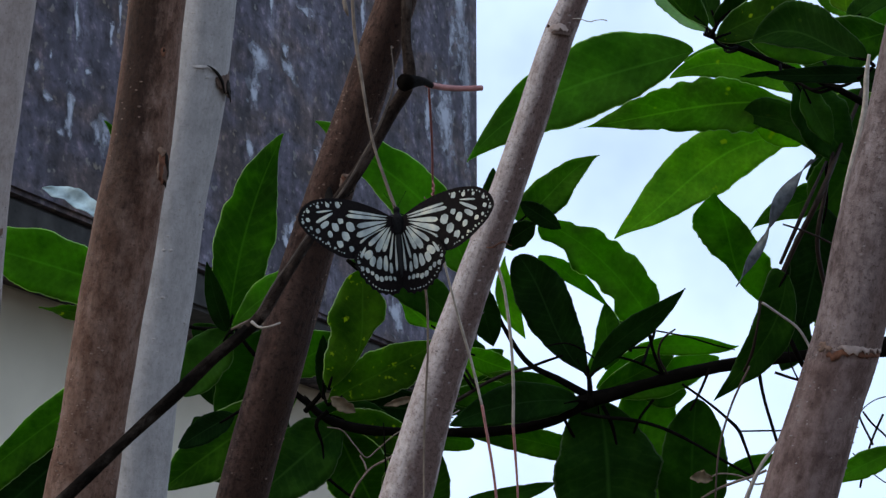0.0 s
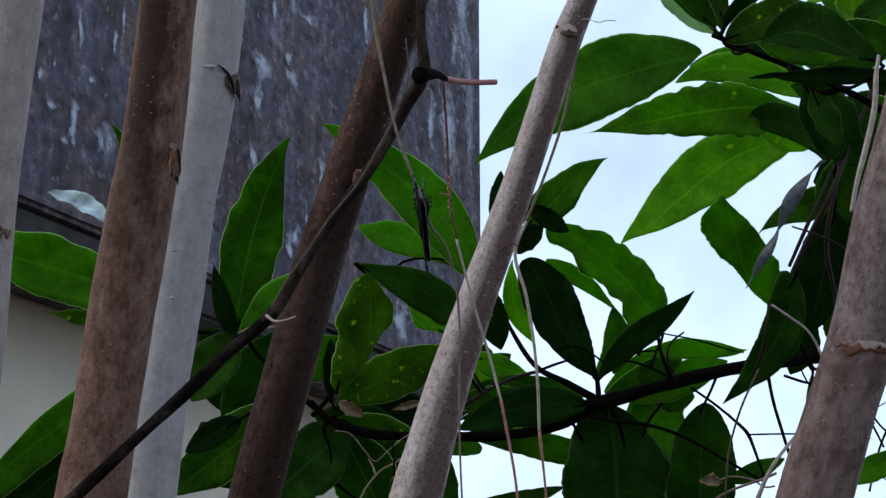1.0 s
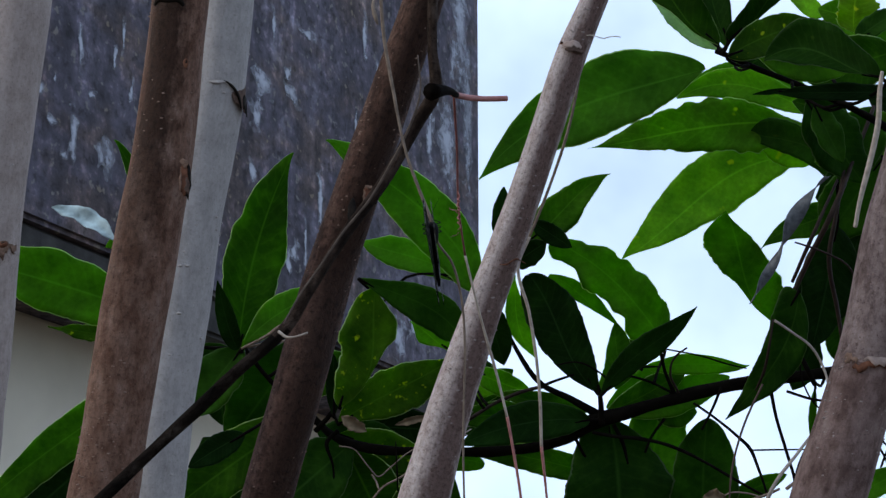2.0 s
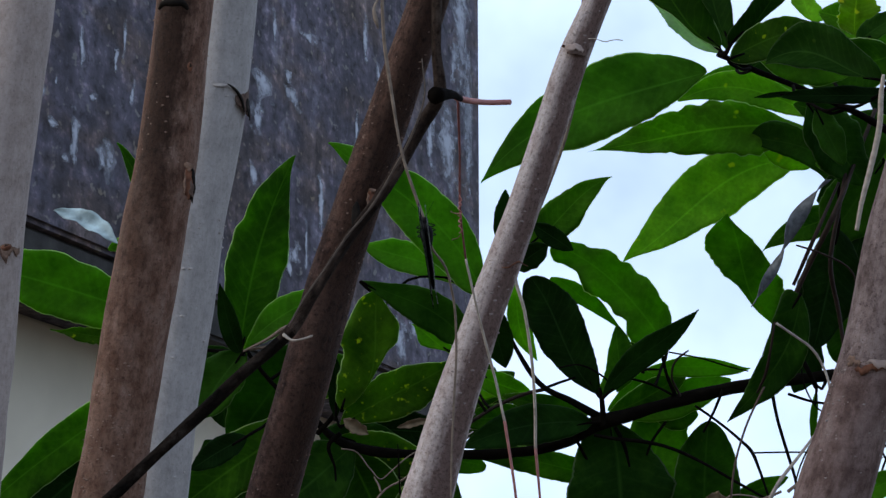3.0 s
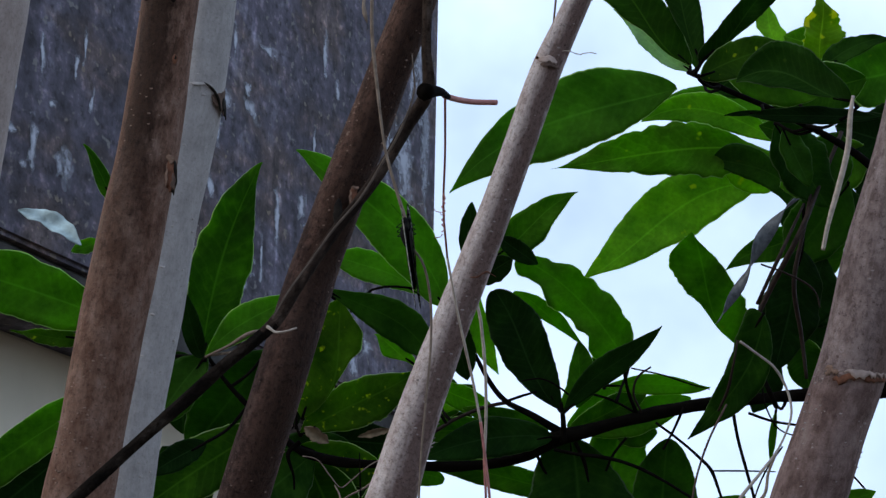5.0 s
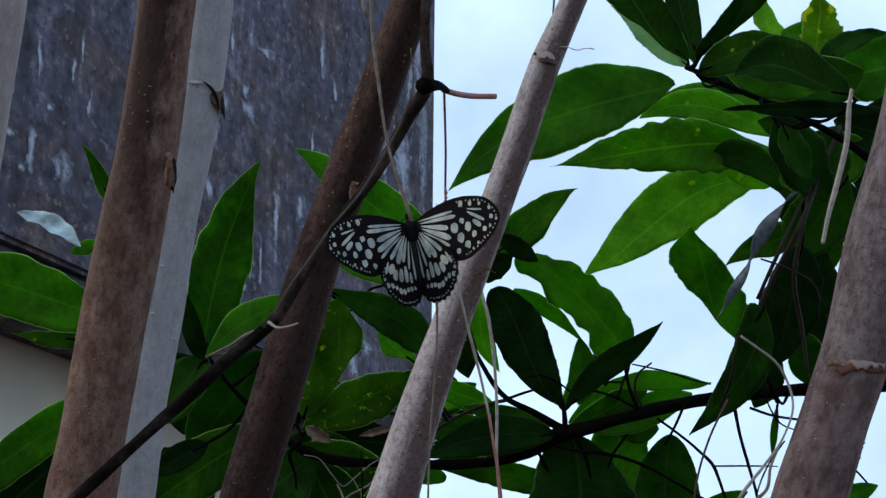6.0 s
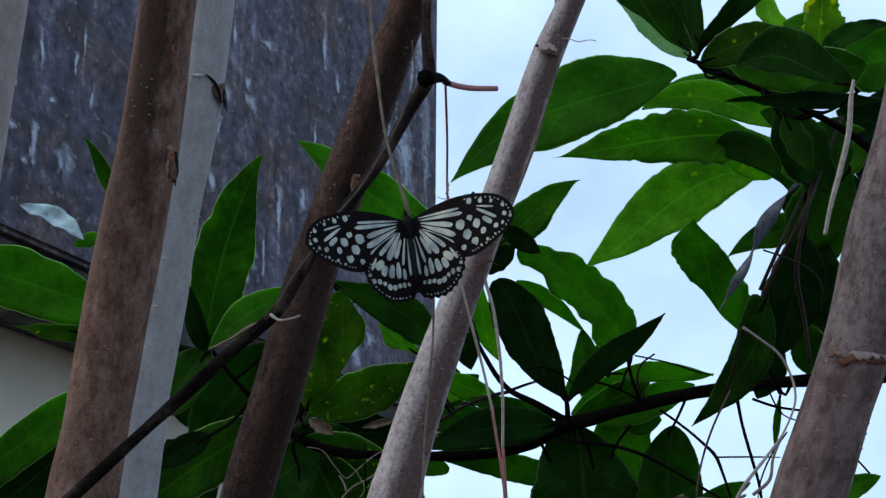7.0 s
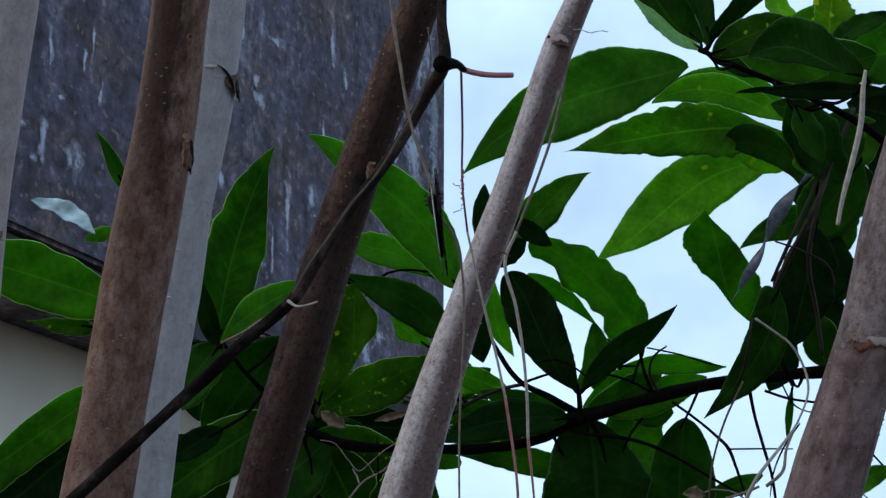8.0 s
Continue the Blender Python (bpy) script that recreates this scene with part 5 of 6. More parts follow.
leaf(mango_tree, (-0.2319, 1.4726, 1.8516), (-0.2833, 1.4697, 1.8556), (0.0070, 0.0070), LEAF_SPOTTED, bow=0.0014, sweep=0.0008, peaks=(0.35, 0.30), tips=(1.41, 1.77), ragged=0.9, teeth=1.0, roll=15, joint=(-0.2090, 1.4696, 1.8561))
leaf(mango_tree, (-0.2130, 1.4503, 1.8072), (-0.3315, 1.4511, 1.7119), (0.0160, 0.0150), LEAF, bow=-0.0045, sweep=0.0008, peaks=(0.58, 0.30), tips=(0.35, 1.37), ragged=0.3, roll=-8, joint=(-0.2139, 1.4800, 1.8144))
leaf(mango_tree, (-0.2407, 1.5096, 1.7782), (-0.3270, 1.5085, 1.7002), 0.0229, LEAF_DARK_SHADED, joint=(-0.2416, 1.5060, 1.7826))
leaf(mango_tree, (-0.0647, 1.4898, 1.7752), (-0.1260, 1.4830, 1.7196), 0.0250, LEAF_MID, roll=10)
leaf(mango_tree, (-0.0717, 1.5101, 1.7762), (-0.0387, 1.5266, 1.7102), 0.0239, LEAF, joint=(-0.0687, 1.4897, 1.7756))
leaf(mango_tree, (-0.0768, 1.5280, 1.7872), (-0.0079, 1.5341, 1.7629), 0.0150, LEAF_SPOTTED, joint=(-0.0764, 1.4890, 1.7782))
leaf(mango_tree, (-0.0355, 1.5494, 1.7842), (-0.0609, 1.5606, 1.7390), 0.0186, LEAF_DARK_SHADED)
leaf(mango_tree, (0.0088, 1.4752, 1.8362), (-0.0237, 1.4689, 1.8590), (0.0082, 0.0080), LEAF_YOUNG, bow=0.0001, sweep=0.0008, peaks=(0.64, 0.49), tips=(2.20, 1.09), ragged=0.3, joint=(0.0299, 1.4842, 1.7976))
leaf(mango_tree, (-0.0760, 1.4457, 1.7864), (-0.0760, 1.4352, 1.8287), 0.0055, LEAF_DARK_SHADED, joint=(-0.0778, 1.4646, 1.7936))
leaf(mango_tree, (-0.0367, 1.5246, 1.7182), (0.0058, 1.5138, 1.7614), 0.0181, LEAF, bow=0.0008, roll=10, joint=(-0.0777, 1.4889, 1.7374))
leaf(mango_tree, (-0.0199, 1.5692, 1.7847), (0.0314, 1.5705, 1.7702), (0.0092, 0.0094), LEAF, bow=-0.0022, sweep=-0.0016, peaks=(0.34, 0.60), tips=(0.57, 0.45), ragged=0.3)
leaf(mango_tree, (-0.1666, 1.5325, 1.8519), (-0.1645, 1.5463, 1.7965), 0.0173, LEAF_MID, bow=0.0004)
leaf(mango_tree, (-0.1117, 1.5402, 1.8211), (-0.0672, 1.5340, 1.8457), 0.0173, LEAF, bow=0.0004)
leaf(mango_tree, (-0.1232, 1.5744, 1.8491), (-0.1319, 1.5859, 1.8028), 0.0195, LEAF_DARK_SHADED)
leaf(mango_tree, (-0.1008, 1.6465, 1.8079), (-0.0288, 1.6498, 1.7948), 0.0194, LEAF_DARK_SHADED, bow=-0.0014)
leaf(mango_tree, (-0.0656, 1.6652, 1.8154), (0.0073, 1.6663, 1.8110), 0.0155, LEAF_DARK_SHADED)
leaf(mango_tree, (-0.0996, 1.6342, 1.7746), (-0.0107, 1.6364, 1.7660), 0.0222, LEAF_DARK_SHADED)
leaf(mango_tree, (-0.1638, 1.6411, 1.8298), (-0.1188, 1.6563, 1.7686), 0.0243, LEAF_DARK_SHADED)
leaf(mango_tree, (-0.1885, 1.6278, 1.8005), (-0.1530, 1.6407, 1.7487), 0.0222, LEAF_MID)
leaf(mango_tree, (0.3400, 1.4942, 1.7574), (0.2871, 1.5001, 1.7337), 0.0094, LEAF, bow=-0.0012, roll=10)
leaf(mango_tree, (0.2757, 1.5298, 1.8214), (0.2723, 1.5389, 1.7847), 0.0029, LEAF, bow=-0.0004, joint=(0.2749, 1.4780, 1.8226))
leaf(mango_tree, (0.2925, 1.5161, 1.8765), (0.3009, 1.5262, 1.8357), 0.0147, LEAF, bow=-0.0004)
leaf(mango_tree, (0.2810, 1.5495, 1.8661), (0.2639, 1.5599, 1.8246), 0.0120, LEAF_DARK_SHADED, bow=0.0009)
leaf(mango_tree, (0.4168, 1.8500, 2.2184), (0.3514, 1.8500, 2.2393), 0.0197, LEAF_YOUNG, bow=-0.0006)
leaf(mango_tree, (0.4463, 1.7000, 2.1511), (0.3556, 1.6800, 2.1434), (0.0294, 0.0286), LEAF_FRESH, bow=0.0025, sweep=-0.0042, peaks=(0.45, 0.48), tips=(1.22, 0.99), ragged=0.3)
leaf(mango_tree, (0.3184, 1.5670, 2.0443), (0.2739, 1.5643, 2.0550), 0.0107, LEAF)
leaf(mango_tree, (0.3979, 1.5497, 2.0310), (0.3298, 1.5450, 2.0497), 0.0206, LEAF_DARK_SHADED, bow=-0.0004)
leaf(mango_tree, (0.3984, 1.5611, 2.0680), (0.3495, 1.5670, 2.0443), 0.0182, LEAF_DARK_SHADED, bow=-0.0004)
leaf(mango_tree, (0.4051, 1.5788, 1.9968), (0.3450, 1.5720, 2.0240), 0.0222, LEAF_DARK_SHADED)
leaf(mango_tree, (0.2119, 1.5596, 1.7431), (0.2563, 1.5553, 1.7604), 0.0072, LEAF, bow=-0.0004)
leaf(mango_tree, (0.1458, 1.5797, 1.8281), (0.2021, 1.5809, 1.8230), 0.0100, LEAF, bow=-0.0004)
leaf(mango_tree, (0.2893, 1.5166, 1.9155), (0.2626, 1.5233, 1.8888), 0.0102, LEAF_DARK_SHADED, bow=-0.0008)
leaf(mango_tree, (0.0134, 1.5826, 1.8163), (0.0538, 1.5757, 1.8441), 0.0104, LEAF, bow=0.0009)
leaf(mango_tree, (0.0048, 1.6074, 1.7996), (0.0531, 1.6007, 1.8264), 0.0114, LEAF_MID)
leaf(mango_tree, (0.0202, 1.5930, 1.8571), (0.0422, 1.5983, 1.8358), 0.0088, LEAF_MID)
leaf(mango_tree, (0.0850, 1.5901, 1.7860), (0.0416, 1.5917, 1.7797), 0.0091, LEAF_MID, bow=-0.0004)
leaf(mango_tree, (0.1261, 1.6000, 1.8179), (0.1855, 1.6000, 1.8557), 0.0125, LEAF_FRESH, roll=6)
leaf(mango_tree, (0.1317, 1.5800, 1.8290), (0.1465, 1.5700, 1.8686), 0.0093, LEAF, roll=6)
leaf(mango_tree, (0.1891, 1.6200, 1.8270), (0.1540, 1.6200, 1.8469), 0.0072, LEAF, roll=6)
leaf(mango_tree, (-0.1829, 1.5600, 1.8615), (-0.1433, 1.5600, 1.8222), 0.0148, LEAF_MID, roll=6)
bm = bmesh.new()
prev = None
for i in range(25):
    s = i / 24
    c = Vector((0.2415, 1.2600, 1.9069)).lerp(Vector((0.1911, 1.2700, 1.8285)), s) + Vector((-0.003 * math.sin(math.pi * s), 0, 0.004 * math.sin(6 * s)))
    w = 0.0046 * math.sin(math.pi * min(1, 0.08 + s * 0.92)) ** 0.7 + 0.0006
    a = 0.4 + 8.0 * s
    d = Vector((math.cos(a), math.sin(a), 0.25)) * w
    row = [bm.verts.new(c - d - Vector(mango_tree.location)), bm.verts.new(c + Vector((0, 0.002, 0)) - Vector(mango_tree.location)), bm.verts.new(c + d - Vector(mango_tree.location))]
    if prev:
        for k in (0, 1):
            bm.faces.new((prev[k], row[k], row[k + 1], prev[k + 1]))
    prev = row
ob = part("leaf", bm, DRY_LEAF, mango_tree, "dry grey twisted leaf")
ob.modifiers.new("thick", "SOLIDIFY").thickness = 0.0005
leaf(mango_tree, (-0.2296, 1.4257, 1.9083), (-0.2765, 1.4297, 1.9334), 0.0068, PALE_SCRAP, cup=0.6, ragged=0.96, roll=30, bow=-0.004, label="pale dry crumpled leaf")
leaf(mango_tree, (-0.2177, 1.4442, 1.9167), (-0.2383, 1.4364, 1.9065), 0.0056, LEAF, roll=10)

# ---------------------------------------------------------------- hanging rootlets and twigs
dark_shrub = thing("shrub", (-0.2940, 0.7145, 0.0000), "thin blackish bare shrub stem with side stubs", "shrub")
shrub_stem = stem("shrub_stem", [((-0.0098, 0.4339, 2.0951), 0.0014), ((-0.0017, 0.6535, 1.8227), 0.0014), ((-0.0012, 0.6684, 1.8041), 0.0018), ((-0.0012, 0.6735, 1.7836), 0.0018), ((-0.0004, 0.6768, 1.7705), 0.0024), ((-0.0065, 0.6795, 1.7593), 0.0020), ((-0.0180, 0.6796, 1.7384), 0.0018), ((-0.0311, 0.6792, 1.7195), 0.0018), ((-0.0419, 0.6738, 1.6999), 0.0017), ((-0.0490, 0.6718, 1.6871), 0.0018), ((-0.0634, 0.6700, 1.6735), 0.0018), ((-0.0794, 0.6689, 1.6575), 0.0018), ((-0.0916, 0.6668, 1.6453), 0.0018), ((-0.1026, 0.6645, 1.6337), 0.0019), ((-0.1846, 0.6476, 1.5478), 0.0021), ((-0.2735, 0.6845, 1.1337), 0.0023), ((-0.2940, 0.7145, -0.0300), 0.0033)], BARK_SHRUB, dark_shrub, "", 14, 8, 0.30, 0.30, 5.0)
shrub_stem.data.materials.append(BARK_TWIG)
for p in shrub_stem.data.polygons:
    if p.center.z > 1.685 + 0.004 * noise.noise(p.center * 300):
        p.material_index = 1
stem("side_stub", [((-0.0505, 0.6623, 1.6840), 0.0005), ((-0.0470, 0.6578, 1.6812), 0.00035), ((-0.0433, 0.6557, 1.6814), 0.0003), ((-0.0407, 0.6555, 1.6823), 0.0003)], TWIG_PALE, dark_shrub, "short pale broken side stub", 8, 4, 0.2, 0.3)
stem("side_twig", [((-0.0017, 0.6675, 1.7665), 0.0029), ((0.0031, 0.6769, 1.7700), 0.0016), ((0.0071, 0.6963, 1.7748), 0.0010)], TWIG_DARK, dark_shrub, "", 9, 4)
stem("red_shoot", [((0.0055, 0.6914, 1.7736), 0.0010), ((0.0112, 0.7060, 1.7771), 0.0010), ((0.0175, 0.7157, 1.7798), 0.0010), ((0.0250, 0.7204, 1.7815), 0.0010)], ROOT_RED, dark_shrub, "reddish cut shoot", 8, 5, 0.08)
stem("climbing_stem", [((-0.0061, 0.6635, 1.7781), 0.0002), ((-0.0053, 0.6629, 1.7640), 0.0003), ((-0.0087, 0.6654, 1.7540), 0.0004), ((-0.0158, 0.6678, 1.7403), 0.0004), ((-0.0225, 0.6686, 1.7289), 0.0004), ((-0.0302, 0.6699, 1.7195), 0.0004), ((-0.0379, 0.6678, 1.7071), 0.0003), ((-0.0441, 0.6652, 1.6970), 0.0003), ((-0.0490, 0.6616, 1.6865), 0.0002)], ROOT_DARK, dark_shrub, "thin tan stem climbing along the shrub")
pale_twig = thing("bare_twig", (0.2342, 1.4122, 1.5902), "thin pale bent dead twig", "twig")
pale_twig.location.z = 0
stem("twig_stem", [((0.2192, 1.3514, 1.8341), 0.0008), ((0.2312, 1.3534, 1.8261), 0.0008), ((0.2424, 1.3554, 1.8181), 0.0008), ((0.2510, 1.3588, 1.8043), 0.0008), ((0.2526, 1.3528, 1.7874), 0.0008), ((0.2448, 1.3476, 1.7667), 0.0008), ((0.2274, 1.3328, 1.7434), 0.0010), ((0.2120, 1.3272, 1.7245), 0.0012), ((0.1969, 1.3358, 1.6902), 0.0018), ((0.174, 1.412, 0.6), 0.004), ((0.214, 1.412, -0.02), 0.006)], TWIG_PALE, pale_twig, "", 9, 6, 0.15, 0.2)
stem("side_shoot", [((0.2419, 1.3489, 1.7613), 0.0009), ((0.2346, 1.3426, 1.7455), 0.0009), ((0.2303, 1.3361, 1.7300), 0.0011), ((0.2193, 1.3333, 1.7205), 0.0011)], ROOT_DULL, pale_twig)
butterfly_rootlet = thing("hanging_rootlet", (-0.0197, 0.6516, 1.8300), "thin tan rootlet from which the butterfly hangs", "rootlet", "hanging rootlets")
stem("strand", [((-0.0197, 0.6516, 1.8300), 0.0005), ((-0.0194, 0.6564, 1.8041), 0.0005), ((-0.0186, 0.6586, 1.7829), 0.0006), ((-0.0159, 0.6593, 1.7634), 0.0006), ((-0.0121, 0.6613, 1.7426), 0.0006), ((-0.0078, 0.6626, 1.7294), 0.0006), ((-0.0047, 0.6637, 1.7205), 0.0006), ((-0.0028, 0.6674, 1.7141), 0.0004), ((0.0012, 0.6707, 1.7090), 0.0004), ((0.0040, 0.6751, 1.6998), 0.0004), ((0.0051, 0.6791, 1.6835), 0.0004), ((0.0043, 0.6836, 1.6653), 0.0004), ((0.0036, 0.6872, 1.6508), 0.0004), ((0.0035, 0.6971, 1.6109), 0.0003)], ROOT_DULL, butterfly_rootlet, "", 8, 8, 0.15, 0.35)
stem("frayed_end", [((-0.0206, 0.6580, 1.7977), 0.0003), ((-0.0218, 0.6525, 1.7907), 0.0006), ((-0.0210, 0.6514, 1.7867), 0.0007), ((-0.0203, 0.6520, 1.7845), 0.0002)], ROOT_DULL, butterfly_rootlet)
fork_rootlet_top = (0.0060, 0.7011, 1.7763)
fork_rootlet = thing("hanging_rootlet", fork_rootlet_top, "thin reddish tan rootlet hanging from the shrub fork", "rootlet", "hanging rootlets")
stem("strand", [((0.0060, 0.7011, 1.7763), 0.0004), ((0.0075, 0.7155, 1.7598), 0.0004), ((0.0085, 0.7252, 1.7415), 0.0004), ((0.0111, 0.7340, 1.7269), 0.0004)], ROOT_RUST, fork_rootlet, "", 7, 8, 0.12, 0.3)
stem("strand", [((0.0111, 0.7340, 1.7269), 0.0004), ((0.0161, 0.7434, 1.7101), 0.0004), ((0.0199, 0.7513, 1.6990), 0.0005), ((0.0238, 0.7592, 1.6879), 0.0005), ((0.0278, 0.7628, 1.6733), 0.0005)], ROOT_TAN, fork_rootlet, "", 7, 8, 0.12, 0.3)
stem("strand", [((0.0278, 0.7628, 1.6733), 0.0005), ((0.0294, 0.7648, 1.6656), 0.0005), ((0.0336, 0.7703, 1.6433), 0.0005), ((0.0357, 0.7774, 1.6149), 0.0005)], ROOT_RED, fork_rootlet, "", 7, 8, 0.12, 0.3)
far_rootlet_top = (0.0993, 1.2042, 2.0525)
far_rootlet = thing("hanging_rootlet", far_rootlet_top, "long tan rootlet hanging over the slim stem", "rootlet", "hanging rootlets")
stem("strand", [((0.0993, 1.2042, 2.0525), 0.0007), ((0.0972, 1.2194, 1.9914), 0.0007), ((0.0965, 1.2254, 1.9676), 0.0009), ((0.0902, 1.2338, 1.9337), 0.0009), ((0.0790, 1.2423, 1.8997), 0.0009), ((0.0651, 1.2508, 1.8658), 0.0009)], ROOT_DULL, far_rootlet, "", 7, 8, 0.12, 0.3)
stem("strand", [((0.0651, 1.2508, 1.8658), 0.0009), ((0.0581, 1.2550, 1.8488), 0.0010), ((0.0644, 1.2618, 1.8217), 0.0010), ((0.0703, 1.2719, 1.7810), 0.0011), ((0.0713, 1.2753, 1.7674), 0.0010), ((0.0720, 1.2821, 1.7403), 0.0009)], ROOT_TAN, far_rootlet, "", 7, 8, 0.12, 0.3)
stem("strand", [((0.0720, 1.2821, 1.7403), 0.0009), ((0.0755, 1.2905, 1.7063), 0.0007), ((0.0783, 1.3041, 1.6520), 0.0007)], ROOT_RED, far_rootlet, "", 7, 8, 0.12, 0.3)
right_rootlet_top = (0.2735, 1.2357, 1.9674)
right_rootlet = thing("hanging_rootlet", right_rootlet_top, "pale thick rootlet hanging beside the stout sapling", "rootlet", "hanging rootlets")
stem("strand", [((0.2735, 1.2357, 1.9674), 0.0009), ((0.2721, 1.2383, 1.9572), 0.0014), ((0.2710, 1.2434, 1.9367), 0.0017), ((0.2657, 1.2494, 1.9127), 0.0018), ((0.2594, 1.2553, 1.8888), 0.0017), ((0.2566, 1.2592, 1.8734), 0.0014)], ROOT_TAN, right_rootlet, "", 7, 8, 0.12, 0.3)
corner_rootlet_top = (0.2080, 1.3418, 1.7899)
corner_rootlet = thing("hanging_rootlet", corner_rootlet_top, "thin dim brown rootlet above the twigs", "rootlet", "hanging rootlets")
stem("strand", [((0.2080, 1.3418, 1.7899), 0.0006), ((0.1969, 1.3476, 1.7667), 0.0007), ((0.1895, 1.3534, 1.7434), 0.0007), ((0.1851, 1.3659, 1.6933), 0.0007)], ROOT_DIM, corner_rootlet, "", 7, 8, 0.12, 0.3)
low_twig = thing("bare_twig", (-0.0531, 1.3962, 0), "tangle of thin pale dead twigs", "twig")
stem("twig_stem", [((-0.0671, 1.3514, 1.7513), 0.00031), ((-0.0586, 1.3518, 1.7499), 0.00037), ((-0.0487, 1.3545, 1.7391), 0.00043), ((-0.0413, 1.3563, 1.7320), 0.00043), ((-0.0347, 1.3550, 1.7370), 0.00043), ((-0.0236, 1.3527, 1.7463), 0.00043), ((-0.0071, 1.3607, 1.7557), 0.00031)], ROOT_DULL, low_twig, "", 7, 5, 0.15, 0.2)
stem("twig_stem", [((-0.0132, 1.3430, 1.7438), 0.00031), ((-0.0253, 1.3461, 1.7313), 0.00062), ((-0.0381, 1.3479, 1.7242), 0.00062), ((-0.0472, 1.3505, 1.7136), 0.00074), ((-0.0631, 1.3962, 0.7), 0.003), ((-0.0531, 1.3962, -0.02), 0.005)], ROOT_DULL, low_twig, "", 7, 5, 0.15, 0.2)
stem("twig_stem", [((-0.0456, 1.3509, 1.7327), 0.00043), ((-0.0426, 1.3502, 1.7275), 0.00062), ((-0.0410, 1.3483, 1.7225), 0.00062)], ROOT_DULL, low_twig)
stem("twig_stem", [((-0.0088, 1.3539, 1.7416), 0.0005), ((0.0059, 1.3607, 1.7557), 0.0005), ((0.0191, 1.3686, 1.7651), 0.0004)], TWIG_PALE, low_twig)
stem("twig_stem", [((-0.0283, 1.3388, 1.7194), 0.0005), ((-0.0291, 1.3344, 1.7371), 0.0005), ((-0.0298, 1.3309, 1.7512), 0.0004)], TWIG_DARK, low_twig)
leaf(mango_tree, (-0.0699, 1.4259, 1.7832), (-0.0523, 1.4285, 1.7730), 0.0047, DRY_BROWN, ragged=1.20, cup=0.8, label="small dry brown curled leaf")
leaf(mango_tree, (-0.0328, 1.4274, 1.7775), (-0.0094, 1.4259, 1.7832), 0.0027, DRY_BROWN, ragged=1.20, cup=0.8, label="small dry brown curled leaf")
stem("leaf_stalk", [((-0.1411, 1.4441, 1.8345), 0.0008), ((-0.1243, 1.4323, 1.8402), 0.0010), ((-0.1069, 1.4201, 1.8478), 0.0012), ((-0.1030, 1.4199, 1.8489), 0.0008)], ROOT_DULL, mango_tree, "dull tan leaf stalk")
stem("leaf_stalk", [((-0.1371, 1.4438, 1.8356), 0.0008), ((-0.1203, 1.4334, 1.8360), 0.0010), ((-0.1097, 1.4232, 1.8356), 0.0008)], ROOT_DULL, mango_tree, "dull tan leaf stalk")

stem("twig", [((0.3119, 1.5000, 1.7844), 0.00070), ((0.3176, 1.5000, 1.7762), 0.00070), ((0.3254, 1.5000, 1.7688), 0.00070), ((0.3351, 1.5000, 1.7577), 0.00070)], TWIG_DARK, mango_tree, "", 7, 5, 0.12, 0.25)
stem("twig", [((0.3031, 1.5000, 1.7544), 0.00040), ((0.3100, 1.5000, 1.7462), 0.00040), ((0.3197, 1.5000, 1.7372), 0.00040), ((0.3315, 1.5000, 1.7291), 0.00040)], TWIG_DARK, mango_tree, "", 7, 5, 0.12, 0.25)
stem("twig", [((0.3305, 1.5200, 1.7855), 0.00080), ((0.3221, 1.5200, 1.7679), 0.00080), ((0.3163, 1.5200, 1.7521), 0.00080), ((0.3112, 1.5200, 1.7315), 0.00080)], TWIG_DARK, mango_tree, "", 7, 5, 0.12, 0.25)
stem("twig", [((0.3396, 1.5200, 1.8001), 0.00040), ((0.3248, 1.5200, 1.7959), 0.00040), ((0.3162, 1.5200, 1.7897), 0.00040), ((0.3091, 1.5200, 1.7729), 0.00040)], TWIG_DARK, mango_tree, "", 7, 5, 0.12, 0.25)
low_tangle = thing("bare_twig", (0.2007, 1.3800, 1.7242), "curled thin tan dead twig with a dry leaf", "twig")
stem("twig_stem", [((0.1826, 1.3700, 1.7196), 0.00040), ((0.1875, 1.3700, 1.7225), 0.00050), ((0.1967, 1.3700, 1.7229), 0.00050), ((0.2059, 1.3700, 1.7207), 0.00060), ((0.2132, 1.3700, 1.7162), 0.00060), ((0.2195, 1.3700, 1.7169), 0.00060)], ROOT_DULL, low_tangle, "", 7, 5, 0.12, 0.25)
stem("twig_stem", [((0.1777, 1.3700, 1.7070), 0.00070), ((0.1890, 1.3700, 1.7133), 0.00080), ((0.2003, 1.3700, 1.7177), 0.00090), ((0.2115, 1.3700, 1.7214), 0.00090), ((0.2209, 1.3700, 1.7254), 0.00090)], ROOT_DULL, low_tangle, "", 7, 5, 0.12, 0.25)
leaf(low_tangle, (0.1855, 1.3700, 1.7192), (0.1704, 1.3700, 1.7204), 0.0042, DRY_BROWN, ragged=1.2, cup=0.9, roll=25, label="small dry brown curled leaf")


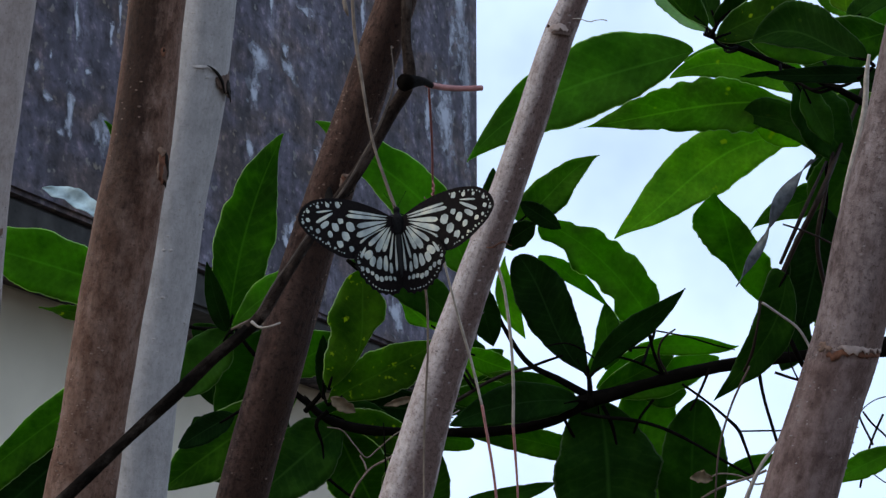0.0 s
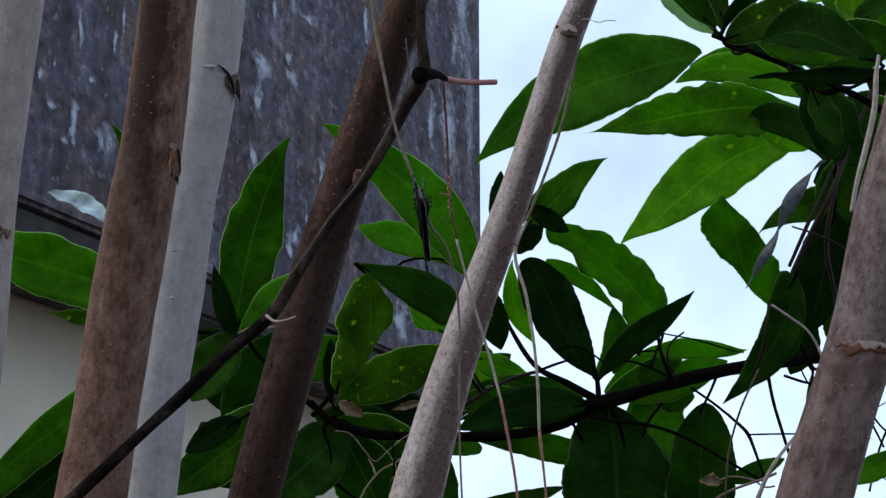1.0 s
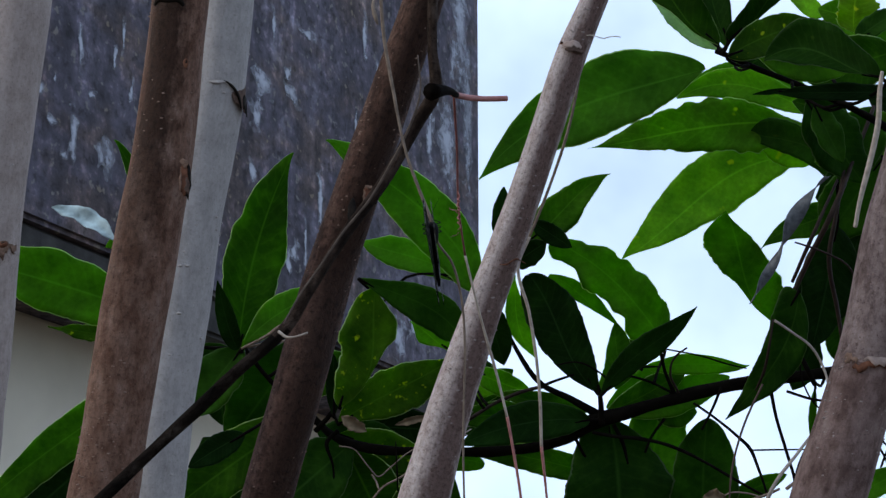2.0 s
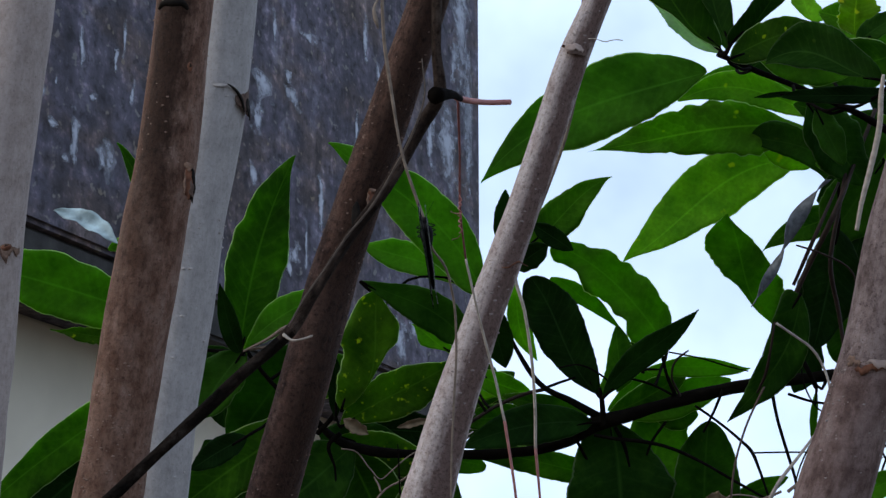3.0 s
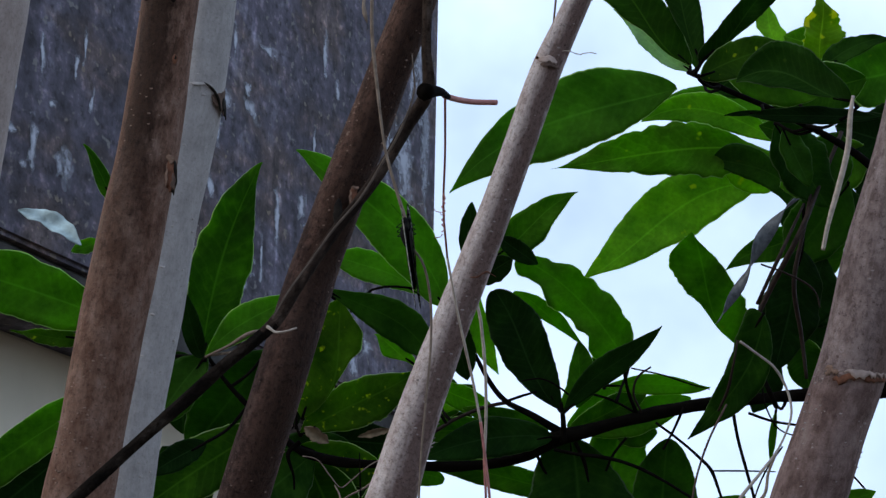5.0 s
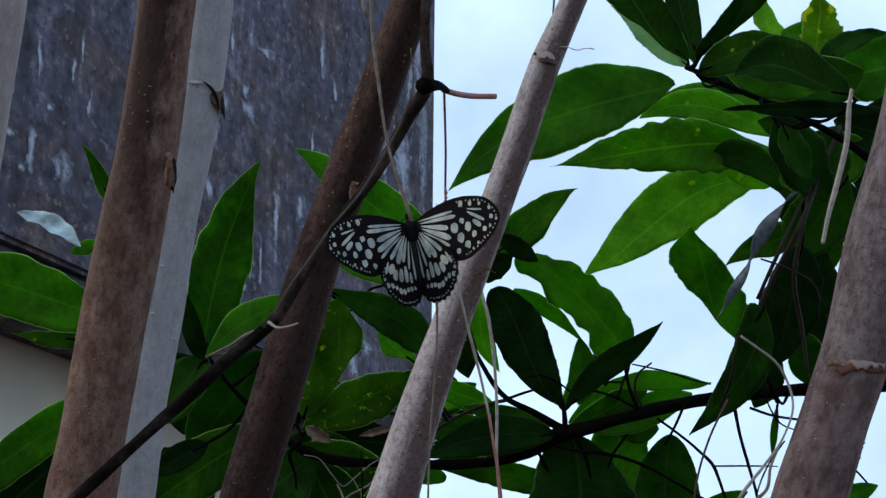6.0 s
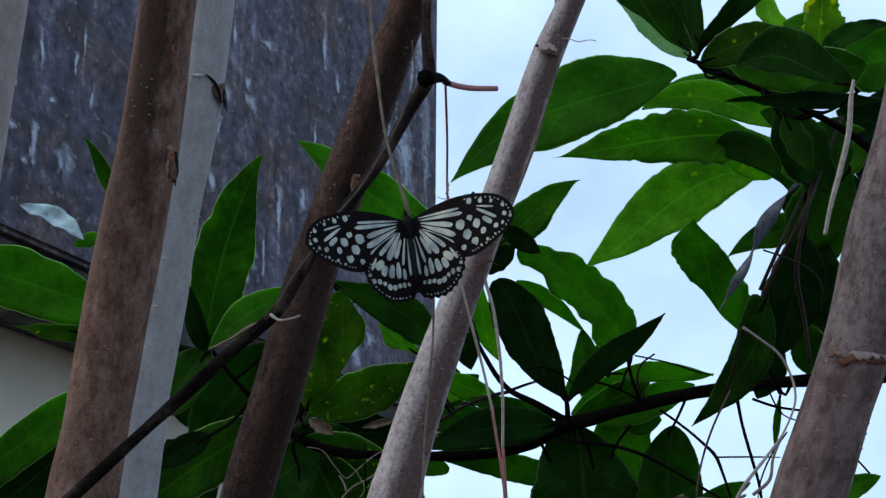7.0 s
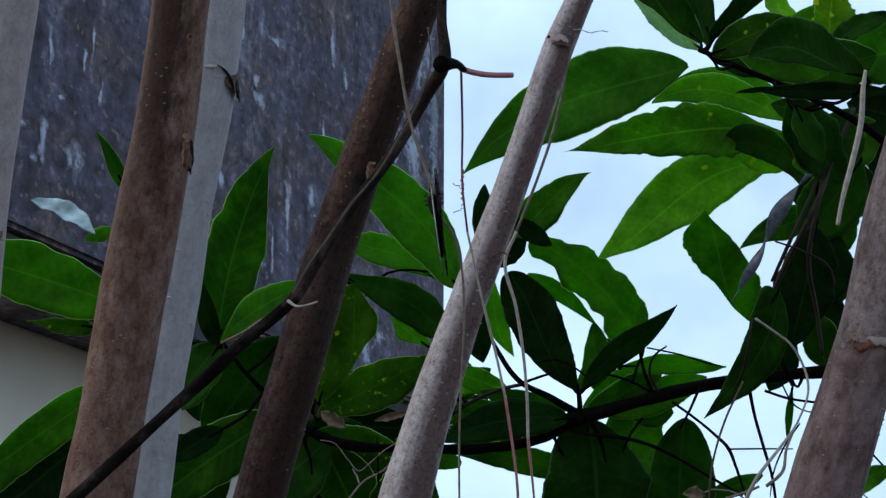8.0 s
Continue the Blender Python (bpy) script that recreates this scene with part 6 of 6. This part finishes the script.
def tendril(parent, a, b, reach, turns, r, mat, seed):
    """A thin curling tendril from a to b, its coils uneven."""
    rnd = random.Random(seed)
    a, b = Vector(a), Vector(b)
    n, pts, w = int(turns * 9), [], rnd.uniform(0, 6)
    for i in range(n + 1):
        q = i / n
        w += 2 * math.pi / 9 * rnd.uniform(0.5, 1.5)
        k = reach * (0.35 + 0.65 * abs(noise.noise(Vector((q * 4, seed, 0))))) * min(1, 6 * q + 0.1)
        pts.append((a.lerp(b, q) + Vector((math.cos(w) * k, math.sin(w) * k, 0.7 * k * math.sin(w * 0.6))), r * rnd.uniform(0.7, 1.3)))
    stem("tendril", pts, mat, parent, "", 5, 2, 0.0, 0.0)


tendril(fork_rootlet, (0.0082, 0.7205, 1.7470), (0.0088, 0.7240, 1.7340), 0.0011, 6, 0.00022, ROOT_RED, 3)
tendril(fork_rootlet, (0.0086, 0.7230, 1.7400), (0.0052, 0.7240, 1.7415), 0.0007, 3, 0.00016, ROOT_RED, 5)
tendril(fork_rootlet, (0.0090, 0.7250, 1.7330), (0.0060, 0.7260, 1.7315), 0.0006, 2, 0.00016, ROOT_RUST, 8)
tendril(sapling_d, (0.0854, 1.1641, 1.9654), (0.1050, 1.1646, 1.9640), 0.0022, 1.6, 0.0003, ROOT_TAN, 9)

# ---------------------------------------------------------------- butterfly
def wing_plate(outline, thick, scallop=0.0):
    bm = bmesh.new()
    sm = spline([(x, 0, z, 0) for x, z in outline], 7)
    if scallop:
        run = 0.0
        for i in range(1, len(sm)):
            run += float(np.linalg.norm(sm[i][:3] - sm[i - 1][:3]))
            if sm[i][2] < -15:
                sm[i] = sm[i] * (1 + scallop * math.sin(run * 2.0))
    vs = [bm.verts.new((q[0] / 1000, -thick / 2, q[2] / 1000)) for q in sm]
    fc = bm.faces.new(vs)
    ex = bmesh.ops.extrude_face_region(bm, geom=[fc])
    for v in (g for g in ex["geom"] if isinstance(g, bmesh.types.BMVert)):
        v.co.y += thick
    bmesh.ops.recalc_face_normals(bm, faces=bm.faces[:])
    return bm


def patch(bm, x0, z0, x1, z1, w0, w1, thick, seed, rag=0.1):
    """A pale cell of the wing between two points, in millimetres, narrow at one end."""
    rnd = random.Random(seed)
    d = Vector((x1 - x0, 0, z1 - z0))
    ln = d.length or 1.0
    d = d / ln
    s = Vector((-d.z, 0, d.x))
    ring = []
    n = 12
    for k in range(n):
        w = 2 * math.pi * k / n
        u = 0.5 - 0.5 * math.cos(w)
        wd = (w0 + (w1 - w0) * u) * 0.565
        ring.append(Vector((x0, 0, z0)) + d * (ln * u) + s * (math.copysign(abs(math.sin(w)) ** 0.62, math.sin(w)) * wd * rnd.uniform(1 - rag, 1 + rag)))
    a = [bm.verts.new((p.x / 1000, -thick / 2, p.z / 1000)) for p in ring]
    b = [bm.verts.new((p.x / 1000, thick / 2, p.z / 1000)) for p in ring]
    bm.faces.new(a)
    bm.faces.new(b[::-1])
    for k in range(n):
        bm.faces.new((a[k], b[k], b[(k + 1) % n], a[(k + 1) % n]))


FOREWING = [(0, 0.6), (8, 2.6), (18, 3.5), (28, 2.2), (35, -0.6), (38.6, -4.6), (39.3, -7.6), (37, -10.8), (32, -13.8), (27, -15.9), (22, -17), (18, -16.6), (10, -9.4), (0, -3), (0, 0.6)]
HINDWING = [(0.2, -2), (8, -5.5), (17.6, -13.4), (19.6, -17), (19, -20.2), (16.5, -23.6), (13, -26), (9.5, -27.1), (6, -26.9), (2.5, -26.2), (-0.9, -23), (-1.2, -12), (-0.6, -2), (0.2, -2)]
FORE_CELLS = [(3.0, 0.6, 19.3, -0.5, 0.3, 1.1), (3.4, -0.3, 20.4, -2.3, 0.4, 1.7), (3.6, -1.1, 16.2, -5.2, 0.4, 2.1), (3.9, -2.0, 16.6, -8.7, 0.4, 2.5), (4.4, -3.2, 15.6, -11.0, 0.3, 1.4),
              (25.5, -2.3, 32.5, -7.0, 0.7, 1.1), (25.7, -1.5, 32.1, -3.4, 0.4, 0.7), (27.4, -5.7, 30.6, -8.3, 1.4, 1.7), (17.2, -5.4, 20.4, -6.4, 2.7, 3.2)]
FORE_SPOTS = [(22.6, -4.6, 2.1), (20.9, -9.6, 3.0), (24.9, -7.1, 2.6), (23.4, -12.6, 2.4), (27.1, -10.0, 1.9), (18.9, -13.5, 1.8), (31.9, -9.7, 1.6), (23.4, 0.8, 1.8), (27.5, -0.1, 1.5), (31.5, -1.3, 1.1),
              (35.4, -3.7, 1.3), (35.6, -6.7, 1.5), (34.5, -9.3, 1.0), (37.6, -7.9, 1.1), (28.1, -13.2, 1.0), (25.5, -14.4, 0.9), (31.2, -12.2, 0.7)]
HIND_CELLS = [(2.9, -2.9, 9.8, -13.0, 0.4, 2.9), (2.1, -3.5, 6.6, -12.3, 0.3, 2.0), (1.3, -4.0, 3.9, -14.6, 0.3, 1.2), (3.9, -3.2, 13.0, -11.6, 0.3, 2.0), (0.4, -4.6, 1.2, -18.0, 0.4, 1.3),
              (11.6, -13.3, 15.1, -16.2, 1.9, 2.3), (10.8, -14.9, 12.6, -18.4, 1.8, 2.3), (8.1, -14.4, 9.4, -18.9, 1.6, 2.5), (5.7, -13.4, 6.2, -19.0, 1.3, 2.1), (3.6, -15.4, 3.7, -19.2, 1.0, 1.5), (14.4, -12.4, 17.0, -16.6, 0.6, 1.3)]
HIND_SPOTS = [(17.9, -18.3, 1.3), (16.5, -20.2, 1.5), (14.3, -20.3, 1.6), (12.3, -20.9, 1.4), (10.4, -22.0, 1.8), (8.3, -22.1, 1.8), (6.3, -21.4, 1.5), (4.4, -21.1, 1.5), (2.4, -20.8, 1.2)]


def wing(name, outline, cells, spots, side, parent, inset, dots):
    bm = wing_plate([(side * x, z) for x, z in outline], 0.00012, 0.012 if inset < 1.5 else 0.0)
    w = part(name, bm, WING_BLACK, parent)
    for p in w.data.polygons:
        p.use_smooth = False
    pb = bmesh.new()
    for i, (x0, z0, x1, z1, w0, w1) in enumerate(cells):
        patch(pb, side * x0, z0, side * x1, z1, w0, w1, 0.00024, i)
    for i, (x, z, d) in enumerate(spots):
        patch(pb, side * (x - d * 0.48), z + d * 0.2, side * (x + d * 0.48), z - d * 0.2, d * 0.9 * (0.8 + 0.4 * ((i * 7) % 5) / 4), d * 0.9, 0.00024, 50 + i, 0.22)
    # small dots inside the outer margin
    sm = spline([(x, 0, z, 0) for x, z in outline], 8)
    mid = np.mean([q[:3] for q in sm], axis=0)
    acc = 0.0
    for a, b in zip(sm, sm[1:]):
        acc += float(np.linalg.norm(b[:3] - a[:3]))
        p = b[:3] + (mid - b[:3]) / np.linalg.norm(mid - b[:3]) * inset
        if acc > 1.35 + 0.5 * noise.noise(Vector((p[0] * 3, p[2] * 3, 0))) and dots[0] < b[0] and b[2] < dots[1]:
            acc = 0.0
            d = 0.24 + 0.16 * noise.noise(Vector((p[0] * 5, p[2] * 5, 3)))
            patch(pb, side * (p[0] - d), p[2], side * (p[0] + d), p[2], 1.8 * d, 1.8 * d, 0.00024, int(p[0] * 10))
    mk = part("wing_markings", pb, WING_PALE, w, "translucent pale cells and spots of the wing")
    for p in mk.data.polygons:
        p.use_smooth = False
    return w


butterfly = thing("butterfly", (0, 0, 0), "black butterfly with pale grey-white streaks and spots on its wings", "butterfly")
bb = bmesh.new()
tube(bb, [((0, 0, 0.0046), 0.0004), ((0, -0.0002, 0.0038), 0.0011), ((0, 0, 0.0024), 0.0010), ((0, 0, 0.0008), 0.0019), ((0, 0.0002, -0.003), 0.0019), ((0, 0, -0.0052), 0.0012)], 14, 5)
part("thorax", bb, INSECT_BODY, butterfly, "dark head and thorax")
bb = bmesh.new()
tube(bb, [((0, 0, -0.0048), 0.0009), ((0, 0.0002, -0.009), 0.0011), ((0, 0.0006, -0.015), 0.0010), ((0, 0.0008, -0.0195), 0.0003)], 12, 5)
part("abdomen", bb, INSECT_GREY, butterfly, "slim greyish abdomen")
for sd in (-1, 1):
    ab = bmesh.new()
    tube(ab, [((sd * 0.0004, -0.0004, 0.0044), 0.00009), ((sd * 0.002, -0.0015, 0.0068), 0.00005), ((sd * 0.0034, -0.002, 0.0088), 0.00005), ((sd * 0.0036, -0.002, 0.0092), 0.0001)], 6, 4)
    part("antenna", ab, INSECT_BODY, butterfly)
    for lz in (0.0015, 0.0, -0.0015):
        lb = bmesh.new()
        tube(lb, [((sd * 0.001, 0.001, lz), 0.00022), ((sd * 0.003, 0.0022, lz + 0.0006), 0.00018), ((sd * 0.0016, 0.0034, lz + 0.0018), 0.00014), ((0, 0.0036, lz + 0.0024), 0.0001)], 5, 3)
        part("leg", lb, INSECT_BODY, butterfly)
wings = []
for sd in (-1, 1):
    wings.append((sd, 0.0, wing("forewing", FOREWING, FORE_CELLS, FORE_SPOTS, sd, butterfly, 1.5, (21, 4))))
    wings.append((sd, 0.0004, wing("hindwing", HINDWING, HIND_CELLS, HIND_SPOTS, sd, butterfly, 1.35, (1.5, -14))))

# ---------------------------------------------------------------- what moves
def motions():
    walk(butterfly, [
        (0.00, pose(-0.0037, 0.6617, 1.7177, -8.0, -5.0, 0.0)),
        (0.20, pose(-0.0023, 0.6631, 1.7175, -8.0, -4.2, -1.0)),
        (0.30, pose(-0.0022, 0.6638, 1.7177, -8.0, -3.8, -3.0)),
        (0.40, pose(-0.0021, 0.6644, 1.7180, -8.0, -3.4, -5.9)),
        (0.50, pose(-0.0020, 0.6650, 1.7184, -8.0, -3.0, -0.9)),
        (0.70, pose(-0.0011, 0.6650, 1.7205, -2.7, -4.2, -1.3)),
        (1.00, pose(-0.0005, 0.6653, 1.7220, 0.0, -6.0, -1.9)),
        (1.20, pose(-0.0017, 0.6651, 1.7215, 0.0, -6.4, -1.9)),
        (1.50, pose(-0.0006, 0.6651, 1.7201, 0.0, -7.0, -2.2)),
        (1.70, pose(-0.0010, 0.6649, 1.7195, 0.0, -7.0, -2.2)),
        (2.80, pose(-0.0031, 0.6635, 1.7182, 0.0, -7.0, -2.1)),
        (3.20, pose(-0.0056, 0.6618, 1.7188, 0.0, -7.0, -1.8)),
        (3.50, pose(-0.0046, 0.6602, 1.7181, 0.0, -7.0, -1.9)),
        (3.80, pose(-0.0020, 0.6591, 1.7184, 0.0, -7.0, -2.1)),
        (4.20, pose(0.0039, 0.6585, 1.7187, 0.0, -7.0, -2.6)),
        (4.50, pose(0.0041, 0.6585, 1.7199, 0.0, -7.0, -2.6)),
        (4.60, pose(-0.0067, 0.6632, 1.7175, 0.0, -9.0, -1.7)),
        (4.70, pose(-0.0067, 0.6635, 1.7172, 0.0, -9.2, -1.7)),
        (5.50, pose(-0.0068, 0.6646, 1.7176, 8.0, -10.5, -1.9)),
        (5.80, pose(-0.0071, 0.6651, 1.7176, 9.0, -11.0, -2.0)),
        (6.00, pose(-0.0056, 0.6654, 1.7174, 4.0, -11.0, -2.1)),
        (6.20, pose(-0.0052, 0.6655, 1.7163, 2.0, -11.0, -2.1)),
        (6.50, pose(-0.0043, 0.6658, 1.7145, 0.0, -10.4, -2.0)),
        (6.70, pose(-0.0047, 0.6656, 1.7145, 0.0, -10.0, -1.9)),
        (7.00, pose(-0.0068, 0.6650, 1.7158, 0.0, -8.8, -1.4)),
        (7.20, pose(-0.0065, 0.6649, 1.7169, 0.0, -8.0, -1.3)),
        (7.40, pose(-0.0077, 0.6647, 1.7186, 0.0, -8.0, -1.2)),
        (7.50, pose(-0.0068, 0.6648, 1.7189, 0.0, -8.0, -1.4)),
        (7.60, pose(-0.0062, 0.6645, 1.7199, 0.0, -8.0, -1.4)),
        (7.80, pose(-0.0041, 0.6647, 1.7194, 0.0, -8.0, -1.7)),
        (8.00, pose(-0.0038, 0.6649, 1.7189, 0.0, -8.0, -1.8)),
    ])
    fold = [
        (0.00, 40.0), (0.10, 41.0), (0.20, 45.0), (0.30, 49.0), (0.40, 54.0), (0.50, 67.0), (0.60, 75.0), (0.70, 80.0), (0.80, 83.0), (0.90, 87.0), (1.20, 89.3), (1.70, 89.0), (2.80, 89.4), (4.20, 88.0), (4.50, 87.0), (4.70, 89.4), (5.50, 86.0), (5.65, 76.0), (5.80, 61.0), (5.90, 52.0), (6.00, 47.0), (6.20, 25.0), (6.35, 11.0), (6.50, 4.0), (6.70, 8.0), (6.85, 20.0), (7.00, 34.0), (7.10, 49.0), (7.20, 62.0), (7.30, 73.0), (7.40, 83.0), (7.50, 88.3), (7.70, 89.2), (8.00, 89.4), 
    ]
    for side, back, ob in wings:
        more = 9.0 if back else 0.0
        walk(ob, [(t, pose(side * 0.0007, back, 0, 0, 0, -side * min(89.4, a + more * a / 65))) for t, a in fold])
    walk(butterfly_rootlet, [
        (0.00, pose(-0.0197, 0.6516, 1.8300, 0, -0.42, 0)),
        (0.20, pose(-0.0197, 0.6516, 1.8300, 0, -1.14, 0)),
        (0.30, pose(-0.0197, 0.6516, 1.8300, 0, -1.20, 0)),
        (0.40, pose(-0.0197, 0.6516, 1.8300, 0, -1.27, 0)),
        (0.50, pose(-0.0197, 0.6516, 1.8300, 0, -1.34, 0)),
        (0.70, pose(-0.0197, 0.6516, 1.8300, 0, -2.01, 0)),
        (1.00, pose(-0.0197, 0.6516, 1.8300, 0, -2.46, 0)),
        (1.20, pose(-0.0197, 0.6516, 1.8300, 0, -1.76, 0)),
        (1.50, pose(-0.0197, 0.6516, 1.8300, 0, -2.27, 0)),
        (1.70, pose(-0.0197, 0.6516, 1.8300, 0, -1.97, 0)),
        (2.80, pose(-0.0197, 0.6516, 1.8300, 0, -0.80, 0)),
        (3.20, pose(-0.0197, 0.6516, 1.8300, 0, 0.46, 0)),
        (3.50, pose(-0.0197, 0.6516, 1.8300, 0, 0.00, 0)),
        (3.80, pose(-0.0197, 0.6516, 1.8300, 0, -1.37, 0)),
        (4.20, pose(-0.0197, 0.6516, 1.8300, 0, -4.44, 0)),
        (4.50, pose(-0.0197, 0.6516, 1.8300, 0, -4.64, 0)),
        (4.60, pose(-0.0197, 0.6516, 1.8300, 0, 1.08, 0)),
        (4.70, pose(-0.0197, 0.6516, 1.8300, 0, 1.10, 0)),
        (5.50, pose(-0.0197, 0.6516, 1.8300, 0, 1.15, 0)),
        (5.80, pose(-0.0197, 0.6516, 1.8300, 0, 1.26, 0)),
        (6.00, pose(-0.0197, 0.6516, 1.8300, 0, 0.52, 0)),
        (6.20, pose(-0.0197, 0.6516, 1.8300, 0, 0.37, 0)),
        (6.50, pose(-0.0197, 0.6516, 1.8300, 0, 0.02, 0)),
        (6.70, pose(-0.0197, 0.6516, 1.8300, 0, 0.24, 0)),
        (7.00, pose(-0.0197, 0.6516, 1.8300, 0, 1.24, 0)),
        (7.20, pose(-0.0197, 0.6516, 1.8300, 0, 1.00, 0)),
        (7.40, pose(-0.0197, 0.6516, 1.8300, 0, 1.50, 0)),
        (7.50, pose(-0.0197, 0.6516, 1.8300, 0, 1.01, 0)),
        (7.60, pose(-0.0197, 0.6516, 1.8300, 0, 0.64, 0)),
        (7.80, pose(-0.0197, 0.6516, 1.8300, 0, -0.43, 0)),
        (8.00, pose(-0.0197, 0.6516, 1.8300, 0, -0.52, 0)),
    ])
    walk(fork_rootlet, [
        (0.00, pose(*fork_rootlet_top, 0, 1.50, 0)),
        (1.00, pose(*fork_rootlet_top, 0, 0.60, 0)),
        (1.50, pose(*fork_rootlet_top, 0, 0.80, 0)),
        (3.00, pose(*fork_rootlet_top, 0, 2.60, 0)),
        (3.50, pose(*fork_rootlet_top, 0, 2.90, 0)),
        (4.00, pose(*fork_rootlet_top, 0, 1.60, 0)),
        (4.50, pose(*fork_rootlet_top, 0, 0.00, 0)),
        (4.60, pose(*fork_rootlet_top, 0, 3.00, 0)),
        (4.70, pose(*fork_rootlet_top, 0, 3.00, 0)),
        (6.00, pose(*fork_rootlet_top, 0, 1.60, 0)),
        (6.50, pose(*fork_rootlet_top, 0, 1.40, 0)),
        (7.00, pose(*fork_rootlet_top, 0, 1.50, 0)),
        (8.00, pose(*fork_rootlet_top, 0, 2.20, 0)),
    ])
    walk(far_rootlet, [
        (0.00, pose(far_rootlet_top[0] - 0.0112, *far_rootlet_top[1:], 0, 1.62, 0)),
        (1.00, pose(far_rootlet_top[0] - 0.0112, *far_rootlet_top[1:], 0, -0.28, 0)),
        (1.50, pose(far_rootlet_top[0] - 0.0112, *far_rootlet_top[1:], 0, -0.38, 0)),
        (3.00, pose(far_rootlet_top[0] - 0.0112, *far_rootlet_top[1:], 0, 0.82, 0)),
        (3.50, pose(far_rootlet_top[0] - 0.0112, *far_rootlet_top[1:], 0, 0.82, 0)),
        (4.00, pose(far_rootlet_top[0] - 0.0049, *far_rootlet_top[1:], 0, 0.96, 0)),
        (4.50, pose(far_rootlet_top[0] - 0.0000, *far_rootlet_top[1:], 0, 0.00, 0)),
        (4.60, pose(far_rootlet_top[0] - 0.0112, *far_rootlet_top[1:], 0, 2.52, 0)),
        (4.70, pose(far_rootlet_top[0] - 0.0112, *far_rootlet_top[1:], 0, 2.52, 0)),
        (6.00, pose(far_rootlet_top[0] - 0.0112, *far_rootlet_top[1:], 0, 1.22, 0)),
        (6.50, pose(far_rootlet_top[0] - 0.0112, *far_rootlet_top[1:], 0, 1.02, 0)),
        (7.00, pose(far_rootlet_top[0] - 0.0112, *far_rootlet_top[1:], 0, 0.82, 0)),
        (8.00, pose(far_rootlet_top[0] - 0.0112, *far_rootlet_top[1:], 0, -0.58, 0)),
    ])


motions()
